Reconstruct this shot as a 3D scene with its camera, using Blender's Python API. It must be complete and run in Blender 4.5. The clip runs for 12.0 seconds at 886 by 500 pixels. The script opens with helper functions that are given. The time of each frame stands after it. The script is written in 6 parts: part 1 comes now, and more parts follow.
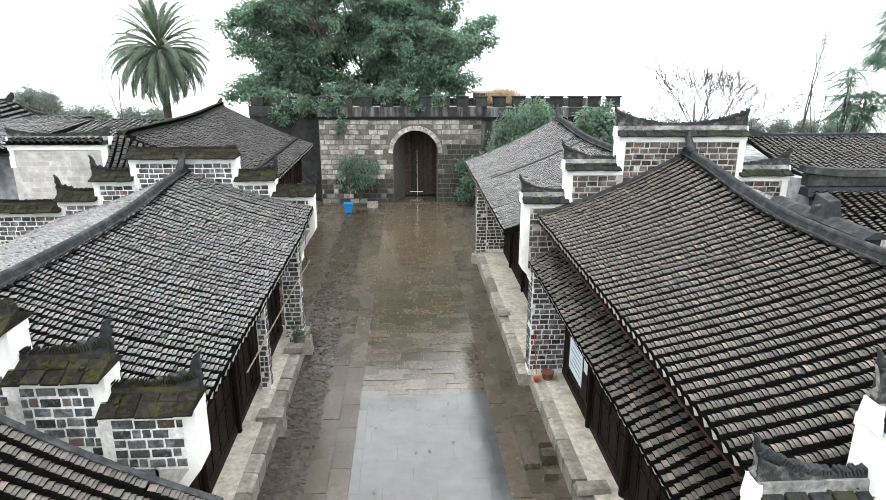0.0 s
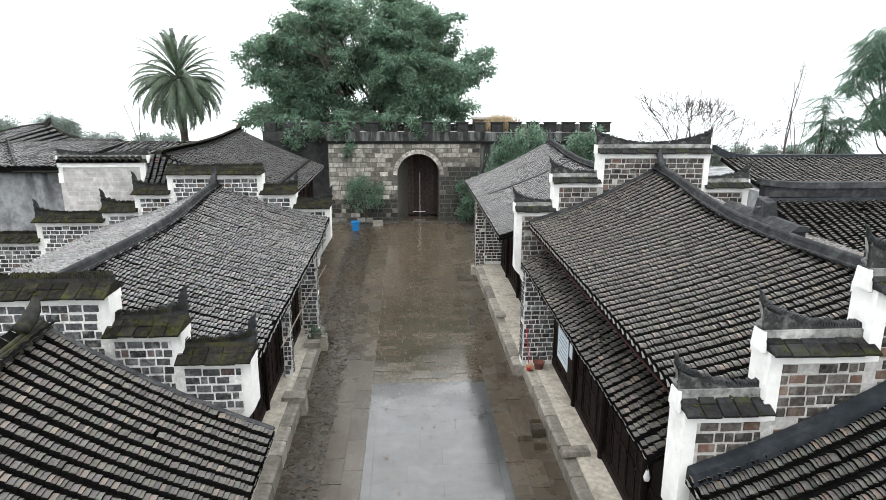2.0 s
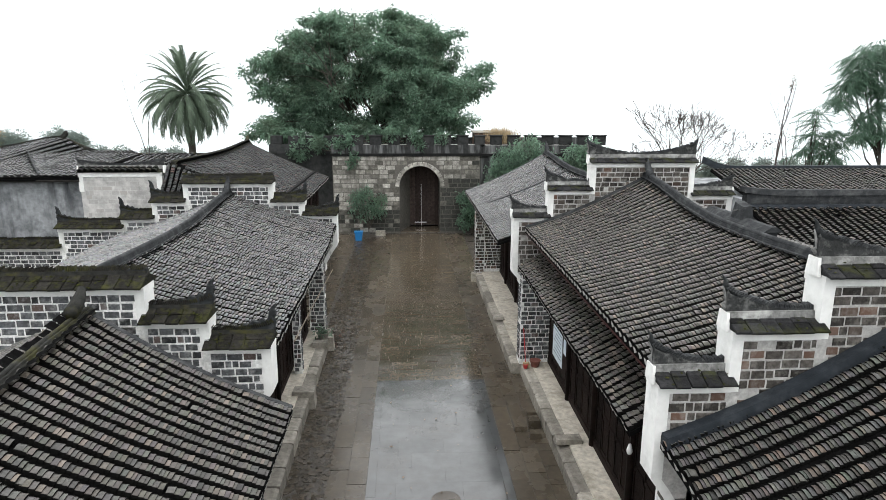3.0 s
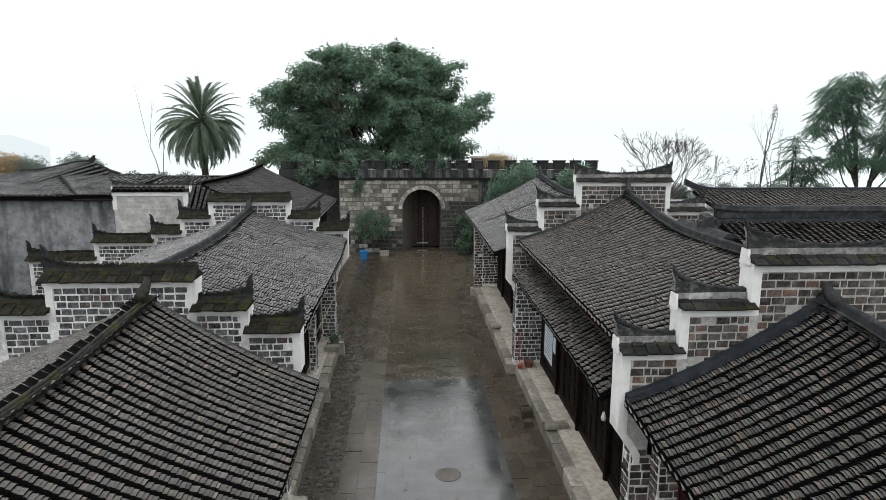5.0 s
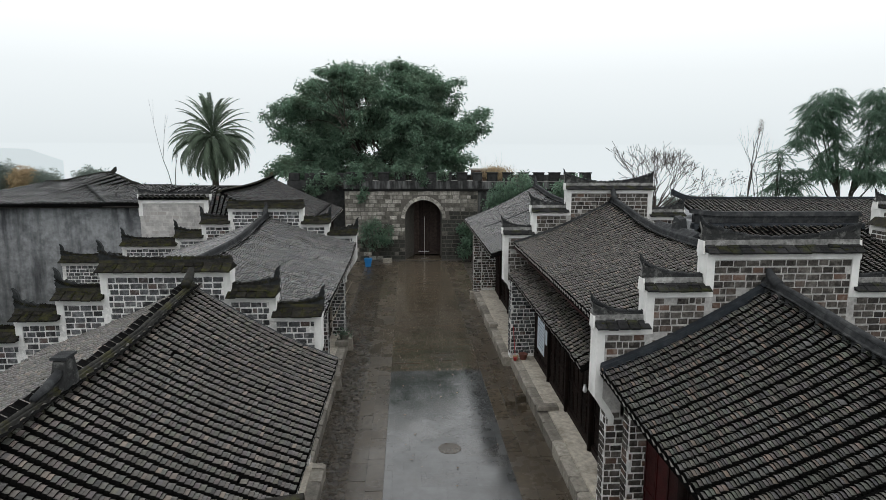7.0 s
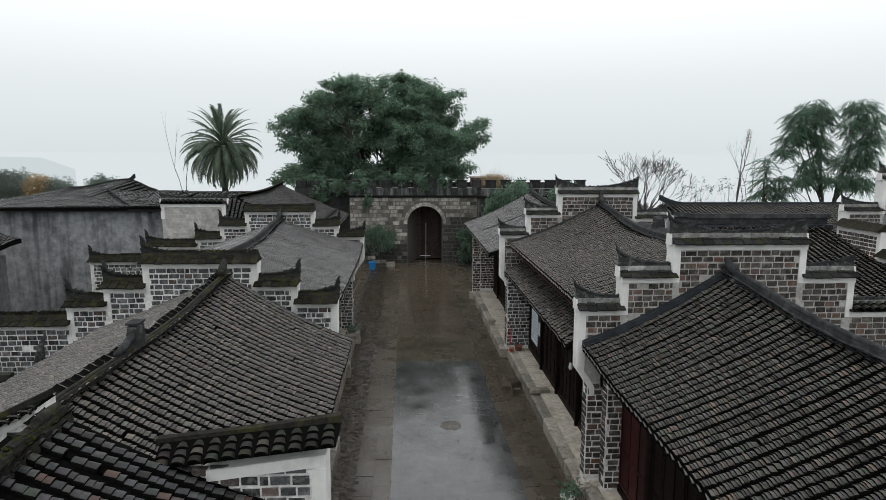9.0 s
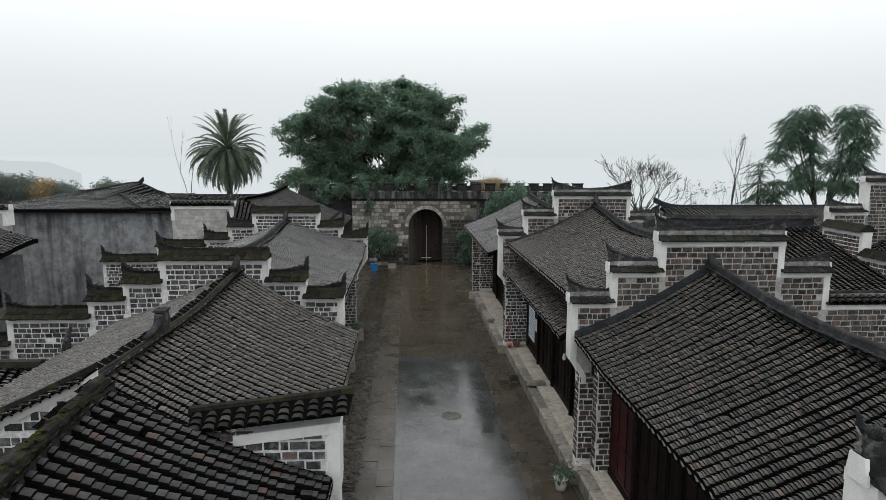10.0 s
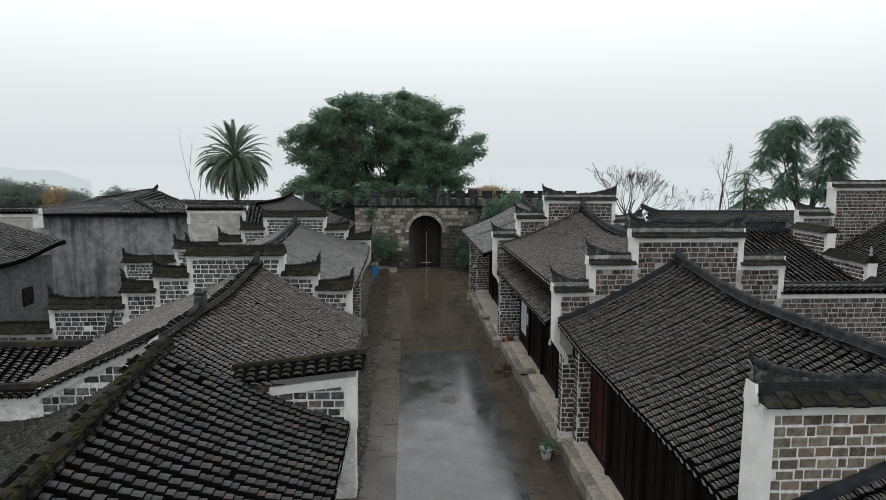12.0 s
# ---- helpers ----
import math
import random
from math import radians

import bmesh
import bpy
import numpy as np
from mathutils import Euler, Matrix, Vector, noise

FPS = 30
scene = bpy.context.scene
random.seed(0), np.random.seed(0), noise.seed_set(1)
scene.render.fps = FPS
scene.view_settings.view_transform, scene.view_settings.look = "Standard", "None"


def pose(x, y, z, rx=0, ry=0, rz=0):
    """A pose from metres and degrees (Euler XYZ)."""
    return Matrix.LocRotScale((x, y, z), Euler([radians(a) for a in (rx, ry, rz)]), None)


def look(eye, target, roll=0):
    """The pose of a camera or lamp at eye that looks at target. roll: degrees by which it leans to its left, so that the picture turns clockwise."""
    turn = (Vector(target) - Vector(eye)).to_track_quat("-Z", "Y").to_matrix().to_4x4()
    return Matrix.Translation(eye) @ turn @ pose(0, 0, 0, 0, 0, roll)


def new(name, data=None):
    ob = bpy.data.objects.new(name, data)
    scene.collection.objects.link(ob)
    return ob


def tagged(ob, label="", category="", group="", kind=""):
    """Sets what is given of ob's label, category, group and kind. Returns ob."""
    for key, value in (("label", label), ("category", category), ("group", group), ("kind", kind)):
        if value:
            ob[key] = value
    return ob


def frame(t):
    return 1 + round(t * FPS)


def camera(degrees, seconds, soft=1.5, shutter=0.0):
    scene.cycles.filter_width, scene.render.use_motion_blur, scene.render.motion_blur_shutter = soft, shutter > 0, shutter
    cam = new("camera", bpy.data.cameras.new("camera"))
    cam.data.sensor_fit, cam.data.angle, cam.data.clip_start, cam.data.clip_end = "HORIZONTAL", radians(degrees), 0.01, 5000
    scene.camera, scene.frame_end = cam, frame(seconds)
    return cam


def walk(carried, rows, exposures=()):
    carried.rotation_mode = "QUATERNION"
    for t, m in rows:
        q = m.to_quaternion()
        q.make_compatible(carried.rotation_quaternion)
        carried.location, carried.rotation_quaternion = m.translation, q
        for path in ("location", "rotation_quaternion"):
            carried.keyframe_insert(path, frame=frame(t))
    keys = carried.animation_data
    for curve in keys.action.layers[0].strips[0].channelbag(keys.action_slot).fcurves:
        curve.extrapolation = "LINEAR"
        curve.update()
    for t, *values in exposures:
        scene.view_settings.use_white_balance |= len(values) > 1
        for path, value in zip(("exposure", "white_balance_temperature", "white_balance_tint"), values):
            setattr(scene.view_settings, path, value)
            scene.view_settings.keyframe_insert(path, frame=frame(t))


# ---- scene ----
cam = camera(69.60, 12.0, 0.45)
ROLL = 0.20
ROWS = [  # seconds, eye, heading, tilt
    (0, 0.000, 0.000, 8.000, -3.29, -16.99),
    (0.5, -0.051, -0.546, 8.003, -3.30, -16.41),
    (1, -0.099, -1.084, 8.003, -3.29, -15.80),
    (1.5, -0.146, -1.617, 7.991, -3.27, -15.18),
    (2, -0.190, -2.143, 7.974, -3.27, -14.54),
    (2.5, -0.234, -2.671, 7.957, -3.25, -13.89),
    (3, -0.278, -3.200, 7.937, -3.24, -13.25),
    (5, -0.457, -5.233, 7.863, -3.26, -10.78),
    (5.5, -0.495, -5.713, 7.846, -3.24, -10.19),
    (6, -0.536, -6.186, 7.826, -3.25, -9.91),
    (6.5, -0.578, -6.658, 7.808, -3.26, -9.70),
    (7, -0.621, -7.136, 7.789, -3.27, -9.50),
    (9, -0.785, -9.015, 7.717, -3.28, -8.64),
    (9.5, -0.821, -9.479, 7.693, -3.28, -8.44),
    (10, -0.847, -9.946, 7.664, -3.25, -8.21),
    (10.5, -0.865, -10.421, 7.635, -3.24, -7.99),
    (11, -0.881, -10.904, 7.608, -3.25, -7.77),
    (11.5, -0.900, -11.392, 7.584, -3.27, -7.54),
    (12, -0.921, -11.884, 7.561, -3.30, -7.33),
]


def heading(x, y, z, yaw, tilt):
    a, b = radians(yaw), radians(tilt)
    return look((x, y, z), (x - math.sin(a) * math.cos(b), y + math.cos(a) * math.cos(b), z + math.sin(b)), ROLL)


EXPOSURES = [(0.0, 1.05), (3.0, 0.45), (5.5, -0.17), (7.0, -0.38), (9.0, -0.5), (12.0, -0.55)]
walk(cam, [(t, heading(*row)) for t, *row in ROWS], EXPOSURES)

# ---- world and light: a bright overcast sky with mist on the horizon ----
world = bpy.data.worlds.new("overcast_sky")
scene.world = world
world.use_nodes = True
wn, wl = world.node_tree.nodes, world.node_tree.links
wn.clear()
w_out, w_bg = wn.new("ShaderNodeOutputWorld"), wn.new("ShaderNodeBackground")
w_sky, w_mix, w_ramp = wn.new("ShaderNodeTexSky"), wn.new("ShaderNodeMix"), wn.new("ShaderNodeValToRGB")
w_co, w_sep, w_dim = wn.new("ShaderNodeTexCoord"), wn.new("ShaderNodeSeparateXYZ"), wn.new("ShaderNodeVectorMath")
w_sky.sky_type, w_sky.sun_disc = "NISHITA", False
w_sky.sun_elevation, w_sky.sun_rotation = radians(62), radians(200)
w_sky.air_density, w_sky.dust_density = 2.0, 6.0
w_dim.operation = "SCALE"
w_dim.inputs["Scale"].default_value = 0.1
w_mix.data_type = "RGBA"
w_mix.inputs["Factor"].default_value = 0.97
stops = w_ramp.color_ramp.elements
stops[0].position, stops[0].color = 0.0, (1.02, 1.10, 1.13, 1)
stops[1].position, stops[1].color = 0.25, (1.62, 1.67, 1.70, 1)
mid = stops.new(0.1)
mid.color = (1.17, 1.24, 1.27, 1)
top = stops.new(1.0)
top.color = (1.75, 1.76, 1.78, 1)
wl.new(w_co.outputs["Generated"], w_sep.inputs[0])
wl.new(w_sep.outputs["Z"], w_ramp.inputs[0])
wl.new(w_sky.outputs[0], w_dim.inputs[0])
wl.new(w_dim.outputs[0], w_mix.inputs["A"])
wl.new(w_ramp.outputs[0], w_mix.inputs["B"])
wl.new(w_mix.outputs["Result"], w_bg.inputs[0])
w_bg.inputs[1].default_value = 1.0
wl.new(w_bg.outputs[0], w_out.inputs[0])

sun = new("sun", bpy.data.lights.new("sun", "SUN"))
sun.data.energy, sun.data.angle, sun.data.color = 0.55, radians(40), (1.0, 0.98, 0.95)
sun.matrix_basis = look((0, 0, 60), (9, 24, 0))


# ---- materials ----
def material(name, color, rough=0.8, vary=0.25, scale=6.0, second=None, second_amount=0.4, second_scale=1.2, per_piece=0.0, tint=None,
             tint_amount=0.0, tint2=None, tint2_amount=0.0, drift=0.0, bump=0.3, bump_scale=40.0, metal=0.0, spec=0.5, rough_vary=0.0, streaks=0.0, streak=None, island=False, sheer=0.0):
    """A surface with grain at one scale, stains of a second colour at a larger one, and a change from piece to piece."""
    m = bpy.data.materials.new(name)
    m.use_nodes = True
    n, l = m.node_tree.nodes, m.node_tree.links
    b = n["Principled BSDF"]
    geo = n.new("ShaderNodeNewGeometry")
    where = geo.outputs["Position"]

    def noise_node(sc, detail=5.0, rough_=0.6, stretch=None):
        t = n.new("ShaderNodeTexNoise")
        t.inputs["Scale"].default_value, t.inputs["Detail"].default_value, t.inputs["Roughness"].default_value = sc, detail, rough_
        if stretch:
            mp = n.new("ShaderNodeMapping")
            mp.inputs["Scale"].default_value = stretch
            l.new(where, mp.inputs["Vector"])
            l.new(mp.outputs[0], t.inputs["Vector"])
        else:
            l.new(where, t.inputs["Vector"])
        return t.outputs["Fac"]

    def ramp(x, lo, hi):
        r = n.new("ShaderNodeMapRange")
        r.inputs["From Min"].default_value, r.inputs["From Max"].default_value = lo, hi
        l.new(x, r.inputs["Value"])
        return r.outputs[0]

    def mixed(fac, a, c, blend="MIX"):
        x = n.new("ShaderNodeMix")
        x.data_type, x.blend_type = "RGBA", blend
        for key, value in (("Factor", fac), ("A", a), ("B", c)):
            if isinstance(value, (tuple, float, int)):
                x.inputs[key].default_value = value if not isinstance(value, tuple) else (*value, 1)
            else:
                l.new(value, x.inputs[key])
        return x.outputs["Result"]

    def times(x, k):
        t = n.new("ShaderNodeMath")
        t.operation = "MULTIPLY"
        t.use_clamp = True
        l.new(x, t.inputs[0])
        t.inputs[1].default_value = k
        return t.outputs[0]

    dark = tuple(c * (1 - vary) for c in color)
    light = tuple(min(1, c * (1 + vary)) for c in color)
    c = mixed(ramp(noise_node(scale), 0.3, 0.7), dark, light)
    if per_piece:
        if island:
            rnd = geo.outputs["Random Per Island"]
        else:
            oi = n.new("ShaderNodeObjectInfo")
            rnd = oi.outputs["Random"]
        hsv = n.new("ShaderNodeHueSaturation")
        value = n.new("ShaderNodeMapRange")
        value.inputs["To Min"].default_value, value.inputs["To Max"].default_value = 1 - per_piece, 1 + per_piece
        l.new(rnd, value.inputs["Value"])
        l.new(value.outputs[0], hsv.inputs["Value"])
        l.new(c, hsv.inputs["Color"])
        c = hsv.outputs[0]
        if tint:
            w = n.new("ShaderNodeTexWhiteNoise")
            w.noise_dimensions = "1D"
            l.new(rnd, w.inputs["W"])
            if drift:
                c = mixed(drift, c, w.outputs["Color"], "SOFT_LIGHT")
            c = mixed(times(ramp(w.outputs["Value"], 1 - tint_amount, 1.0), 0.8), c, tint)
            if tint2:
                apart = n.new("ShaderNodeMath")
                apart.operation = "MULTIPLY_ADD"
                apart.inputs[1].default_value, apart.inputs[2].default_value = 37.0, 5.3
                l.new(rnd, apart.inputs[0])
                w2 = n.new("ShaderNodeTexWhiteNoise")
                w2.noise_dimensions = "1D"
                l.new(apart.outputs[0], w2.inputs["W"])
                c = mixed(times(ramp(w2.outputs["Value"], 1 - tint2_amount, 1 - tint2_amount * 0.4), 0.85), c, tint2)
    if second:
        c = mixed(times(ramp(noise_node(second_scale, 7.0, 0.68), 0.5, 0.72), second_amount), c, second)
    if streaks:
        c = mixed(times(ramp(noise_node(2.2, 5.0, 0.6, (1.0, 1.0, 0.12)), 0.48, 0.75), streaks), c, streak or tuple(k * 0.25 for k in color))
    l.new(c, b.inputs["Base Color"])
    if rough_vary:
        r = n.new("ShaderNodeMapRange")
        r.inputs["From Min"].default_value, r.inputs["From Max"].default_value = 0.35, 0.65
        r.inputs["To Min"].default_value, r.inputs["To Max"].default_value = max(0.02, rough - rough_vary), min(1, rough + rough_vary)
        l.new(noise_node(0.9, 6.0, 0.6), r.inputs["Value"])
        l.new(r.outputs[0], b.inputs["Roughness"])
    else:
        b.inputs["Roughness"].default_value = rough
    b.inputs["Metallic"].default_value = metal
    b.inputs["Specular IOR Level"].default_value = spec
    if bump:
        bp = n.new("ShaderNodeBump")
        bp.inputs["Strength"].default_value, bp.inputs["Distance"].default_value = bump, 0.02
        l.new(noise_node(bump_scale, 6.0, 0.65), bp.inputs["Height"])
        l.new(bp.outputs[0], b.inputs["Normal"])
    if sheer:
        glow, blend = n.new("ShaderNodeBsdfTranslucent"), n.new("ShaderNodeMixShader")
        l.new(c, glow.inputs["Color"])
        blend.inputs[0].default_value = sheer
        l.new(b.outputs[0], blend.inputs[1])
        l.new(glow.outputs[0], blend.inputs[2])
        l.new(blend.outputs[0], n["Material Output"].inputs["Surface"])
    return m


M = {}
for key, base, dim, fleck, amount, gloss, rough in (("tile", (0.066, 0.065, 0.059), (0.016, 0.016, 0.014), (0.16, 0.12, 0.095), 0.12, 0.28, 0.4),
                                                  ("tile_fleck", (0.065, 0.06, 0.053), (0.019, 0.0175, 0.0155), (0.19, 0.155, 0.125), 0.12, 0.4, 0.33),
                                                  ("tile_left", (0.11, 0.111, 0.111), (0.022, 0.023, 0.024), (0.2, 0.18, 0.165), 0.14, 0.5, 0.3),
                                                  ("tile_near", (0.042, 0.043, 0.043), (0.014, 0.014, 0.014), (0.085, 0.05, 0.042), 0.14, 0.2, 0.45),
                                                  ("tile_moss", (0.03, 0.03, 0.026), (0.012, 0.012, 0.011), (0.09, 0.085, 0.07), 0.1, 0.08, 0.6),
                                                  # Paler copy: wet glints on the western roofs put into the base
                                                  # colour.
                                                  ("tile_sheen", (0.12, 0.122, 0.125), (0.03, 0.031, 0.033), (0.2, 0.19, 0.18), 0.15, 0.6, 0.3)):
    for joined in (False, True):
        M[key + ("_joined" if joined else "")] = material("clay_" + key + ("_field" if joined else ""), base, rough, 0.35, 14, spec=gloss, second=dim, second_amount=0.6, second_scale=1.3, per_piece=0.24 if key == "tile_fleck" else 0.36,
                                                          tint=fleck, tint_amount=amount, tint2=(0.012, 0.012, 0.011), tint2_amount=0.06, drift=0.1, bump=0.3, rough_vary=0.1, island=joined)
# Near-black lips and sides: the shade between tiles is put into colour.
M["tile_edge"] = material("shaded_tile_edge", (0.0045, 0.0045, 0.0042), 0.9, 0.4, 30, spec=0.04, bump=0.4)
# Pans this black carry the shade of the troughs in their colour.
M["pan"] = material("wet_shaded_pan_tile", (0.003, 0.003, 0.003), 0.95, 0.4, 12, spec=0.05, per_piece=0.3, island=True)
M["lime"] = material("lime_tile_tip", (0.38, 0.37, 0.35), 0.8, 0.25, 20, second=(0.2, 0.2, 0.19), second_amount=0.7, second_scale=6)
M["ridge"] = material("grey_ridge_mortar", spec=0.1, color=(0.032, 0.034, 0.036), rough=0.8, vary=0.4, scale=6, second=(0.11, 0.112, 0.11), second_amount=0.5, second_scale=3.0, bump=0.7)
M["ridge_lime"] = material("limed_coping_ridge", spec=0.1, color=(0.17, 0.17, 0.165), rough=0.8, vary=0.6, scale=9, second=(0.55, 0.55, 0.53), second_amount=0.9, second_scale=2.4, bump=0.7)
M["ridge_moss"] = material("mossy_ridge_mortar", spec=0.1, color=(0.026, 0.026, 0.024), rough=0.85, vary=0.5, scale=9, second=(0.085, 0.082, 0.016), second_amount=0.6, second_scale=2.2, bump=0.8)
M["verge"] = material("dark_tarred_verge", spec=0.12, color=(0.02, 0.024, 0.029), rough=0.6, vary=0.35, scale=6, second=(0.06, 0.065, 0.07), second_amount=0.4, second_scale=3)
M["coping"] = material("mossy_coping_tile", spec=0.1, color=(0.016, 0.015, 0.013), rough=0.85, vary=0.5, scale=14, second=(0.075, 0.08, 0.014), second_amount=0.5, second_scale=5.0, per_piece=0.4, bump=0.8)
M["coping_slate"] = material("dark_slate_coping_tile", spec=0.1, color=(0.02, 0.02, 0.021), rough=0.85, vary=0.5, scale=14, second=(0.05, 0.056, 0.014), second_amount=0.7, second_scale=3.2, per_piece=0.45, bump=0.8)
M["ornament"] = material("dark_plaster_ornament", spec=0.12, color=(0.03, 0.031, 0.031), rough=0.8, vary=0.4, scale=10, second=(0.3, 0.3, 0.29), second_amount=0.5, second_scale=7, bump=0.7)
M["scroll"] = material("blackened_plaster_scroll", spec=0.15, color=(0.02, 0.022, 0.023), rough=0.75, vary=0.4, scale=10, second=(0.08, 0.085, 0.085), second_amount=0.5, second_scale=5, bump=0.6)
M["moss"] = material("cushion_moss", (0.024, 0.027, 0.008), 0.95, 0.5, 40, second=(0.065, 0.066, 0.015), second_amount=0.6, second_scale=5, spec=0.05, per_piece=0.4, island=True)
M["white"] = material("stained_white_plaster", (0.76, 0.76, 0.74), 0.85, 0.08, 4, second=(0.38, 0.38, 0.36), second_amount=0.42, second_scale=2.2, bump=0.25)
M["mortar"] = material("pale_lime_mortar", (0.78, 0.775, 0.76), 0.9, 0.25, 14, second=(0.2, 0.197, 0.19), second_amount=0.65, second_scale=2.4, bump=0.5)
M["mortar_grey"] = material("grey_lime_mortar", (0.42, 0.41, 0.395), 0.9, 0.3, 14, second=(0.15, 0.147, 0.14), second_amount=0.65, second_scale=2.4, bump=0.5)
M["brick"] = material("dark_grey_brick", spec=0.12, color=(0.075, 0.078, 0.081), rough=0.82, vary=0.5, scale=16, second=(0.5, 0.5, 0.49), second_amount=0.55, second_scale=6.0, per_piece=0.65,
                      tint=(0.15, 0.105, 0.09), tint_amount=0.12, bump=0.6)
M["brick_brown"] = material("brown_grey_brick", spec=0.12, color=(0.066, 0.06, 0.054), rough=0.82, vary=0.5, scale=16, second=(0.36, 0.34, 0.31), second_amount=0.5, second_scale=4.5, per_piece=0.6,
                            tint=(0.16, 0.095, 0.07), tint_amount=0.2, bump=0.6)
M["brick_tan"] = material("pale_tan_brick", spec=0.12, color=(0.17, 0.15, 0.12), rough=0.85, vary=0.4, scale=14, second=(0.42, 0.39, 0.34), second_amount=0.55, second_scale=4.0, per_piece=0.5,
                          tint=(0.2, 0.14, 0.11), tint_amount=0.18, bump=0.6)
M["plaster"] = material("stained_grey_plaster", (0.25, 0.26, 0.27), 0.9, 0.35, 4.5, second=(0.06, 0.064, 0.07), second_amount=0.95, second_scale=0.9, streaks=1.0, streak=(0.03, 0.033, 0.038), bump=0.5)
M["plaster_damp"] = material("damp_dark_plaster", (0.12, 0.123, 0.126), 0.9, 0.4, 5.0, second=(0.04, 0.042, 0.045), second_amount=0.8, second_scale=0.6, streaks=0.6, bump=0.5)
M["plaster_pale"] = material("pale_grey_brick_plaster", (0.42, 0.41, 0.395), 0.9, 0.25, 5.0, second=(0.17, 0.17, 0.165), second_amount=0.75, second_scale=1.2, per_piece=0.16, tint=(0.34, 0.32, 0.3), tint_amount=0.1, bump=0.4)
M["stone"] = material("city_wall_stone", spec=0.12, color=(0.33, 0.315, 0.285), rough=0.85, vary=0.5, scale=5, second=(0.085, 0.08, 0.07), second_amount=0.85, second_scale=0.45, per_piece=0.38, bump=0.7, bump_scale=18, streaks=0.6, streak=(0.06, 0.057, 0.05))
M["stone_mid"] = material("stained_wall_stone", (0.15, 0.143, 0.125), 0.88, 0.5, 5, second=(0.05, 0.05, 0.044), second_amount=0.85, second_scale=0.45, per_piece=0.35, bump=0.7, bump_scale=18, spec=0.12, streaks=0.4)
M["stone_dark"] = material("blackened_wall_stone", (0.045, 0.046, 0.041), 0.9, 0.4, 6, second=(0.04, 0.039, 0.035), second_amount=0.7, second_scale=0.8, per_piece=0.25, bump=0.7, bump_scale=18, spec=0.12)
M["stone_joint"] = material("city_wall_joint", (0.1, 0.094, 0.082), 0.9, 0.35, 8, second=(0.06, 0.056, 0.05), second_amount=0.7, second_scale=0.8)
M["soot"] = material("sooty_parapet_stone", spec=0.12, color=(0.04, 0.041, 0.041), rough=0.85, vary=0.35, scale=4, second=(0.022, 0.023, 0.023), second_amount=0.6, second_scale=1.4, streaks=0.85, streak=(0.26, 0.265, 0.265), per_piece=0.3, bump=0.6)
# Soot black on merlons; on the left wing it paints the tree's shade.
M["soot_wing"] = material("black_wall_wing", spec=0.1, color=(0.032, 0.033, 0.033), rough=0.85, vary=0.4, scale=4, second=(0.07, 0.07, 0.067), second_amount=0.5, second_scale=0.9, per_piece=0.2, bump=0.7)
M["slab"] = material("damp_brown_paving", (0.07, 0.057, 0.041), 0.26, 0.3, 7, second=(0.032, 0.028, 0.024), second_amount=0.7, second_scale=0.6, per_piece=0.22, bump=0.13,
                     bump_scale=24, rough_vary=0.12, spec=0.5)
M["slab_wet"] = material("wet_brown_paving", (0.074, 0.06, 0.042), 0.15, 0.35, 9, second=(0.04, 0.034, 0.027), second_amount=0.75, second_scale=0.5, per_piece=0.3, bump=0.09,
                         bump_scale=16, rough_vary=0.07, spec=0.9)
# The faint blue in this grey paints reflected sky into the base colour.
M["slab_smooth"] = material("wet_grey_paving", (0.058, 0.061, 0.062), 0.17, 0.25, 2.5, second=(0.04, 0.036, 0.031), second_amount=0.8, second_scale=0.7, per_piece=0.12, bump=0.04,
                            bump_scale=9, rough_vary=0.1, spec=0.9)
M["joint"] = material("wet_paving_joint", (0.055, 0.048, 0.04), 0.35, 0.4, 12, second=(0.03, 0.028, 0.024), second_amount=0.6, second_scale=0.8, bump=0.5, rough_vary=0.15)
M["cobble"] = material("wet_cobble", (0.052, 0.042, 0.03), 0.17, 0.4, 14, second=(0.03, 0.026, 0.022), second_amount=0.6, second_scale=0.9, per_piece=0.35, island=True, bump=0.4,
                       rough_vary=0.12, spec=0.5)
M["concrete"] = material("worn_concrete", (0.5, 0.46, 0.39), 0.72, 0.3, 8, second=(0.17, 0.14, 0.1), second_amount=0.75, second_scale=1.3, bump=0.45, rough_vary=0.15)
M["kerb"] = material("old_kerb_stone", (0.27, 0.25, 0.215), 0.7, 0.35, 9, second=(0.07, 0.06, 0.046), second_amount=0.75, second_scale=1.6, per_piece=0.35, bump=0.7)
# Brown wood taken near black: the eaves' shade is put into its colour.
M["wood"] = material("shade_darkened_wood", spec=0.06, color=(0.013, 0.0085, 0.0075), rough=0.6, vary=0.4, scale=5, second=(0.006, 0.005, 0.0045), second_amount=0.7, second_scale=1.2, per_piece=0.4, bump=0.4)
M["wood_red"] = material("dark_red_painted_wood", (0.036, 0.006, 0.006), 0.5, 0.35, 5, second=(0.016, 0.01, 0.009), second_amount=0.7, second_scale=1.4, per_piece=0.4, bump=0.3, spec=0.2)
M["gate"] = material("weathered_gate_plank", spec=0.12, color=(0.06, 0.045, 0.04), rough=0.7, vary=0.4, scale=6, second=(0.03, 0.022, 0.019), second_amount=0.6, second_scale=1.3, per_piece=0.3, streaks=0.4)
M["bamboo"] = material("dry_bamboo", (0.22, 0.185, 0.14), 0.5, 0.3, 6)
M["soil"] = material("damp_ground", (0.06, 0.062, 0.035), 0.9, 0.4, 0.8, second=(0.10, 0.095, 0.07), second_amount=0.6, second_scale=0.12)
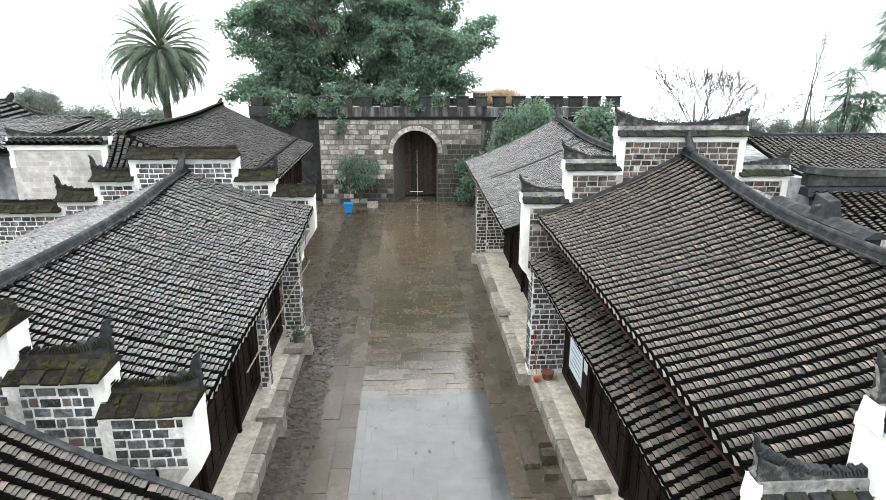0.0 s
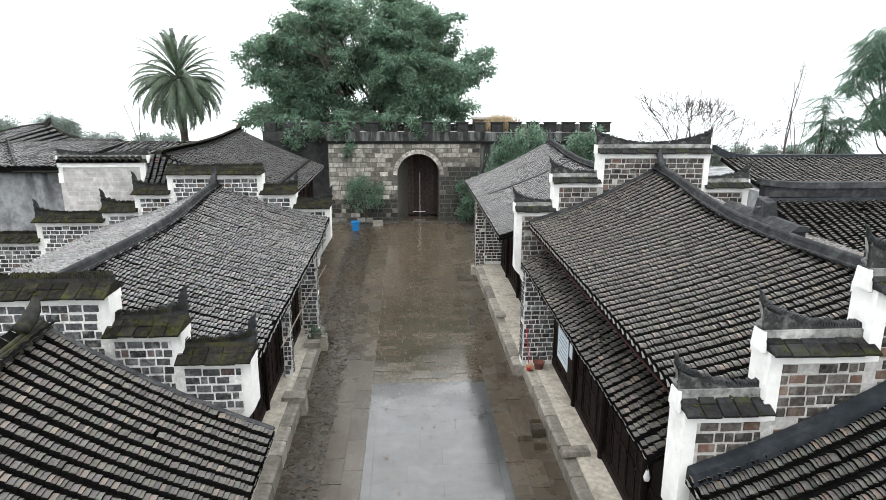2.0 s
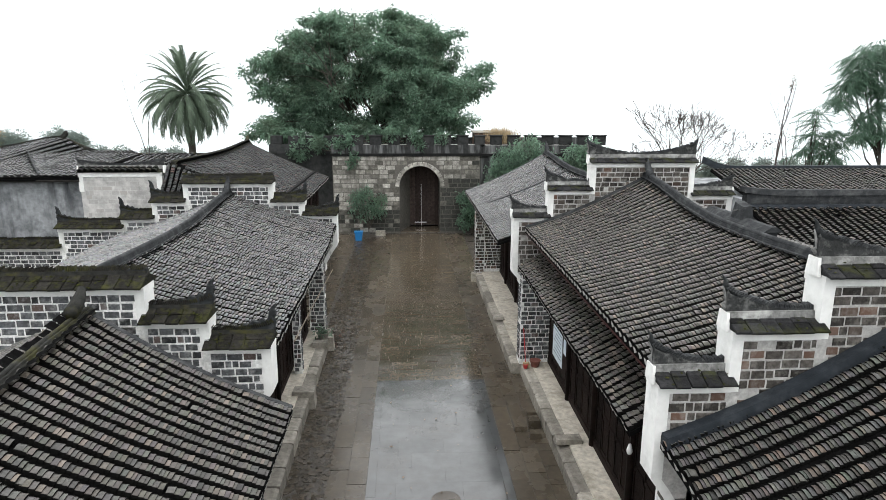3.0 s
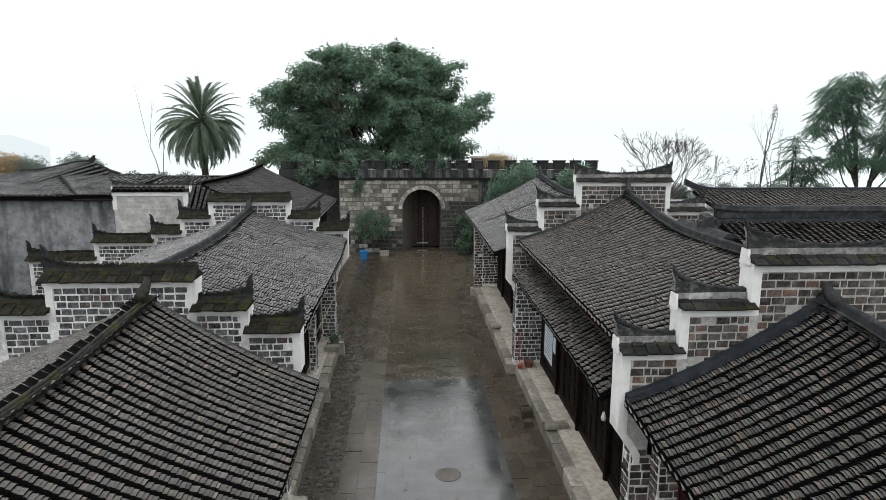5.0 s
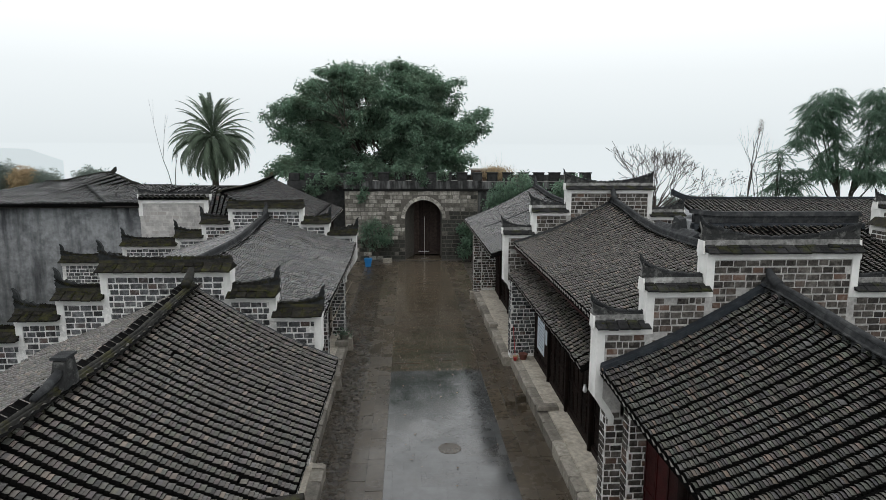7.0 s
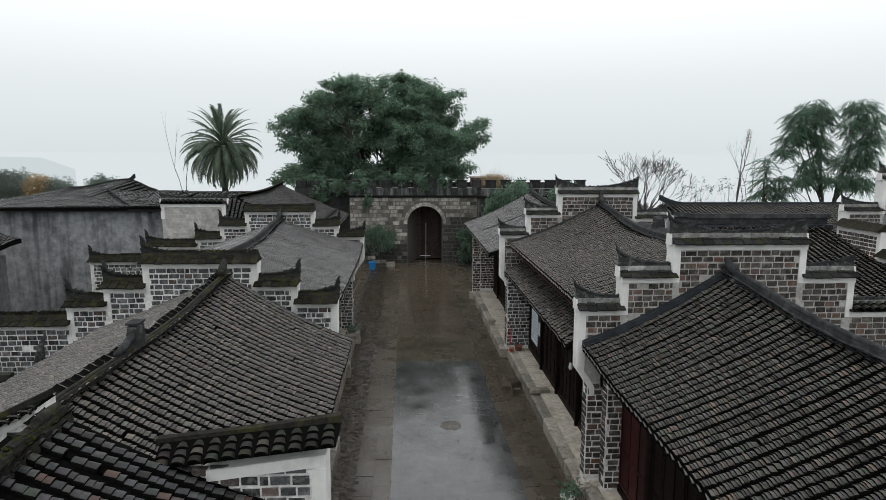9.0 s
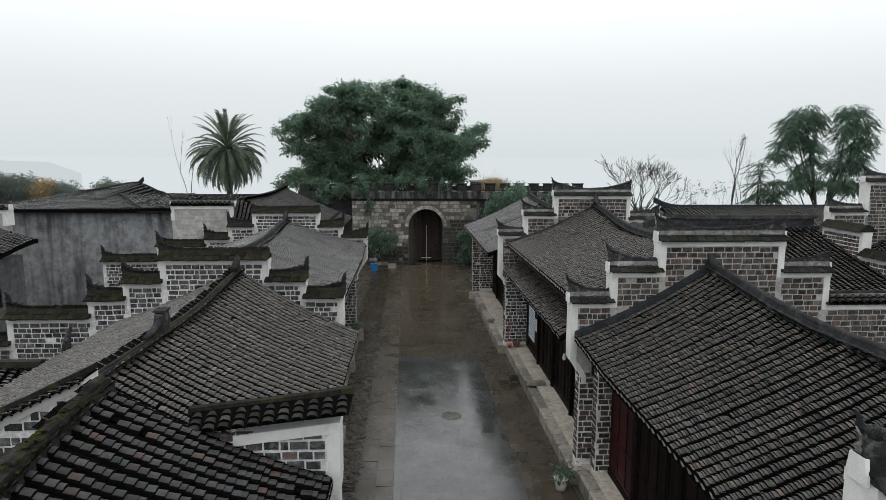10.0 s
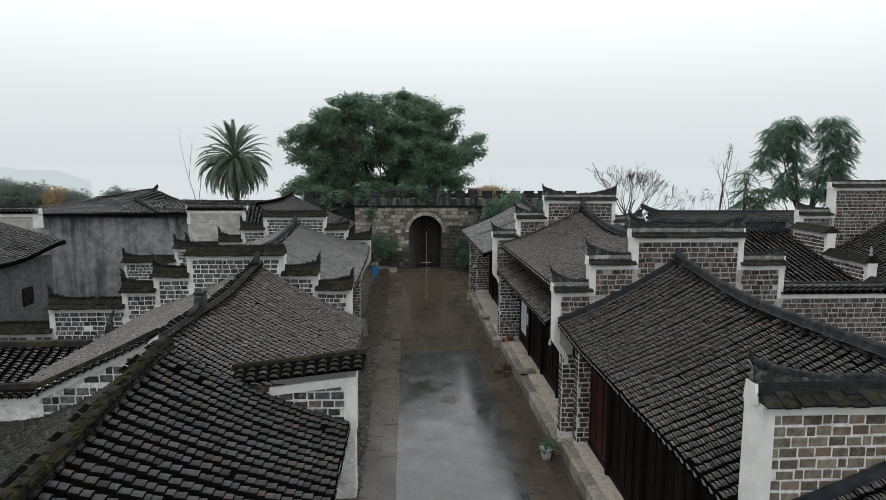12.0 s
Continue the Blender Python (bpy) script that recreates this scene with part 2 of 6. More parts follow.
# Lighter than real foliage: mist over the big crown lifted into the colour.
M["leaf"] = material("tree_leaf", (0.145, 0.235, 0.165), 0.42, 0.4, 1.2, second=(0.2, 0.16, 0.095), second_amount=0.25, second_scale=0.5, per_piece=0.4, island=True, bump=0, spec=0.5, sheer=0.6)
M["leaf_fine"] = material("feathery_leaf", (0.085, 0.155, 0.105), 0.55, 0.3, 1.2, per_piece=0.35, island=True, bump=0, sheer=0.5)
# Paler, greyer leaf copy: haze of the distance put into its colour.
M["leaf_far"] = material("haze_paled_leaf", (0.2, 0.24, 0.215), 0.85, 0.2, 0.4, per_piece=0.15, island=True, bump=0, spec=0.1, sheer=0.4)
M["palm"] = material("palm_leaf", (0.095, 0.13, 0.09), 0.5, 0.3, 2.0, per_piece=0.25, island=True, bump=0, spec=0.25, sheer=0.25)
M["bark"] = material("grey_bark", (0.05, 0.042, 0.034), 0.9, 0.35, 8, bump=0.7)
M["twig"] = material("bare_twig", (0.06, 0.048, 0.043), 0.9, 0.3, 8)
M["straw"] = material("dry_grass", (0.38, 0.29, 0.17), 0.8, 0.3, 5, per_piece=0.35, island=True, bump=0)
M["leaf_dead"] = material("dead_leaf", (0.13, 0.085, 0.045), 0.6, 0.4, 9, per_piece=0.4, island=True, bump=0)
M["rust"] = material("rust_brown_brick", (0.10, 0.062, 0.045), 0.85, 0.35, 6, bump=0.5)
M["blue"] = material("blue_plastic", (0.01, 0.16, 0.42), 0.4, 0.1, 5, bump=0)
M["terracotta"] = material("terracotta", (0.17, 0.06, 0.045), 0.7, 0.25, 8)
M["red"] = material("red_plastic", (0.5, 0.035, 0.04), 0.4, 0.1, 5, bump=0)
M["paper"] = material("notice_paper", (0.62, 0.70, 0.76), 0.6, 0.06, 4, bump=0)
M["ink"] = material("grey_print", (0.25, 0.3, 0.36), 0.7, 0.1, 10, bump=0)
M["paint_white"] = material("white_painted_metal", (0.78, 0.78, 0.78), 0.5, 0.1, 8, bump=0)
M["iron"] = material("dark_iron", (0.05, 0.045, 0.042), 0.45, 0.3, 9, metal=0.6)
# Near-black colour stands in for unlit hollows; the cornice wears it too.
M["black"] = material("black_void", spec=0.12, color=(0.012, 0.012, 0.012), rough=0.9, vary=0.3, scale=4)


# ---- building blocks ----
class Geo:
    def __init__(self):
        self.v, self.f = [], []

    def add(self, verts, faces):
        k = len(self.v)
        self.v += [tuple(p) for p in verts]
        self.f += [tuple(i + k for i in face) for face in faces]
        return self

    def box(self, x0, x1, y0, y1, z0, z1):
        return self.add([(x0, y0, z0), (x1, y0, z0), (x1, y1, z0), (x0, y1, z0), (x0, y0, z1), (x1, y0, z1), (x1, y1, z1), (x0, y1, z1)],
                        [(3, 2, 1, 0), (4, 5, 6, 7), (0, 1, 5, 4), (1, 2, 6, 5), (2, 3, 7, 6), (3, 0, 4, 7)])

    def prism(self, outline, axis, a, b):
        """An outline in the plane across axis, pushed out from a to b."""
        put = {"y": lambda p, q: (p[0], q, p[1]), "x": lambda p, q: (q, p[0], p[1]), "z": lambda p, q: (p[0], p[1], q)}[axis]
        n = len(outline)
        return self.add([put(p, a) for p in outline] + [put(p, b) for p in outline],
                        [tuple(range(n)), tuple(range(2 * n - 1, n - 1, -1))] + [(i, i + n, (i + 1) % n + n, (i + 1) % n) for i in range(n)])

    def tube(self, points, radii, n=8, flat=1.0, cap=True):
        rings, pts = [], [Vector(p) for p in points]
        for i, p in enumerate(pts):
            d = (pts[min(i + 1, len(pts) - 1)] - pts[max(i - 1, 0)]).normalized()
            a = d.cross(Vector((0, 0, 1)) if abs(d.z) < 0.9 else Vector((1, 0, 0))).normalized()
            b = a.cross(d)
            r = radii[i] if isinstance(radii, (list, tuple)) else radii
            rings.append([p + (a * math.cos(t) + b * math.sin(t) * flat) * r for t in (2 * math.pi * k / n for k in range(n))])
        faces = [(i * n + k, i * n + (k + 1) % n, (i + 1) * n + (k + 1) % n, (i + 1) * n + k) for i in range(len(pts) - 1) for k in range(n)]
        if cap:
            faces += [tuple(range(n))[::-1], tuple(range((len(pts) - 1) * n, len(pts) * n))]
        return self.add([q for ring in rings for q in ring], faces)

    def lathe(self, x, y, profile, n=16):
        rows = [[(x + r * math.cos(2 * math.pi * k / n), y + r * math.sin(2 * math.pi * k / n), z) for k in range(n)] for r, z in profile]
        faces = [(i * n + k, i * n + (k + 1) % n, (i + 1) * n + (k + 1) % n, (i + 1) * n + k) for i in range(len(rows) - 1) for k in range(n)]
        faces += [tuple(range(n))[::-1]]
        return self.add([p for row in rows for p in row], faces)

    def mesh(self, name, mat, smooth=False, edge=None):
        """edge: (material, faces of one template, first of them that takes it)."""
        me = bpy.data.meshes.new(name)
        me.from_pydata(self.v, [], self.f)
        me.materials.append(mat)
        if edge and self.f:
            me.materials.append(edge[0])
            me.polygons.foreach_set("material_index", (np.arange(len(self.f)) % edge[1] >= edge[2]).astype(np.int32))
        if smooth:
            me.shade_smooth()
        return me


def part(name, geo, mat, parent=None, label="", kind="", smooth=False):
    ob = new(name, geo.mesh(name, mat, smooth) if isinstance(geo, Geo) else geo)
    if parent:
        ob.parent = parent
        ob.matrix_parent_inverse = Matrix.Translation([-c for c in parent.get("base", (0, 0, 0))])
    return tagged(ob, label, kind=kind)


def thing(name, base, label, category, group="", kind=""):
    ob = new(name)
    ob.location = base
    ob["base"] = base
    ob.empty_display_size = 0.2
    return tagged(ob, label, category, group, kind)


def solid(name, geo, mat, label, category, group="", kind="", smooth=False):
    return tagged(part(name, geo, mat, None, label, kind, smooth), "", category, group)


def piece(name, mesh, m, parent):
    ob = new(name, mesh)
    ob.parent = parent
    ob.matrix_parent_inverse = Matrix.Translation([-c for c in parent.get("base", (0, 0, 0))])
    ob.matrix_basis = m
    return ob


def many(template, frames):
    """One Geo of the template (verts, faces) at every 4 x 4 frame."""
    tv = np.array([(*p, 1.0) for p in template[0]])
    g = Geo()
    if not len(frames):
        return g
    fr = np.array([np.array(f) for f in frames])
    allv = np.einsum("nij,kj->nki", fr, tv)[:, :, :3]
    k = len(tv)
    g.v = [tuple(p) for p in allv.reshape(-1, 3).tolist()]
    g.f = [tuple(i + j * k for i in face) for j in range(len(fr)) for face in template[1]]
    return g


def axes(o, x, y, z):
    return Matrix(((x[0], y[0], z[0], o[0]), (x[1], y[1], z[1], o[1]), (x[2], y[2], z[2], o[2]), (0, 0, 0, 1)))


def chamfered(c=0.08, back=-0.25):
    """A unit block centred on 0, its face at -y slightly smaller: bricks, stones and slabs."""
    v = [(-.5, .5, -.5), (.5, .5, -.5), (.5, .5, .5), (-.5, .5, .5), (-.5, back, -.5), (.5, back, -.5), (.5, back, .5), (-.5, back, .5)]
    v += [(x * (1 - c), -.5, z * (1 - 1.6 * c)) for x, z in ((-.5, -.5), (.5, -.5), (.5, .5), (-.5, .5))]
    f = [(8, 9, 10, 11), (4, 5, 9, 8), (5, 6, 10, 9), (6, 7, 11, 10), (7, 4, 8, 11), (0, 4, 7, 3), (1, 2, 6, 5), (0, 1, 5, 4), (3, 7, 6, 2)]
    return v, f


BLOCK = chamfered()
SLAB = chamfered(0.002, -0.49)
BLOCK_MESH = {}


def block_mesh(mat, shape=None):
    key = mat.name + ("_slab" if shape else "")
    if key not in BLOCK_MESH:
        BLOCK_MESH[key] = Geo().add(*(shape or BLOCK)).mesh("block_" + key, mat)
    return BLOCK_MESH[key]


def blocks(name, parent, mat, rects, face, at, proud=0.012, depth=0.06):
    """Pieces on an upright wall face. face: 'y-' looks to -y, 'x-' to -x, 'x+' to +x. rects: (u0, u1, z0, z1)."""
    me = block_mesh(mat)
    for u0, u1, z0, z1 in rects:
        out = proud + random.uniform(-0.004, 0.004)
        w, h, u, z = u1 - u0, z1 - z0, (u0 + u1) / 2, (z0 + z1) / 2
        s = Matrix.Diagonal((w, depth, h, 1))
        tilt = Matrix.Rotation(random.uniform(-0.006, 0.006), 4, "Y")
        if face == "y-":
            m = Matrix.Translation((u, at - out + depth / 2, z)) @ tilt @ s
        elif face == "x-":
            m = Matrix.Translation((at - out + depth / 2, u, z)) @ Matrix.Rotation(-math.pi / 2, 4, "Z") @ tilt @ s
        else:
            m = Matrix.Translation((at + out - depth / 2, u, z)) @ Matrix.Rotation(math.pi / 2, 4, "Z") @ tilt @ s
        piece(name, me, m, parent)


def courses(u0, u1, z0, z1, length=0.235, height=0.135, joint=0.021, inside=None, seed=1):
    """Brick courses that fill a rectangle from its top down; stretchers with a header here and there."""
    rnd, out = random.Random(seed), []
    rows = max(1, int((z1 - z0) / height))
    for k in range(rows):
        z = z1 - (k + 1) * height
        u = u0 - rnd.random() * length
        while u < u1:
            w = length * (0.5 if rnd.random() < 0.16 else rnd.uniform(0.82, 1.14))
            a, b = max(u, u0) + joint / 2, min(u + w, u1) - joint / 2
            drop = rnd.uniform(-0.007, 0.007)
            if b - a > 0.05 and rnd.random() > 0.012 and (inside is None or inside((a + b) / 2, z + height / 2)):
                out.append((a, b, z + joint / 2 + drop + rnd.uniform(-0.003, 0.006), z + height - joint / 2 + drop - rnd.uniform(-0.003, 0.008)))
            u += w
    return out


# ---- tiled roofs ----
def tile_template(expose=0.05, r=0.074, rise=0.036, skirt=0.06, lip=0.026, arch=0.92, angles=(0, 25, 57, 90, 123, 155, 180), rim=0.012):
    """A half-round cover tile: x across, y up the slope, z out; its worn lip overhangs the tile below. The last faces,
    sides and lip, are its edge, coloured near black as shade.
    """
    v, f, n, length = [], [], len(angles), 2.0 * expose
    for y, rr, lift in ((rim, r, rise), (length, r * 0.94, 0.0), (rim + 0.001, r, rise), (0.0, r - lip, rise - lip * 0.5)):
        v.append((-rr, y, lift - skirt))
        for k in range(n):
            a = radians(angles[k])
            v.append((-rr * math.cos(a), y, lift + rr * arch * math.sin(a)))
        v.append((rr, y, lift - skirt))
    m = n + 2
    f += [(k, k + 1, m + k + 1, m + k) for k in (2, 3, 4, 5, 1, 6, 0, 7)]
    f += [(3 * m + k, 3 * m + k + 1, 2 * m + k + 1, 2 * m + k) for k in range(1, m - 2)]
    return v, f


def pan_template(w=0.1, length=0.17):
    v = [(-w, 0, 0.03), (0, 0, 0.012), (w, 0, 0.03), (-w, length, 0.012), (0, length, -0.006), (w, length, 0.012), (-w, 0, 0.015), (0, 0, -0.006), (w, 0, 0.015)]
    return v, [(0, 1, 4, 3), (1, 2, 5, 4), (6, 7, 1, 0), (7, 8, 2, 1)]


TILE, PAN, TILE_LOW = tile_template(), pan_template(), tile_template(0.07, rise=0.018)
TILE_ROW, TILE_WIDE = tile_template(0.06, rise=0.04, angles=(0, 32, 60, 90, 120, 148, 180)), tile_template(0.05, r=0.076, rise=0.022, lip=0.02, arch=0.95, angles=(0, 36, 62, 90, 118, 144, 180), rim=0.009)
TILE_SHAPES = {"tile": TILE, "tile_fleck": TILE_WIDE, "tile_left": TILE_ROW, "tile_sheen": TILE_LOW, "tile_moss": TILE, "tile_near": tile_template(0.072, r=0.068, rise=0.024, lip=0.016, arch=1.05, angles=(0, 36, 62, 90, 118, 144, 180))}
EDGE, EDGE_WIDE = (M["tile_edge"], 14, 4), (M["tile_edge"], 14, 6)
TIP = ([(-0.06, 0, 0.0), (0.06, 0, 0.0), (0.05, -0.01, 0.055), (0.0, -0.01, 0.068), (-0.05, -0.01, 0.055), (0.0, -0.02, -0.03)], [(0, 5, 1, 2, 3, 4)])
TILE_MESHES = {}


def roof_slope(parent, surf, v0, v1, slope, near=None, pitch=0.215, expose=0.05, mat="tile", tips=True, seed=3, count=180, jitter=1.0, name="roof", shape=None):
    """surf(u, v): a point of the roof, u from the eave (0) to the ridge (1), v along the eave. near: how far a tile is from the
    stretch whose tiles are parts of their own (the nearest by that measure); the others are one field."""
    rnd = random.Random(seed)
    base = Geo()
    nu, nv = 8, max(2, int((v1 - v0) / 0.6))
    pts = [surf(i / nu, v0 + (v1 - v0) * j / nv) for j in range(nv + 1) for i in range(nu + 1)]
    low = [p - Vector((0, 0, 0.07)) for p in pts]
    k = len(pts)
    w = nu + 1
    quads = [(j * w + i, j * w + i + 1, (j + 1) * w + i + 1, (j + 1) * w + i) for j in range(nv) for i in range(nu)]
    edge = [j * w for j in range(nv + 1)] + [nv * w + i for i in range(1, w)] + [j * w + nu for j in range(nv - 1, -1, -1)] + [i for i in range(nu - 1, 0, -1)]
    base.add(pts + low, quads + [tuple(i + k for i in reversed(q)) for q in quads] + [(edge[i], edge[(i + 1) % len(edge)], edge[(i + 1) % len(edge)] + k, edge[i] + k) for i in range(len(edge))])
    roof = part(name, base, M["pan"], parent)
    rows = int((v1 - v0) / pitch)
    covers, pans, ends = [], [], []
    for j in range(rows):
        v = v0 + (j + 0.5) * pitch + rnd.uniform(-0.012, 0.012) * jitter
        phase, sway = rnd.uniform(0, 6.28), rnd.uniform(0.004, 0.016) * jitter
        s = rnd.random() * expose * 0.4 / slope
        i, top, done = -1, 1.0 - 0.095 / slope, False
        while s < 1.0:
            i += 1
            s += expose * (rnd.choice((0.7, 0.85, 1.0, 1.05, 1.15, 1.25)) if i else 0.0) / slope
            if done:
                break
            if s > top:
                s, done = top, True
            vv = v + sway * math.sin(phase + 7 * s)
            o, o2, o3 = surf(s, vv), surf(s + 0.02, vv), surf(s, vv + 0.05)
            y = (o2 - o).normalized()
            x = (o3 - o).normalized()
            z = x.cross(y)
            if z.z < 0:
                x, z = -x, -z
            x = y.cross(z).normalized()
            if rnd.random() > 0.004 * jitter:
                a = rnd.gauss(0, 0.04) * jitter
                x2, y2 = x * math.cos(a) + y * math.sin(a), y * math.cos(a) - x * math.sin(a)
                k2 = rnd.uniform(0.94, 1.05)
                m = axes(o + z * (0.016 + rnd.uniform(-0.006, 0.008) * jitter), x2 * k2, y2, z * k2)
                covers.append((near(s, vv) if near else 0, m))
            if i % 2 == 0:
                pans.append(axes(surf(s, vv + pitch / 2) + z * 0.004, x, y * 2, z))
            if i == 0 and tips:
                ends.append(axes(o + z * 0.02 - y * 0.015, x, y, z))
    if near:
        covers.sort(key=lambda c: c[0])
        if mat not in TILE_MESHES:
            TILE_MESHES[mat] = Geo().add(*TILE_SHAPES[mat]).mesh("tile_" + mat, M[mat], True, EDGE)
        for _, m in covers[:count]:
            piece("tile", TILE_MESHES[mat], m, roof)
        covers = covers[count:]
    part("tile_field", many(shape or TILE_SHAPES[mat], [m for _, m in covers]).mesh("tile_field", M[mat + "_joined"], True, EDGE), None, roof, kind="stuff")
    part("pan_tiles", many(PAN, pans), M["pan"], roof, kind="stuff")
    if tips:
        if "tip" not in TILE_MESHES:
            TILE_MESHES["tip"] = Geo().add(*TIP).mesh("drip_tile", M["lime"])
        for m in ends:
            piece("drip_tile", TILE_MESHES["tip"], m, roof)
    return roof


def smoothstep(a, b, x):
    t = min(1, max(0, (x - a) / (b - a)))
    return t * t * (3 - 2 * t)


# ---- ground, street and platforms ----
solid("ground", Geo().box(-900, 900, -400, 1500, -0.6, -0.05), M["soil"], "damp dark open ground reaching to the misty horizon", "ground", kind="structure")
road = solid("road", Geo().box(-4.9, 4.3, -40, 37.4, -0.3, -0.012), M["joint"], "wet stone-paved street between the house rows", "street", kind="structure")


def floor_pieces(name, parent, mat, rects, top=0.0, depth=0.08, uneven=0.004, limit=300, near=None):
    """Flat pieces (x0, x1, y0, y1): the nearest are parts, the others one field."""
    rnd = random.Random(11)
    me = block_mesh(mat, SLAB)
    frames = []
    for x0, x1, y0, y1 in rects:
        z = top - depth / 2 + rnd.uniform(-uneven, uneven)
        turn = Matrix.Rotation(math.pi / 2 * -1, 4, "X") @ Matrix.Rotation(rnd.uniform(-uneven, uneven), 4, "X")
        m = Matrix.Translation(((x0 + x1) / 2, (y0 + y1) / 2, z)) @ turn @ Matrix.Diagonal((x1 - x0, depth, y1 - y0, 1))
        frames.append((near(x0, y0) if near else y0, m))
    frames.sort(key=lambda f: f[0])
    for _, m in frames[:limit]:
        piece(name, me, m, parent)
    if len(frames) > limit:
        part(name + "_field", many(SLAB, [m for _, m in frames[limit:]]), mat, parent, kind="stuff")


def slabs(x0, x1, y0, y1, w, d, joint=0.008, seed=5, along=False):
    rnd, out = random.Random(seed), []
    if along:
        x = x0
        while x < x1 - 0.02:
            ww = min(w, x1 - x)
            y = y0 - rnd.random() * d
            while y < y1:
                dd = d * rnd.uniform(0.7, 1.4)
                a, b = max(y, y0), min(y + dd, y1)
                if b - a > 0.05:
                    out.append((x + joint / 2, x + ww - joint / 2, a + joint / 2, b - joint / 2))
                y += dd
            x += ww
    else:
        y = y0
        while y < y1 - 0.02:
            dd = min(d * rnd.uniform(0.85, 1.15), y1 - y)
            x = x0 - rnd.random() * w
            while x < x1:
                ww = w * rnd.uniform(0.75, 1.3)
                a, b = max(x, x0), min(x + ww, x1)
                if b - a > 0.05:
                    out.append((a + joint / 2, b - joint / 2, y + joint / 2, y + dd - joint / 2))
                x += ww
            y += dd
    return out


def platform(x0, x1, y0, y1, street, z=0.4):
    """A raised house platform; street: the x of its edge to the street, which carries kerb stones."""
    p = solid("pavement", Geo().box(min(x0, x1) + (0.24 if street > 0 else 0.0), max(x0, x1) - (0.0 if street > 0 else 0.24), y0, y1, -0.2, z), M["concrete"], "worn concrete platform with old stone kerb along the house fronts", "platform",
              kind="structure")
    rnd, y = random.Random(int(abs(y0 * 7 + x0))), y0
    face = "x-" if street > 0 else "x+"
    stones = []
    while y < y1:
        d = rnd.uniform(0.5, 1.1)
        stones.append((y + 0.008, min(y + d, y1) - 0.008, -0.06 + rnd.uniform(-0.02, 0.02), z - 0.02 + rnd.uniform(-0.05, 0.015)))
        y += d
    blocks("kerb_stone", p, M["kerb"], [s for s in stones if s[1] - s[0] > 0.06], face, street, 0.045, 0.3)
    return p


platform(3.07, 4.0, 4.05, 14.3, 3.07)
platform(2.8, 4.0, 14.3, 24.6, 2.8)
platform(3.2, 4.0, -5.0, 4.05, 3.2, 0.38)
platform(-3.75, -2.95, 7.0, 17.5, -2.95)
platform(-3.75, -2.62, -2.0, 7.0, -2.62, 0.36)
platform(-3.75, -2.3, -14.0, -2.0, -2.3, 0.36)
platform(3.2, 4.0, -16.0, -5.0, 3.2, 0.38)


# ---- stepped fire walls ----
def scroll(x, y, z, size, way):
    """A dark weathered plaster scroll that ends a wall's coping: lumpy curls, then a slim fin that sweeps up; way: +1 points to +x."""
    g = Geo()
    out = [(-0.78, -0.05), (-0.66, 0.06), (-0.56, 0.03), (-0.48, 0.12), (-0.39, 0.09), (-0.31, 0.18), (-0.21, 0.15), (-0.13, 0.23), (-0.06, 0.17), (0.0, 0.24), (0.02, 0.36), (0.07, 0.46), (0.17, 0.54),
           (0.13, 0.4), (0.16, 0.3), (0.12, 0.22), (0.16, 0.12), (0.09, -0.05)]
    g.prism([(x + way * size * u, z + size * w) for u, w in (out if way > 0 else out[::-1])], "y", y - 0.035, y + 0.035)
    for cx, cz, r in ((0.02, 0.12, 0.07), (-0.3, 0.06, 0.06), (-0.55, 0.0, 0.05)):
        ring = [(x + way * size * (cx + r * math.cos(b)), y, z + size * (cz + r * math.sin(b))) for b in (0.55 * k for k in range(11))]
        g.tube(ring, size * 0.03, 6)
    return g


COMB = ([(-0.011, -1, -0.02), (0.011, -1, -0.02), (0.011, 1, -0.02), (-0.011, 1, -0.02), (0.004, -0.85, 0.045), (0.022, -0.75, 0.06), (0.022, 0.75, 0.06), (0.004, 0.85, 0.045)],
        [(4, 5, 6, 7), (0, 1, 5, 4), (1, 2, 6, 5), (2, 3, 7, 6), (3, 0, 4, 7)])


LUMP = ([(1, 0, 0), (0.3, 0.9, 0), (-0.8, 0.6, 0), (-0.9, -0.5, 0), (0.2, -1, 0), (0.1, 0.1, 1)], [(0, 1, 5), (1, 2, 5), (2, 3, 5), (3, 4, 5), (4, 0, 5)])
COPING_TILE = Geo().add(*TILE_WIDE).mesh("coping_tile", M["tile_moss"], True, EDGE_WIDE)


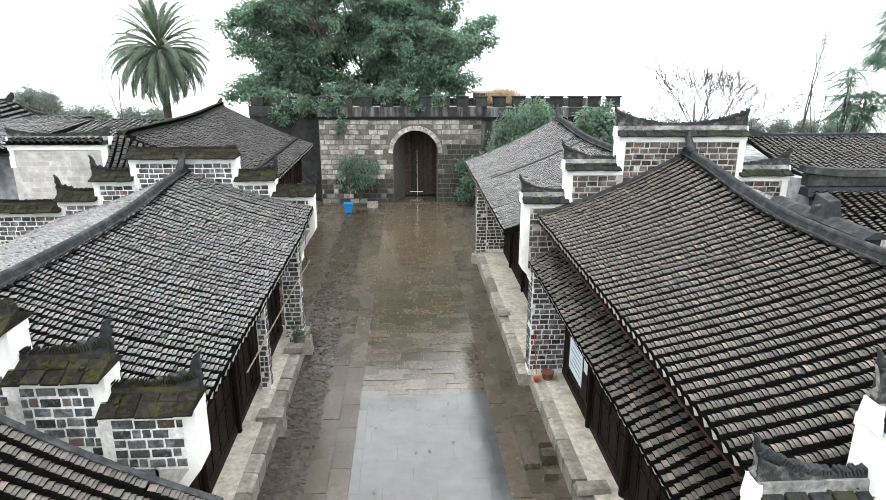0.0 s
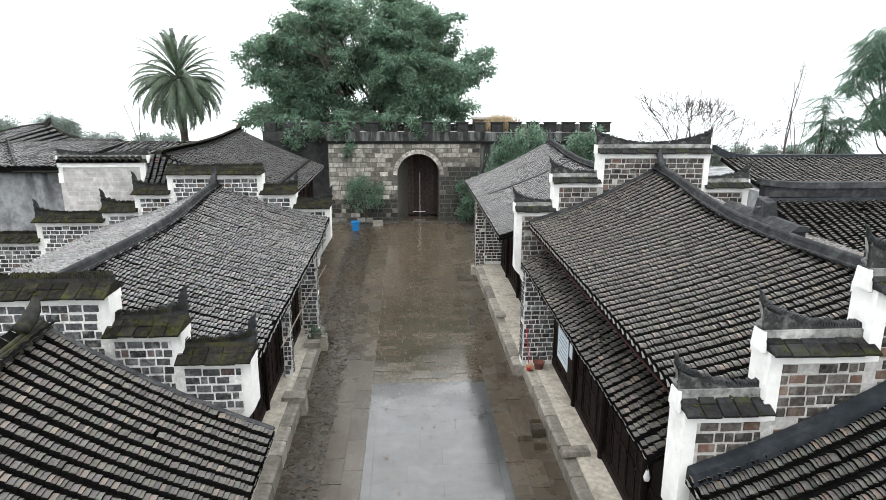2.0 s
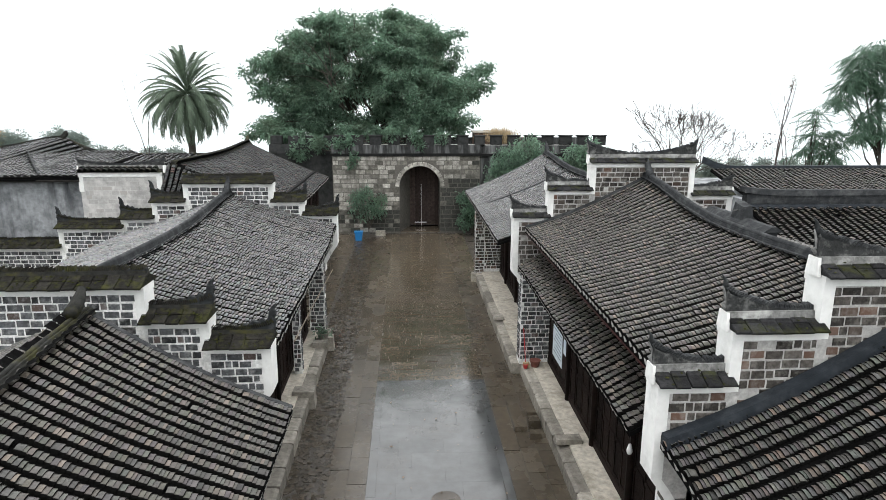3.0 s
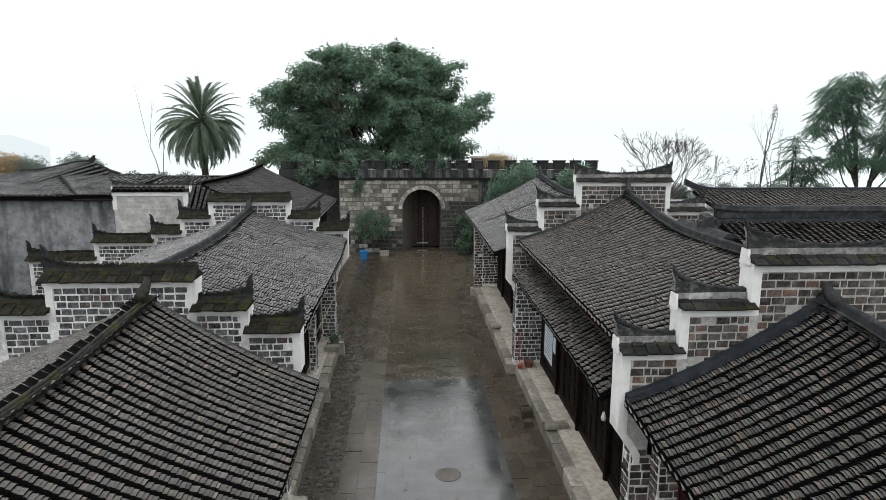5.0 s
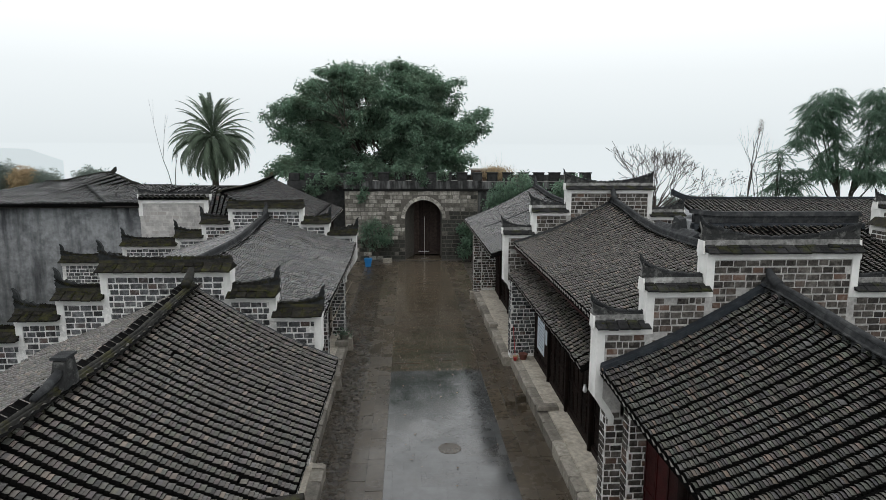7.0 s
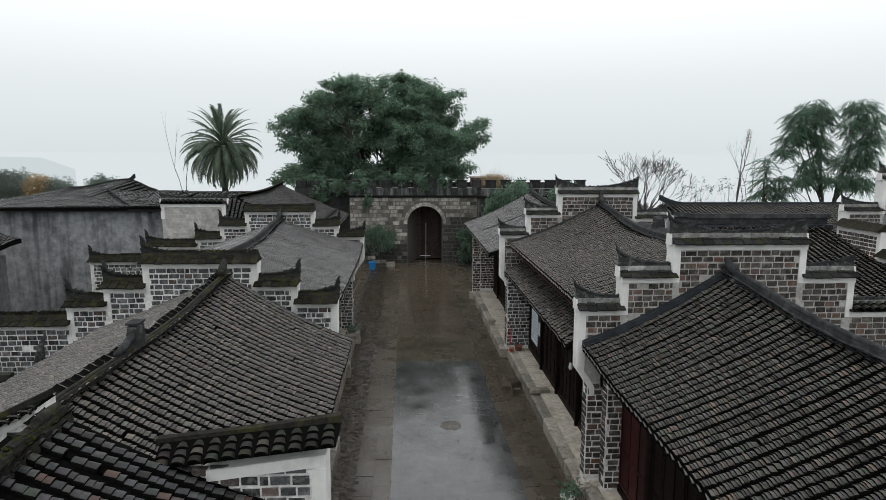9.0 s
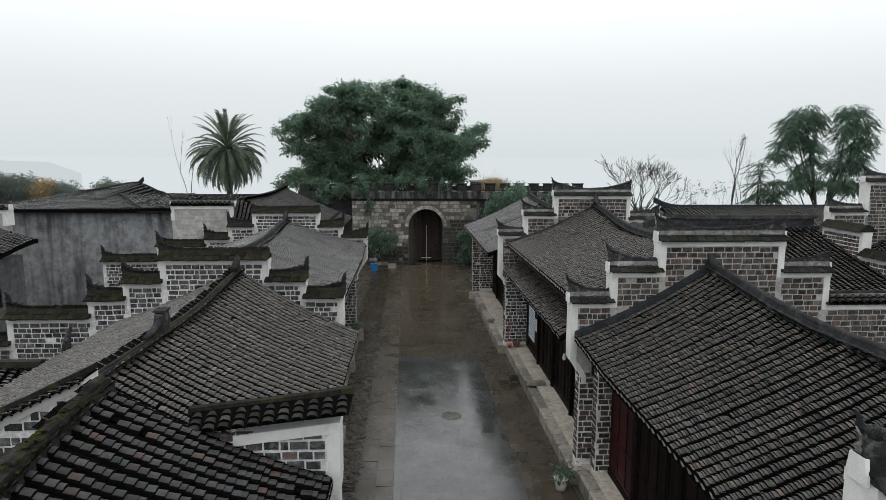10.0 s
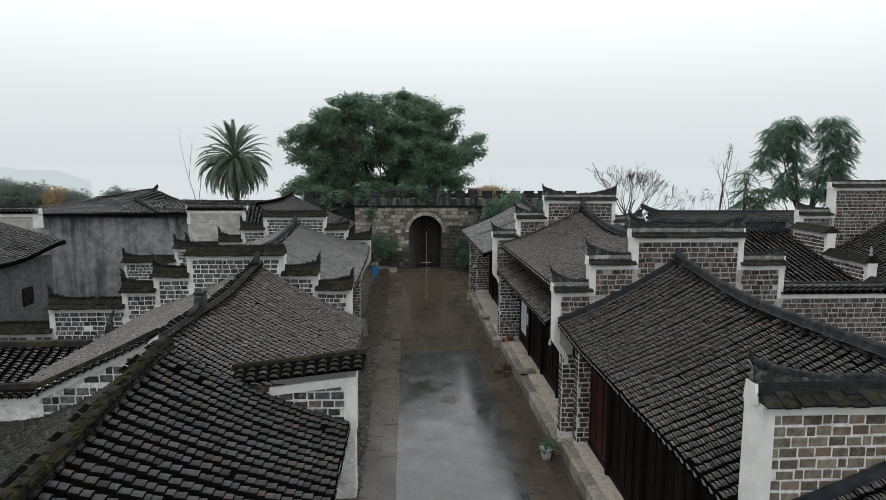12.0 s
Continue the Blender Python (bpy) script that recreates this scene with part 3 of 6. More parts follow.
def coping(wall, x0, x1, y0, y1, z, left_tip, right_tip, style):
    """Tiles, a mortar bed and a comb of upright tiles over one step of a wall. Tips: how high the comb sweeps up at each end."""
    right = style != "left"
    yc, over = (y0 + y1) / 2, 0.15 if right else 0.2
    rise, bed_h = (0.12, 0.1) if right else (0.15, 0.07)
    rnd = random.Random(int((x0 + 50) * 31 + y0))
    tile_mat = M["coping_slate"] if right else M["coping"]
    part("coping_core", Geo().prism([(y0 - over + 0.03, z), (y1 + over - 0.03, z), (yc + 0.06, z + rise), (yc - 0.06, z + rise)], "x", x0 - 0.04, x1 + 0.04), tile_mat, wall)
    me = block_mesh(tile_mat)
    n = max(2, round((x1 - x0 + 0.12) / 0.21))
    w = (x1 - x0 + 0.12) / n
    deep = over + (y1 - y0) / 2
    ln, ang = math.hypot(deep, rise), math.atan2(rise, deep - 0.05)
    if style == "roll" or (right and x1 - x0 > 3.0 and left_tip + right_tip == 0):
        k, n = 0, 0
        while x0 + 0.1 + 0.2 * k < x1:
            for row in range(2):
                piece("coping_tile", COPING_TILE, axes((x0 + 0.1 + 0.2 * k, y0 - over + 0.13 * row, z + 0.03 + 0.06 * row), (1.1, 0, 0), (0, 1.5, 0.62), (0, -0.4, 1.0)), wall)
            k += 1
    for k in range(n):
        for row in range(2):
            mid = Vector((x0 - 0.06 + (k + 0.5) * w, yc - deep * (0.76 - 0.5 * row), z + rise * (0.24 + 0.5 * row) + 0.014 + 0.012 * row + rnd.uniform(-0.008, 0.008)))
            turn = Matrix.Rotation(ang - 0.05 + rnd.uniform(-0.05, 0.05), 4, "X") @ Matrix.Rotation(-math.pi / 2, 4, "X") @ Matrix.Rotation(rnd.uniform(-0.05, 0.05), 4, "Y")
            piece("coping_tile", me, Matrix.Translation(mid) @ turn @ Matrix.Diagonal((w * rnd.uniform(0.9, 1.0), 0.032, ln * 0.54, 1)), wall)
    reach = 0.9 * (x1 - x0) if x1 - x0 < 1.6 else 0.5 * (x1 - x0) if right and x1 - x0 < 3.2 else 1.15

    def sweep(x, k):
        a, b = max(0.0, 1 - (x - (x0 - 0.1)) / reach), max(0.0, 1 - (x1 + 0.1 - x) / reach)
        return left_tip * min(a, 1.1) ** k + right_tip * min(b, 1.1) ** k

    bow, gain = (2.0, 0.8) if right else (3.6, 0.5)
    xa, xb = x0 - (0.07 if left_tip > 0.15 else 0.03), x1 + (0.07 if right_tip > 0.15 else 0.03)
    bed, base, top = Geo(), z + rise - 0.03, z + rise + bed_h
    bed.prism([(yc - 0.1, base), (yc + 0.1, base), (yc + 0.085, top), (yc - 0.085, top)] if right else [(yc - 0.085, base), (yc + 0.085, base), (yc + 0.07, top), (yc - 0.07, top)], "x", xa, xb)
    part("ridge", bed, M["scroll" if style == "slate" else "ridge_lime" if right else "ridge_moss"], wall)
    combs, x = [], xa
    crest = Geo()
    xs = [xa + (xb - xa) * i / 26 for i in range(27)]
    rows = [[(x, yc - 0.06, top - 0.01), (x, yc + 0.06, top - 0.01), (x, yc + 0.04, top + 0.02 + gain * sweep(x, bow)), (x, yc - 0.04, top + 0.02 + gain * sweep(x, bow))] for x in xs]
    crest.add([p for r_ in rows for p in r_], [(i * 4 + k, i * 4 + (k + 1) % 4, i * 4 + 4 + (k + 1) % 4, i * 4 + 4 + k) for i in range(26) for k in range(4)] + [(3, 2, 1, 0), (104, 105, 106, 107)])
    part("crest", crest, M["ornament" if right else "scroll"], wall, "blackened mortar crest that rises to the coping's end")
    while x < xb:
        up = gain * (sweep(x + 0.01, bow) - sweep(x - 0.01, bow))
        a = -math.atan2(up, 0.02)
        lean = rnd.uniform(-0.2, 0.2) + (0.35 if x < (x0 + x1) / 2 else -0.35)
        if rnd.random() < 0.93:
            combs.append(Matrix.Translation((x, yc, top + 0.02 + gain * sweep(x, bow))) @ Matrix.Rotation(a + lean, 4, "Y") @ Matrix.Diagonal((1, 0.055 if right else 0.07, rnd.uniform(0.6, 1.15), 1)))
        x += 0.034
    part("ridge_tiles", many(COMB, combs), M["ridge"] if right else M["coping"], wall, kind="stuff")
    lumps = []
    for _ in range(int((x1 - x0) * (10 if right else 30))):
        t = rnd.random() ** 0.7
        big = rnd.uniform(0.012, 0.036)
        lumps.append(Matrix.Translation((rnd.uniform(x0, x1), yc - 0.08 - (deep - 0.08) * t, z + rise * (1 - t) + 0.035)) @ Matrix.Rotation(rnd.uniform(0, 3), 4, "Z") @ Matrix.Diagonal((big, big * rnd.uniform(0.5, 0.9), big * 0.5, 1)))
    part("moss", many(LUMP, lumps), M["moss"], wall, "clumps of yellow-green moss", kind="stuff")
    for tip, x, way in ((left_tip, x0, -1), (right_tip, x1, 1)):
        if tip <= 0.15:
            continue
        if right:
            zt = top + gain * sweep(x + way * 0.1, bow)
            part("horn", Geo().tube([(x - way * 0.12, yc, zt - 0.12), (x + way * 0.02, yc, zt - 0.05), (x + way * 0.09, yc, zt + 0.04), (x + way * 0.1, yc, zt + 0.11), (x + way * 0.15, yc, zt + 0.17)], [0.05, 0.055, 0.038, 0.022, 0.008], 7), M["scroll"], wall,
                 "slim dark plaster horn", smooth=True)
            curl = [(x - way * 0.06, yc, top + 0.01), (x + way * 0.06, yc, top + 0.03), (x + way * 0.1, yc, top + 0.08), (x + way * 0.05, yc, top + 0.11), (x + way * 0.07, yc, top + 0.17), (x + way * 0.12, yc, zt + 0.02)]
            part("lining", Geo().tube(curl, [0.03, 0.034, 0.03, 0.024, 0.018, 0.01], 6), M["ridge_lime"], wall, "chipped lime curl under the horn", smooth=True)
            xo = sorted((x + way * 0.045, x + way * 0.085))
            part("end_cap", Geo().prism([(yc - 0.14, z - 0.03), (yc + 0.14, z - 0.03), (yc + 0.1, top - 0.01), (yc - 0.1, top - 0.01)], "x", *xo), M["white"], wall, "white plaster end of the coping")
        else:
            part("scroll", scroll(x - way * 0.03, yc, top - 0.01, 0.85, way), M["scroll"], wall, "dark weathered plaster scroll")


def fire_wall(name, y, steps, low, style, brick, label, thick=0.36, inside=None, ground_z=0.0, tips=None, face_low=None, seed=1, end=None):
    """A stepped gable wall across the house row. steps: (x0, x1, white top) from -x to +x; y: its face towards -y. end: which step ends over the street, and the height above which it reaches out."""
    x_a, x_b = steps[0][0], steps[-1][1]
    wall = thing(name, ((x_a + x_b) / 2, y + thick / 2, ground_z), label, "fire wall", "stepped fire walls between the houses")
    for i, (x0, x1, top) in enumerate(steps):
        bottom, g = low if low > 0 else ground_z, Geo()
        if end and i == end[0] % len(steps):
            xc = x1 - 0.5 if i else x0 + 0.5
            g.box(min(x0, xc) if i else xc, xc if i else x1, y, y + thick, bottom, top)
            g.box(xc if i else x0, x1 if i else xc, y, y + thick, end[1], top)
        else:
            g.box(x0, x1, y, y + thick, bottom, top)
        part("wall_body", g, M["mortar_grey" if style == "right" else "mortar"], wall)
    white = Geo()
    for i, (x0, x1, top) in enumerate(steps):
        white.box(x0 - 0.03, x1 + 0.03, y - 0.035, y + thick + 0.035, top - 0.13, top + 0.005)
        zl = steps[i - 1][2] if i else (face_low or top - 0.9)
        zr = steps[i + 1][2] if i < len(steps) - 1 else (face_low or top - 0.9)
        if end and i == end[0] % len(steps):
            zl, zr = (zl, end[1] + 0.13) if i else (end[1] + 0.13, zr)
        if zl < top:
            white.box(x0 - 0.02, x0 + 0.13, y - 0.02, y + thick + 0.02, zl - 0.13, top - 0.12)
        if zr < top:
            white.box(x1 - 0.13, x1 + 0.02, y - 0.02, y + thick + 0.02, zr - 0.13, top - 0.12)
    part("plaster_band", white, M["white"], wall, "white lime plaster edging with grey stains")
    for i, (x0, x1, top) in enumerate(steps):
        lt, rt = (tips or {}).get(i, (0, 0))
        coping(wall, x0, x1, y, y + thick, top, lt, rt, style)
    rects = []
    for i, (x0, x1, top) in enumerate(steps):
        a = x0 + (0.13 if i == 0 or steps[i - 1][2] < top else 0.0)
        b = x1 - (0.13 if i == len(steps) - 1 or steps[i + 1][2] < top else 0.0)
        row = courses(a, b, max(low, 0.0), top - 0.14, inside=inside, seed=seed * 10 + i)
        if end and i == end[0] % len(steps):
            row = [r_ for r_ in row if r_[2] > end[1] or (r_[1] < x1 - 0.5 if i else r_[0] > x0 + 0.5)]
        rects += row
    blocks("brick", wall, M[brick], rects, "y-", y)
    return wall


def pier(x0, x1, y0, y1, z0, z1, brick, faces, name="brick_pier", label="grey brick pier with pale lime joints under the eaves"):
    p = thing(name, ((x0 + x1) / 2, (y0 + y1) / 2, z0), label, "pier", "brick piers along the street")
    part("core", Geo().box(x0, x1, y0, y1, z0 - 0.05, z1), M["mortar"], p)
    for f in faces:
        if f == "y-":
            blocks("brick", p, M[brick], courses(x0 + 0.01, x1 - 0.01, z0 + 0.02, z1, seed=int(abs(y0 * 13) + 1)), "y-", y0)
        elif f == "x-":
            blocks("brick", p, M[brick], courses(y0 + 0.01, y1 - 0.01, z0 + 0.02, z1, seed=int(abs(y0 * 17) + 2)), "x-", x0)
        else:
            blocks("brick", p, M[brick], courses(y0 + 0.01, y1 - 0.01, z0 + 0.02, z1, seed=int(abs(y0 * 19) + 3)), "x+", x1)
    return p


def corbel(wall, x, y0, y1, z_top, z_mid, z_low, inward, way):
    """The white end of a fire wall over the street: an upright strip, then curving back to the pier. way: +1 if the house lies to +x."""
    fall = z_mid - z_low
    edge = [(x - way * 0.024, z_top), (x - way * 0.024, z_mid), (x + way * inward * 0.55, z_mid - fall * 0.42), (x + way * inward, z_mid - fall * 0.78), (x + way * inward, z_low)]
    back = [(px + way * 0.11, pz + (0.05 if 0 < i < 4 else 0.0)) for i, (px, pz) in enumerate(edge)]
    part("corbel", Geo().prism(edge + back[::-1], "y", y0 - 0.03, y1 + 0.03), M["white"], wall, "white plaster corbel")
    part("corbel_core", Geo().prism([(px + way * 0.08, pz) for px, pz in edge[1:]] + [(x + way * (inward + 0.32), z_low), (x + way * (inward + 0.32), z_mid)], "y", y0, y1), M["mortar_grey"], wall)


def over(x_ridge, z_ridge, x_eave, z_eave, drop=0.2):
    """True above the roof that leans on a wall."""
    def f(x, z):
        t = abs(x - x_ridge) / abs(x_eave - x_ridge)
        return z > z_ridge + (z_eave - z_ridge) * t - drop
    return f


def swept(path, outline, run="y"):
    """An outline (across, up) carried along a path that runs mainly along y or x."""
    g, n = Geo(), len(outline)
    rows = [[(px + a, py, pz + b) if run == "y" else (px, py + a, pz + b) for a, b in outline] for px, py, pz in path]
    faces = [(i * n + k, i * n + (k + 1) % n, (i + 1) * n + (k + 1) % n, (i + 1) * n + k) for i in range(len(path) - 1) for k in range(n)]
    return g.add([p for row in rows for p in row], faces + [tuple(range(n))[::-1], tuple(range((len(path) - 1) * n, len(path) * n))])



# right row
wall_ra = fire_wall("fire_wall", 4.25, [(2.96, 3.87, 4.38), (3.87, 4.98, 5.09), (4.98, 7.9, 5.8), (7.9, 9.05, 5.06), (9.05, 14.2, 4.28)], 2.6, "right", "brick_brown",
                    "stepped brown-grey brick fire wall with white edging and tiled coping", inside=over(6.1, 5.2, 3.0, 3.4),
                    tips={0: (0.34, 0), 1: (0.38, 0), 2: (0.4, 0.3), 3: (0, 0.2)}, face_low=3.2, seed=2, end=(0, 3.0))
corbel(wall_ra, 2.96, 4.25, 4.61, 4.28, 3.0, 2.45, 0.26, 1)
wall_rb = fire_wall("fire_wall", 14.4, [(2.74, 3.7, 4.72), (3.7, 4.87, 5.49), (4.87, 7.81, 6.25), (7.81, 8.97, 5.33), (8.97, 12.0, 4.3)], 2.6, "right", "brick_brown",
                    "stepped brown-grey brick fire wall with white edging and upturned coping", inside=over(6.4, 5.75, 2.9, 3.2),
                    tips={0: (0.34, 0), 1: (0.36, 0), 2: (0.4, 0.4), 3: (0, 0.35)}, face_low=3.2, seed=3, end=(0, 3.1))
corbel(wall_rb, 2.74, 14.4, 14.76, 4.65, 3.1, 2.75, 0.2, 1)
wall_rz = fire_wall("fire_wall", -5.0, [(3.22, 7.2, 4.86), (7.2, 9.6, 4.2)], 2.6, "slate", "brick_tan", "pale tan brick fire wall with broad white plaster edge and mossy coping",
                    inside=over(6.6, 5.0, 3.1, 3.3), tips={0: (0.3, 0)}, face_low=3.0, seed=4, end=(0, 3.05))
corbel(wall_rz, 3.22, -5.0, -4.64, 4.75, 3.05, 2.3, 0.25, 1)
pier(3.5, 4.1, 3.84, 4.16, 0.4, 3.4, "brick_brown", ("y-", "x-"))
pier(3.18, 3.9, 4.26, 4.6, 0.4, 2.7, "brick_brown", ("x-", "y-"))
pier(2.97, 3.87, 14.2, 14.66, 0.4, 3.2, "brick", ("y-", "x-"))
pier(2.72, 3.14, 24.4, 24.8, 0.1, 3.9, "brick_brown", ("y-", "x-"))
pier(3.14, 3.95, 24.44, 24.8, 0.4, 3.9, "brick_brown", ("y-",))

# left row
wall_la = fire_wall("fire_wall", 6.85, [(-14.0, -11.26, 2.78), (-11.26, -9.17, 3.49), (-9.17, -8.25, 3.96), (-8.25, -7.28, 4.41), (-7.28, -4.53, 5.02), (-4.53, -3.56, 4.44), (-3.56, -2.58, 3.99)],
                    1.2, "left", "brick", "stepped dark grey brick fire wall with white edging and mossy coping", inside=over(-5.1, 4.3, -2.2, 2.7),
                    tips={1: (0.3, 0), 2: (0.35, 0), 3: (0.35, 0), 4: (0.4, 0.05), 5: (0, 0.28), 6: (0, 0.28)}, face_low=2.9, seed=5, end=(-1, 3.15))
corbel(wall_la, -2.58, 6.85, 7.21, 3.9, 3.15, 2.45, 0.35, -1)
wall_lb = fire_wall("fire_wall", 17.4, [(-13.7, -11.4, 3.3), (-11.4, -9.4, 3.92), (-9.4, -8.4, 4.22), (-8.4, -7.38, 4.75), (-7.38, -4.6, 5.34), (-4.6, -3.62, 4.74), (-3.62, -2.6, 4.3)],
                    2.0, "left", "brick", "stepped grey brick fire wall with white edging and scrolled mossy coping", inside=over(-5.95, 5.0, -2.6, 3.5),
                    tips={0: (0.35, 0), 1: (0.35, 0), 2: (0.3, 0), 3: (0.35, 0), 4: (0.08, 0.08), 5: (0, 0.25), 6: (0, 0.28)}, face_low=3.4, seed=6, end=(-1, 3.3))
corbel(wall_lb, -2.6, 17.4, 17.76, 4.2, 3.3, 2.4, 0.4, -1)
pier(-3.55, -3.04, 17.1, 17.5, 0.4, 3.4, "brick", ("y-", "x+"))
pier(-3.55, -2.94, 6.84, 7.2, 0.4, 2.8, "brick", ("y-", "x+"))
pier(-3.55, -3.2, -2.3, -1.9, 0.36, 2.9, "brick", ("x+", "y-"))

# the raked gable at the near end of the left row
gable = thing("gable_wall", (-4.5, -1.8, 0), "grey brick gable wall with white plaster rake and tile coping", "gable wall", "stepped fire walls between the houses")
rake = [(-7.4, 2.2), (-1.76, 2.2), (-1.76, 4.2), (-3.1, 4.06), (-3.4, 3.9), (-4.4, 4.3), (-4.8, 4.5), (-4.95, 4.78), (-6.6, 3.98), (-7.4, 3.98)]
part("wall_body", Geo().prism(rake, "y", -2.0, -1.64), M["mortar"], gable)
band = Geo()
band.prism([(-6.62, 3.97), (-4.95, 4.76), (-4.93, 4.76), (-4.93, 4.9), (-4.95, 4.9), (-6.68, 4.12)], "y", -2.035, -1.6)
band.box(-9.5, -6.62, -2.035, -1.6, 3.9, 4.06)
band.prism([(-3.1, 3.97), (-1.73, 4.13), (-1.73, 4.27), (-3.1, 4.11)], "y", -2.035, -1.6)
band.box(-1.9, -1.74, -2.02, -1.62, 3.3, 4.16)
part("plaster_band", band, M["white"], gable, "white plaster rake moulding")
corbel(gable, -1.76, -2.0, -1.64, 4.1, 3.4, 2.6, 0.5, -1)


for xa, xb, za, zb, n in ((-3.65, -1.6, 4.2, 4.42, 11), (-6.7, -4.9, 4.06, 4.9, 15), (-9.4, -6.72, 4.04, 4.04, 20)):
    top_ = 0.15 if xb > -2 else 0.03
    for k in range(n):
        t = (k + 0.5) / n
        o = Vector((xa + (xb - xa) * t, -2.16, za + (zb - za) * t))
        size = 1.0 if xb > -2 else 0.62
        for side in ((1, -1) if xb > -2 else (1,)):
            m = axes(o if side == 1 else o + Vector((0, 0.68, 0)), Vector((side, 0, side * (zb - za) / (xb - xa))).normalized() * size, Vector((0, side * 0.84, 0.4 if xb > -2 else 0.12)) * size, Vector((0, -side * 0.44, 0.9)) * 0.8 * size)
            for step in range(3 if xb > -2 else 2):
                piece("coping_tile", COPING_TILE, Matrix.Translation(Vector((0, side * 0.1, 0.045 if xb > -2 else 0.012)) * step) @ m, gable)
    part("coping_core", swept([(xa, -1.82, za), (xb, -1.82, zb)], [(-0.34, 0.0), (0.34, 0.0), (0.06, 0.19), (-0.06, 0.19)] if xb > -2 else [(-0.3, 0.0), (0.2, 0.0), (0.05, 0.06), (-0.05, 0.06)], "x"), M["pan"], gable)
    part("ridge", swept([(xa - 0.05, -1.82, za + top_), ((xa + xb) / 2, -1.82, (za + zb) / 2 + top_), (xb + 0.04, -1.82, zb + top_ + 0.03)], [(-0.075, 0.0), (0.075, 0.0), (0.05, 0.08), (-0.05, 0.08)], "x"), M["coping"], gable)


def in_gable(x, z):
    if x > -3.5:
        return z > 3.3
    t = abs(x + 4.6) / 2.75
    return z < 4.75 - 0.47 * abs(x + 4.85) and x < -4.5


blocks("brick", gable, M["brick"], courses(-6.6, -1.92, 2.9, 4.15, seed=71, inside=in_gable) + courses(-6.2, -3.7, 4.17, 4.75, seed=72, inside=in_gable), "y-", -2.0)


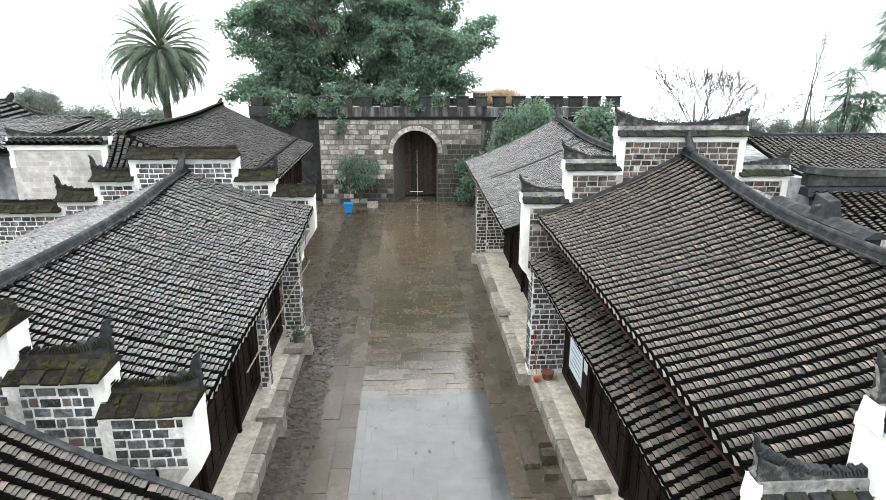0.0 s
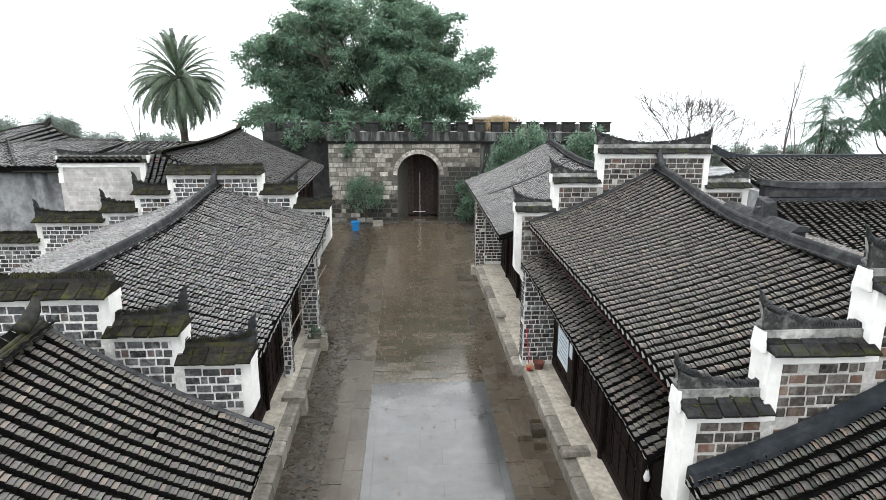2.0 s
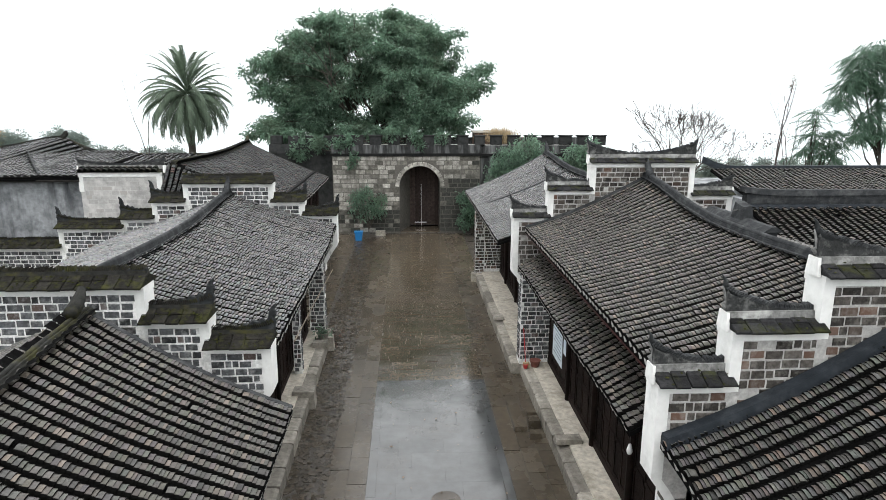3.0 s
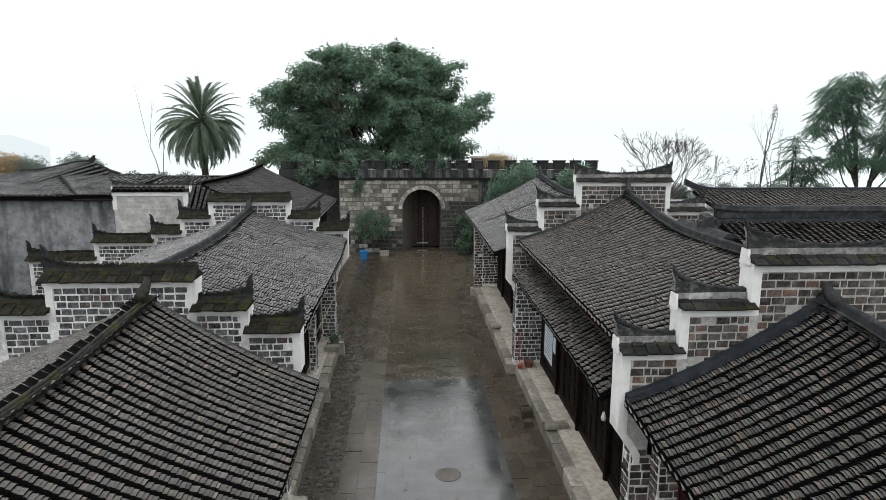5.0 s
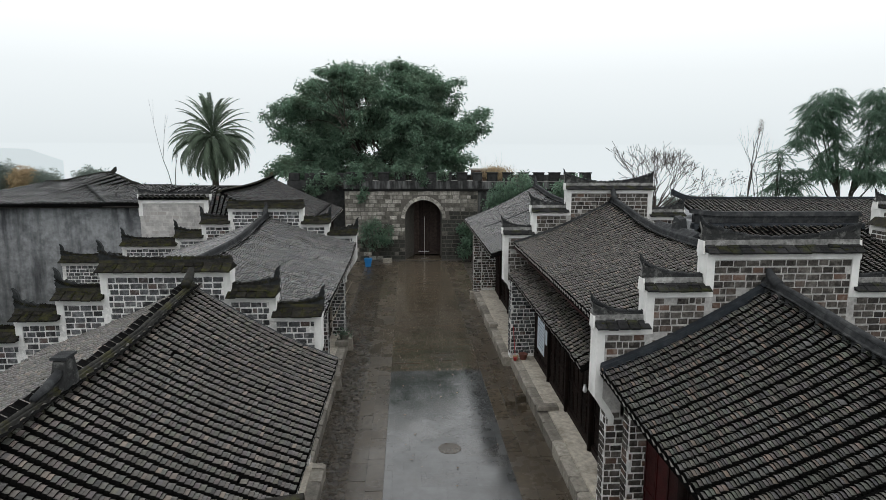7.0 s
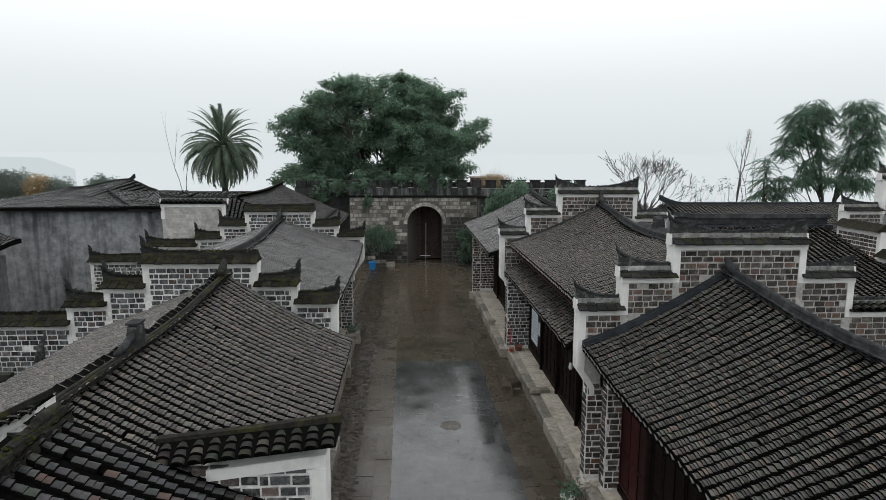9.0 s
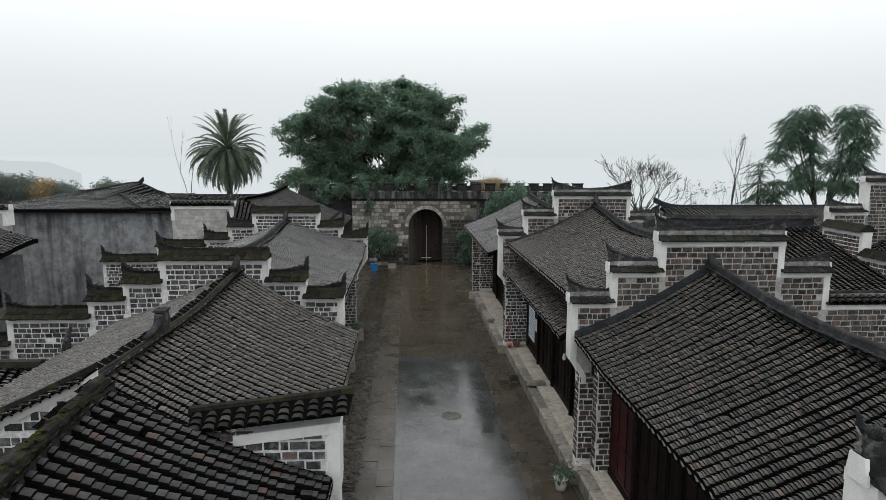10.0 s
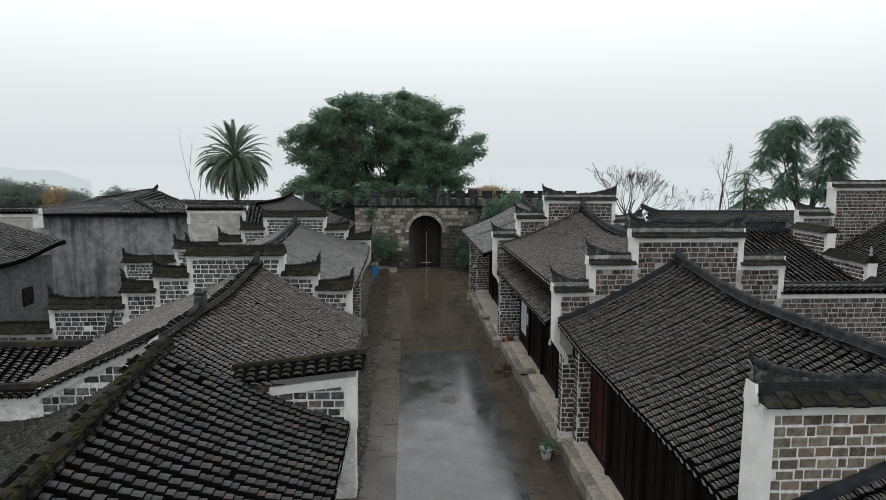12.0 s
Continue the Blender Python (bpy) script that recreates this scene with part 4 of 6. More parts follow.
# ---- houses of the two rows ----
def house_roof(house, xe, ze, xr, zr, y0, y1, sag0, sag1, mat, near_y=None, curve=0.1, back=True, seed=3, tips=True, eave_lift=0.0, ridge_mat="ridge", back_eave=None, back_z=None, back_curve=None, end=0.62, expose=0.05, slim=1.0, back_mat=None, ragged=False):
    """Two tiled slopes along y. xe, ze: the street eave; xr, zr: the ridge in its middle; sag0, sag1: how much it rises at y0, y1."""
    def lift(y):
        t = (y - y0) / (y1 - y0)
        return sag1 * smoothstep(0.45, 1.0, t) ** 1.5 + sag0 * smoothstep(0.55, 0.0, t) ** 1.5

    def front(u, y):
        return Vector((xe + (xr - xe) * u, y, ze + (zr - ze) * u - curve * math.sin(math.pi * u) + lift(y) * u ** 1.5 + eave_lift * smoothstep(y1 - 2.5, y1, y) * (1 - u)))

    xb = back_eave or 2 * xr - xe
    zb = back_z or ze

    def rear(u, y):
        return Vector((xb + (xr - xb) * u, y, zb + (zr - zb) * u - (back_curve or curve) * math.sin(math.pi * u) + lift(y) * u ** 1.5))

    slope = math.hypot(xr - xe, zr - ze)
    near = None if near_y is False else (lambda s, v: abs(v - near_y) + 1.2 * s)
    roof_slope(house, front, y0 + 0.02, y1 - 0.02, slope, near, mat=mat, seed=seed, tips=tips, expose=expose, jitter=0.6 if mat == "tile_fleck" else 1.0)
    if back:
        roof_slope(house, rear, y0 + 0.02, y1 - 0.02, math.hypot(xr - xb, zr - ze), None, mat=back_mat or mat, seed=seed + 1, tips=False, name="back_roof", expose=0.06 if back_z else 0.1)
    # ridge: a mortar bed, a roll on it and upswept ends
    n = 30
    ys = [y0 + (y1 - y0) * i / n for i in range(n + 1)]
    tops = [front(1, y).z for y in ys]
    rnd = random.Random(seed)
    bed = swept([(xr, y, z + rnd.uniform(-0.012, 0.012)) for y, z in zip(ys, tops)],
                [(a * max(slim, 0.95), b * slim) for a, b in ((-0.13, -0.06), (0.13, -0.06), (0.11, 0.09), (0.075, 0.1), (0.065, 0.17), (-0.065, 0.17), (-0.075, 0.1), (-0.11, 0.09))])
    part("ridge", bed, M[ridge_mat], house, "mortar ridge streaked with lichen")
    if not ragged:
        roll = Geo().tube([(xr, y, z + 0.18 * slim) for y, z in zip(ys, tops)], 0.06 * slim, 8)
        part("ridge_roll", roll, M[ridge_mat], house, smooth=True)
    else:
        stack = Geo()
        for level in range(4):
            y = y0 + rnd.uniform(0, 0.1)
            while y < y1 - 0.25:
                ln, half = rnd.uniform(0.14, 0.24), (0.15 - 0.026 * level) * slim * rnd.uniform(0.85, 1.15)
                z = front(1, y).z + (0.03 + 0.05 * level) * slim + rnd.uniform(-0.012, 0.012)
                off, tilt = rnd.uniform(-0.018, 0.018), rnd.uniform(-0.014, 0.014)
                if rnd.random() < (0.97, 0.95, 0.88, 0.6)[level]:
                    stack.add([(xr + off - half, y, z), (xr + off + half, y, z), (xr + off + half, y + ln, z + tilt), (xr + off - half, y + ln, z + tilt),
                               (xr + off - half * 0.94, y, z + 0.02), (xr + off, y, z + 0.042), (xr + off + half * 0.94, y, z + 0.02), (xr + off - half * 0.94, y + ln, z + 0.02 + tilt), (xr + off, y + ln, z + 0.042 + tilt), (xr + off + half * 0.94, y + ln, z + 0.02 + tilt)],
                              [(4, 5, 8, 7), (5, 6, 9, 8), (0, 1, 6, 5, 4), (3, 7, 8, 9, 2), (0, 4, 7, 3), (1, 2, 9, 6)])
                y += ln + rnd.uniform(0.0, 0.012)
        part("ridge_tiles", stack, M["coping"], house, "ragged stack of dark mossy ridge tiles", kind="stuff")
        lumps = []
        for _ in range(int((y1 - y0) * 34)):
            y, side = rnd.uniform(y0, y1 - 0.3), rnd.uniform(-1, 1)
            big = rnd.uniform(0.02, 0.05) * slim
            lumps.append(Matrix.Translation((xr + 0.12 * slim * side, y, front(1, y).z + (0.23 - 0.14 * abs(side)) * slim)) @ Matrix.Rotation(rnd.uniform(0, 3), 4, "Z") @ Matrix.Diagonal((big, big * 1.3, big * 0.6, 1)))
        part("moss", many(LUMP, lumps), M["moss"], house, "clumps of yellow-green moss", kind="stuff")
    tip = [(xr, y1 - 0.5, tops[-1] + 0.16), (xr, y1 - 0.3, tops[-1] + 0.16 + 0.25 * (end - 0.16)), (xr, y1 - 0.16, tops[-1] + 0.16 + 0.6 * (end - 0.16)), (xr, y1 - 0.08, tops[-1] + end)]
    part("ridge_end", Geo().tube(tip, [0.06, 0.065, 0.05, 0.03] if ragged else [0.1, 0.1, 0.085, 0.05], 8, 1.0), M[ridge_mat], house, smooth=True)
    return front, rear, lift


def verge(house, front, y, mat, w=0.11, h=0.1, u0=0.0):
    pts = [front(u0 + (1 - u0) * i / 14, y) for i in range(15)]
    g = swept([(p.x, y, p.z) for p in pts], [(-w, 0.02), (w, 0.02), (w * 0.7, h + 0.05), (-w * 0.7, h + 0.05)], "x")
    part("verge", g, M[mat], house, "mortar verge against the fire wall")


def front_wall(house, x, y0, y1, z0, z1, way, wood="wood", seed=1, posts=2.4, red=()):
    """A wooden shop front: sill, lintel, posts and narrow door leaves. way: the side of the street (-1 looks to -x)."""
    rnd = random.Random(seed)
    t = 0.06
    # Near-black sheet paints the darkness behind the leaves.
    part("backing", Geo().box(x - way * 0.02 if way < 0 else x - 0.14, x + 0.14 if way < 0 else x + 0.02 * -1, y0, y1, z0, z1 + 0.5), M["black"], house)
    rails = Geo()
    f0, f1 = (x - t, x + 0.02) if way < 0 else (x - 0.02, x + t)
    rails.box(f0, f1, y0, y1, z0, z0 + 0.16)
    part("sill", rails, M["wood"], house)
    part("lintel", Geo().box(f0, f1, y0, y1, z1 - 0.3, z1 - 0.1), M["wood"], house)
    y, k = y0, 0
    while y < y1 - 0.2:
        d = min(posts * rnd.uniform(0.85, 1.15), y1 - y)
        part("post", Geo().tube([(x + way * 0.05, y + 0.09, z0), (x + way * 0.05, y + 0.09, z1 + 0.3)], 0.085, 10), M["wood"], house, smooth=True)
        leaves = max(2, int((d - 0.2) / 0.42))
        for i in range(leaves):
            a = y + 0.19 + i * (d - 0.2) / leaves
            b = a + (d - 0.2) / leaves - 0.012
            ins = rnd.uniform(0.0, 0.025)
            g = Geo().box(x + way * (0.0 + ins) - 0.015, x + way * (0.0 + ins) + 0.015, a, b, z0 + 0.16, z1 - 0.3)
            xx0, xx1 = sorted((x + way * (0.015 + ins), x + way * (0.034 + ins)))
            for za, zb in ((z0 + 0.17, z0 + 0.25), (z0 + 0.95, z0 + 1.03), (z1 - 0.4, z1 - 0.31)):
                g.box(xx0, xx1, a + 0.005, b - 0.005, za, zb)
            for ya, yb in ((a + 0.005, a + 0.055), (b - 0.055, b - 0.005)):
                g.box(xx0, xx1, ya, yb, z0 + 0.25, z1 - 0.4)
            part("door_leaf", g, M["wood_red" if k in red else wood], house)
        y += d
        k += 1


def house(y0, y1, xw, label, group):
    return thing("house", (xw, (y0 + y1) / 2, 0), label, "house", group)


RIGHT = LEFT = "tiled houses lining the street"
h = house(4.61, 14.4, 5.5, "grey tiled house with lean-to eave roof and dark wooden front", RIGHT)
fr, re, li = house_roof(h, 3.05, 4.35, 6.4, 5.28, 4.61, 14.4, 0.1, 0.48, "tile_fleck", near_y=6.0, curve=0.05, seed=21)
verge(h, fr, 14.26, "ridge")
front_wall(h, 3.87, 4.9, 14.2, 0.4, 3.35, -1, seed=4)
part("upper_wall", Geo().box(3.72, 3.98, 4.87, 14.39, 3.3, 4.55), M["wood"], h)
part("fascia", Geo().box(3.06, 3.09, 4.9, 14.38, 4.23, 4.28), M["wood_red"], h, "dark red eave board")


def pent(u, y):
    return Vector((2.86 + 0.86 * u, y, 3.32 + 0.46 * u))


roof_slope(h, pent, 4.9, 14.3, 0.97, lambda s, v: v, mat="tile_fleck", seed=25, name="lean_to_roof", pitch=0.205, expose=0.07)

h = house(-4.64, 4.25, 5.5, "dark tiled house with tarred verge and red-brown wooden front", RIGHT)
fr, re, li = house_roof(h, 3.02, 3.4, 6.1, 4.74, -4.64, 4.25, 0.06, 0.36, "tile", near_y=-3.6, end=0.4, eave_lift=0.14, curve=0.06, seed=31, back_eave=9.6)
verge(h, fr, 4.12, "verge", 0.12, 0.12)
front_wall(h, 3.87, -4.6, 3.84, 0.38, 3.1, -1, seed=7, red=(3,))

h = house(14.76, 25.2, 5.2, "grey tiled house with dark wooden front near the gate", RIGHT)
fr, re, li = house_roof(h, 2.33, 3.88, 5.9, 5.3, 14.76, 25.25, 0.1, 0.25, "tile_left", near_y=False, curve=0.08, seed=41)
verge(h, fr, 25.2, "ridge", 0.09, 0.06)
verge(h, fr, 20.6, "ridge", 0.1, 0.1, 0.12)
front_wall(h, 3.9, 14.8, 24.4, 0.4, 3.7, -1, seed=9)

h = house(7.21, 17.4, -5.0, "low house with wet grey tiled roof and dark brown wooden front", LEFT)
fr, re, li = house_roof(h, -2.6, 3.7, -5.95, 4.65, 7.21, 17.4, 0.1, 0.28, "tile_left", near_y=9.0, expose=0.06, curve=0.05, seed=51, eave_lift=0.22)
verge(h, fr, 17.3, "ridge", 0.07, 0.03)
front_wall(h, -3.67, 7.25, 17.1, 0.4, 3.3, 1, seed=12)

h = house(-1.64, 6.25, -4.8, "low house with grey tiled roof, heavy mossy ridge and overhanging eave", LEFT)
fr, re, li = house_roof(h, -2.13, 3.14, -5.1, 4.58, -1.64, 6.22, 0.05, 0.2, "tile_fleck", near_y=0.2, end=0.44, curve=0.08, slim=0.5, expose=0.06, seed=61, ridge_mat="ridge_moss", back_z=3.5, back_curve=0.04)
verge(h, fr, 6.15, "ridge", 0.07, 0.03)
part("ridge_post", Geo().add([(-5.2, 0.82, 4.55), (-5.0, 0.82, 4.55), (-5.0, 1.28, 4.55), (-5.2, 1.28, 4.55), (-5.18, 0.98, 5.0), (-5.02, 0.98, 4.98), (-5.02, 1.2, 5.02), (-5.18, 1.2, 5.04)], [(3, 2, 1, 0), (4, 5, 6, 7), (0, 1, 5, 4), (1, 2, 6, 5), (2, 3, 7, 6), (3, 0, 4, 7)]), M["ornament"], h, "weathered mortar block on the ridge")
part("post_cap", Geo().box(-5.2, -5.0, 0.95, 1.24, 5.025, 5.06), M["ridge"], h)
part("post_ramp", Geo().tube([(-5.1, 0.95, 4.86), (-5.1, 0.65, 4.78), (-5.1, 0.35, 4.74)], [0.06, 0.06, 0.045], 8), M["ridge"], h, "grey mortar ramp", smooth=True)
part("verge_fin", Geo().tube([(-8.75, 3.9, 3.0), (-8.5, 4.0, 3.2), (-8.3, 4.0, 3.5), (-8.25, 4.0, 3.8), (-8.15, 4.0, 4.05)], [0.06, 0.09, 0.1, 0.06, 0.02], 7), M["ornament"], h, "dark upswept fin at the rear eave", smooth=True)
front_wall(h, -3.67, -1.6, 6.8, 0.36, 2.9, 1, seed=14)

h = house(17.76, 29.8, -6.4, "house with grey tiled roof beside the city gate", LEFT)
fr, re, li = house_roof(h, -4.3, 4.0, -8.25, 5.6, 19.1, 29.8, 0.06, 0.14, "tile_near", near_y=False, curve=0.06, seed=65, expose=0.09, ridge_mat="ridge_moss", back_eave=-8.7, back_z=5.35, end=0.4)
roof_slope(h, lambda u, x: Vector((x, 17.8 + 1.3 * u, 4.45 - 0.1 * max(0, x + 7.2) + (fr(min(1.0, (x + 4.3) / -3.95), 19.1).z - 4.43 + 0.1 * max(0, x + 7.2)) * u)), -8.45, -5.0, 1.7, None, mat="tile_near", seed=66, tips=False, expose=0.07, pitch=0.16, name="hip_roof")
verge(h, fr, 29.75, "ridge_moss", 0.08, 0.04)
front_wall(h, -4.9, 17.8, 29.7, 0.2, 3.9, 1, seed=16)

h = house(-12.0, -2.0, -4.6, "near house with mottled grey and brown tiled roof and mossy ridge", LEFT)
fr, re, li = house_roof(h, -1.83, 3.48, -4.65, 4.36, -12.0, -2.0, 0.1, 0.4, "tile_near", near_y=-4.0, curve=0.04, seed=67, back_mat="tile_moss", expose=0.105, slim=0.85, end=0.2, ridge_mat="ridge_moss", ragged=True, back_eave=-7.7, back_z=3.6, back_curve=0.36)
front_wall(h, -3.4, -11.9, -2.3, 0.36, 3.2, 1, seed=18)

h = house(-14.6, -5.0, 5.5, "near house with dark tiled roof and tarred verge", RIGHT)
fr, re, li = house_roof(h, 3.15, 3.35, 6.6, 4.75, -14.6, -5.0, 0.1, 0.15, "tile", near_y=False, curve=0.05, seed=69)
verge(h, fr, -5.13, "verge", 0.12, 0.12)
front_wall(h, 3.87, -14.5, -5.2, 0.38, 3.2, -1, seed=20)


# ---- city wall with the gate ----
Y = 35.0
gate_wall = thing("city_wall", (0, Y + 2, 0), "weathered pale stone city wall with arched gateway and sooty battlements", "city wall", kind="structure")
ax0, ax1, spring, radius = -0.74, 1.7, 2.86, 1.22
acx = (ax0 + ax1) / 2
front_g = Geo()
arch = [(ax1, 0.0), (ax1, spring)] + [(acx + radius * math.cos(math.pi * k / 16), spring + radius * math.sin(math.pi * k / 16)) for k in range(1, 16)] + [(ax0, spring), (ax0, 0.0)]
front_g.prism([(-4.7, 0.0)] + [(-4.7, 4.7), (4.1, 4.7), (4.1, 0.0)] + arch, "y", Y, Y + 3.4)
part("wall_core", front_g, M["stone_joint"], gate_wall)
# The left wing's blackness is the tree's shade put into its colour.
part("wall_wing", Geo().box(-8.6, -4.7, Y + 1.2, Y + 3.4, 0, 4.75), M["soot_wing"], gate_wall, "dark sooty stone wing")
part("wall_wing", Geo().box(4.1, 11.1, Y + 0.15, Y + 3.4, 0, 4.7), M["soot"], gate_wall, "dark sooty stone wing")


def stone_rows():
    out = []
    for u0, u1, z0, z1 in courses(-4.68, 4.08, 0.0, 4.68, 0.52, 0.27, 0.018, None, 33):
        if z1 <= spring + 0.05:
            for a, b in ((u0, min(u1, ax0 - 0.01)), (max(u0, ax1 + 0.01), u1)):
                if b - a > 0.08:
                    out.append((a, b, z0, z1))
        elif math.hypot(max(abs((u0 + u1) / 2 - acx) - (u1 - u0) / 2 + 0.06, 0), z0 - spring) > radius + 0.24:
            out.append((u0, u1, z0, z1))
    return out


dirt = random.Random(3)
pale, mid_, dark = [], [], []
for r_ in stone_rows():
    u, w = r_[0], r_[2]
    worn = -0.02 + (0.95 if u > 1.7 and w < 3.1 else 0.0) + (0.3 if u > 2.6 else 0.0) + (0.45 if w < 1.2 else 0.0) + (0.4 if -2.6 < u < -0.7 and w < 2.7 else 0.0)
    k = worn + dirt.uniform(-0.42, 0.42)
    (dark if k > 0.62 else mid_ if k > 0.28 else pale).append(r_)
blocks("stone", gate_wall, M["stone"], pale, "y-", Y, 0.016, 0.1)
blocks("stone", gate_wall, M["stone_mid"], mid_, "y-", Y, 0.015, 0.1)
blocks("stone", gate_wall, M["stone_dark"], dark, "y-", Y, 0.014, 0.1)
jamb, n = Geo(), 10
for i in range(n + 1):
    x = ax0 + 0.62 * i / n
    z = spring + math.sqrt(max(0.0, radius ** 2 - (x - acx) ** 2)) - 0.005
    yy = Y + 0.12 + 1.85 * (i / n) ** 0.8
    jamb.v += [(x, yy, 0.0), (x, yy, z)]
jamb.f = [(2 * i, 2 * i + 2, 2 * i + 3, 2 * i + 1) for i in range(n)]
part("splayed_jamb", jamb, M["stone_joint"], gate_wall, "smooth grey splayed jamb", smooth=True)
VOUSSOIR = block_mesh(M["stone"])
for k in range(15):
    a = math.pi * (k + 0.5) / 15
    o = Vector((acx + (radius + 0.13) * math.cos(a), Y, spring + (radius + 0.13) * math.sin(a)))
    piece("arch_stone", VOUSSOIR, Matrix.Translation(o) @ Matrix.Rotation(math.pi / 2 - a, 4, "Y") @ Matrix.Diagonal((0.262, 0.12, 0.25, 1)), gate_wall)
part("cornice", Geo().box(-4.8, 4.2, Y - 0.12, Y + 0.2, 4.7, 4.84).box(4.2, 11.15, Y + 0.05, Y + 0.4, 4.66, 4.8), M["black"], gate_wall, "dark dripping stone cornice")
part("parapet", Geo().box(-4.75, 4.15, Y - 0.04, Y + 0.4, 4.84, 5.34).box(4.15, 11.1, Y + 0.1, Y + 0.5, 4.8, 5.3), M["soot"], gate_wall)
part("parapet", Geo().box(-8.6, -4.75, Y + 1.15, Y + 1.6, 4.75, 5.3), M["soot_wing"], gate_wall)
part("parapet_cap", Geo().box(-4.7, 4.12, Y - 0.02, Y + 0.38, 5.34, 5.365).box(4.2, 11.05, Y + 0.12, Y + 0.48, 5.3, 5.325), M["lime"], gate_wall, "pale limed top of the parapet")
x, me = -4.55, block_mesh(M["soot_wing"])
while x < 11.0:
    w = random.uniform(0.62, 0.74)
    off = 0.0 if x < 4.1 else 0.12
    piece("merlon", me, Matrix.Translation((x + w / 2, Y + 0.16 + off, 5.58)) @ Matrix.Diagonal((w, 0.4, 0.54, 1)), gate_wall)
    piece("merlon_cap", me, Matrix.Translation((x + w / 2, Y + 0.16 + off, 5.87)) @ Matrix.Diagonal((w + 0.1, 0.5, 0.06, 1)), gate_wall)
    x += w + 0.36
x = -8.5
while x < -5.2:
    piece("merlon", me, Matrix.Translation((x + 0.35, Y + 1.38, 5.55)) @ Matrix.Diagonal((0.7, 0.4, 0.5, 1)), gate_wall)
    x += 1.05
part("wall_walk", Geo().box(-8.6, 11.1, Y + 3.2, Y + 3.4, 4.6, 5.6), M["soot"], gate_wall)
part("archway_back", Geo().box(-1.2, 2.2, Y + 3.3, Y + 3.5, 0, 4.3), M["black"], gate_wall)

gate_door = thing("gate_door", (acx, Y + 2.0, 0), "closed weathered plank gate with white painted bars in the archway", "gate")
for leaf in (0, 1):
    for k in range(5):
        xa = ax0 + leaf * (radius + 0.0) + k * radius / 5
        xm = xa + radius / 10
        zt = spring + math.sqrt(max(0.01, radius ** 2 - (xm - acx) ** 2)) - 0.02
        part("plank", Geo().box(xa + 0.006, xa + radius / 5 - 0.006, Y + 2.0 + random.uniform(0, 0.015), Y + 2.08, 0.12, zt), M["gate"], gate_door)
# White upright strip stands in for the light seen between the leaves.
part("upright_bar", Geo().box(acx + 0.105, acx + 0.13, Y + 1.9, Y + 1.925, 0.05, 2.75), M["paint_white"], gate_door, "thin white painted bar")
part("cross_bar", Geo().box(acx - 0.3, acx + 0.45, Y + 1.89, Y + 1.95, 0.3, 0.34), M["paint_white"], gate_door, "thin white painted bar")
solid("threshold", Geo().box(ax0, ax1, Y + 0.3, Y + 1.9, -0.1, 0.06), M["slab_wet"], "worn dark stone threshold in the gateway", "threshold", kind="structure")


# ---- paving ----
floor_pieces("paving_slab", road, M["slab_wet"], slabs(-1.2, 1.9, 14.0, 35.0, 0.62, 0.27, 0.006, seed=8), uneven=0.008, limit=220, near=lambda x, y: y)
floor_pieces("smooth_slab", road, M["slab_smooth"], slabs(-1.0, 1.72, -20, 14.0, 1.1, 0.62, 0.0006, seed=9), uneven=0.0005, limit=150, near=lambda x, y: abs(y - 7))
floor_pieces("edge_slab", road, M["slab_smooth"], slabs(-1.2, -1.0, -20, 14.0, 0.2, 1.6, 0.004, 12, True) + slabs(1.72, 1.9, -20, 14.0, 0.18, 1.6, 0.006, 13, True), uneven=0.002,
             limit=60, near=lambda x, y: abs(y - 7))
floor_pieces("side_slab", road, M["slab"], slabs(-4.8, -3.3, 18.0, 35.0, 0.8, 0.5, 0.01, seed=44), uneven=0.006, limit=0)
floor_pieces("side_slab", road, M["slab"], slabs(-2.05, -1.2, -20, 34.9, 0.43, 1.1, 0.01, 14, True), uneven=0.005, limit=120, near=lambda x, y: abs(y - 9))
floor_pieces("side_slab", road, M["slab"], slabs(1.9, 3.04, -20, 34.9, 0.4, 0.9, 0.012, 15, True), uneven=0.006, limit=150, near=lambda x, y: abs(y - 9))
rnd = random.Random(4)
stones = []
for i in range(5200):
    x, y = rnd.uniform(-3.15, -2.03), rnd.uniform(-6, 34)
    w = rnd.uniform(0.05, 0.12)
    turn = Matrix.Rotation(rnd.uniform(0, 3.1), 4, "Z") @ Matrix.Rotation(rnd.uniform(-0.09, 0.09), 4, "X") @ Matrix.Rotation(rnd.uniform(-0.09, 0.09), 4, "Y")
    stones.append(Matrix.Translation((x, y, -0.024 + rnd.uniform(-0.008, 0.006))) @ turn @ Matrix.Diagonal((w * rnd.uniform(1, 1.9), w, 0.05, 1)))
part("cobbles", many(BLOCK, stones), M["cobble"], road, kind="stuff")
cover = thing("manhole_cover", (0.45, 8.25, 0), "round worn manhole cover set in the paving", "manhole cover")
part("lid", Geo().lathe(0.45, 8.25, [(0.0, -0.05), (0.3, -0.05), (0.3, 0.006), (0.285, 0.009), (0.0, 0.009)], 32), M["slab"], cover)
grate = thing("drain_grate", (-2.3, 4.2, 0), "small dark iron drain grate in the paving", "drain grate")
for k in range(7):
    part("bar", Geo().box(-2.45, -2.1, 3.98 + k * 0.06, 4.01 + k * 0.06, -0.02, 0.012), M["iron"], grate)
fallen = Geo()
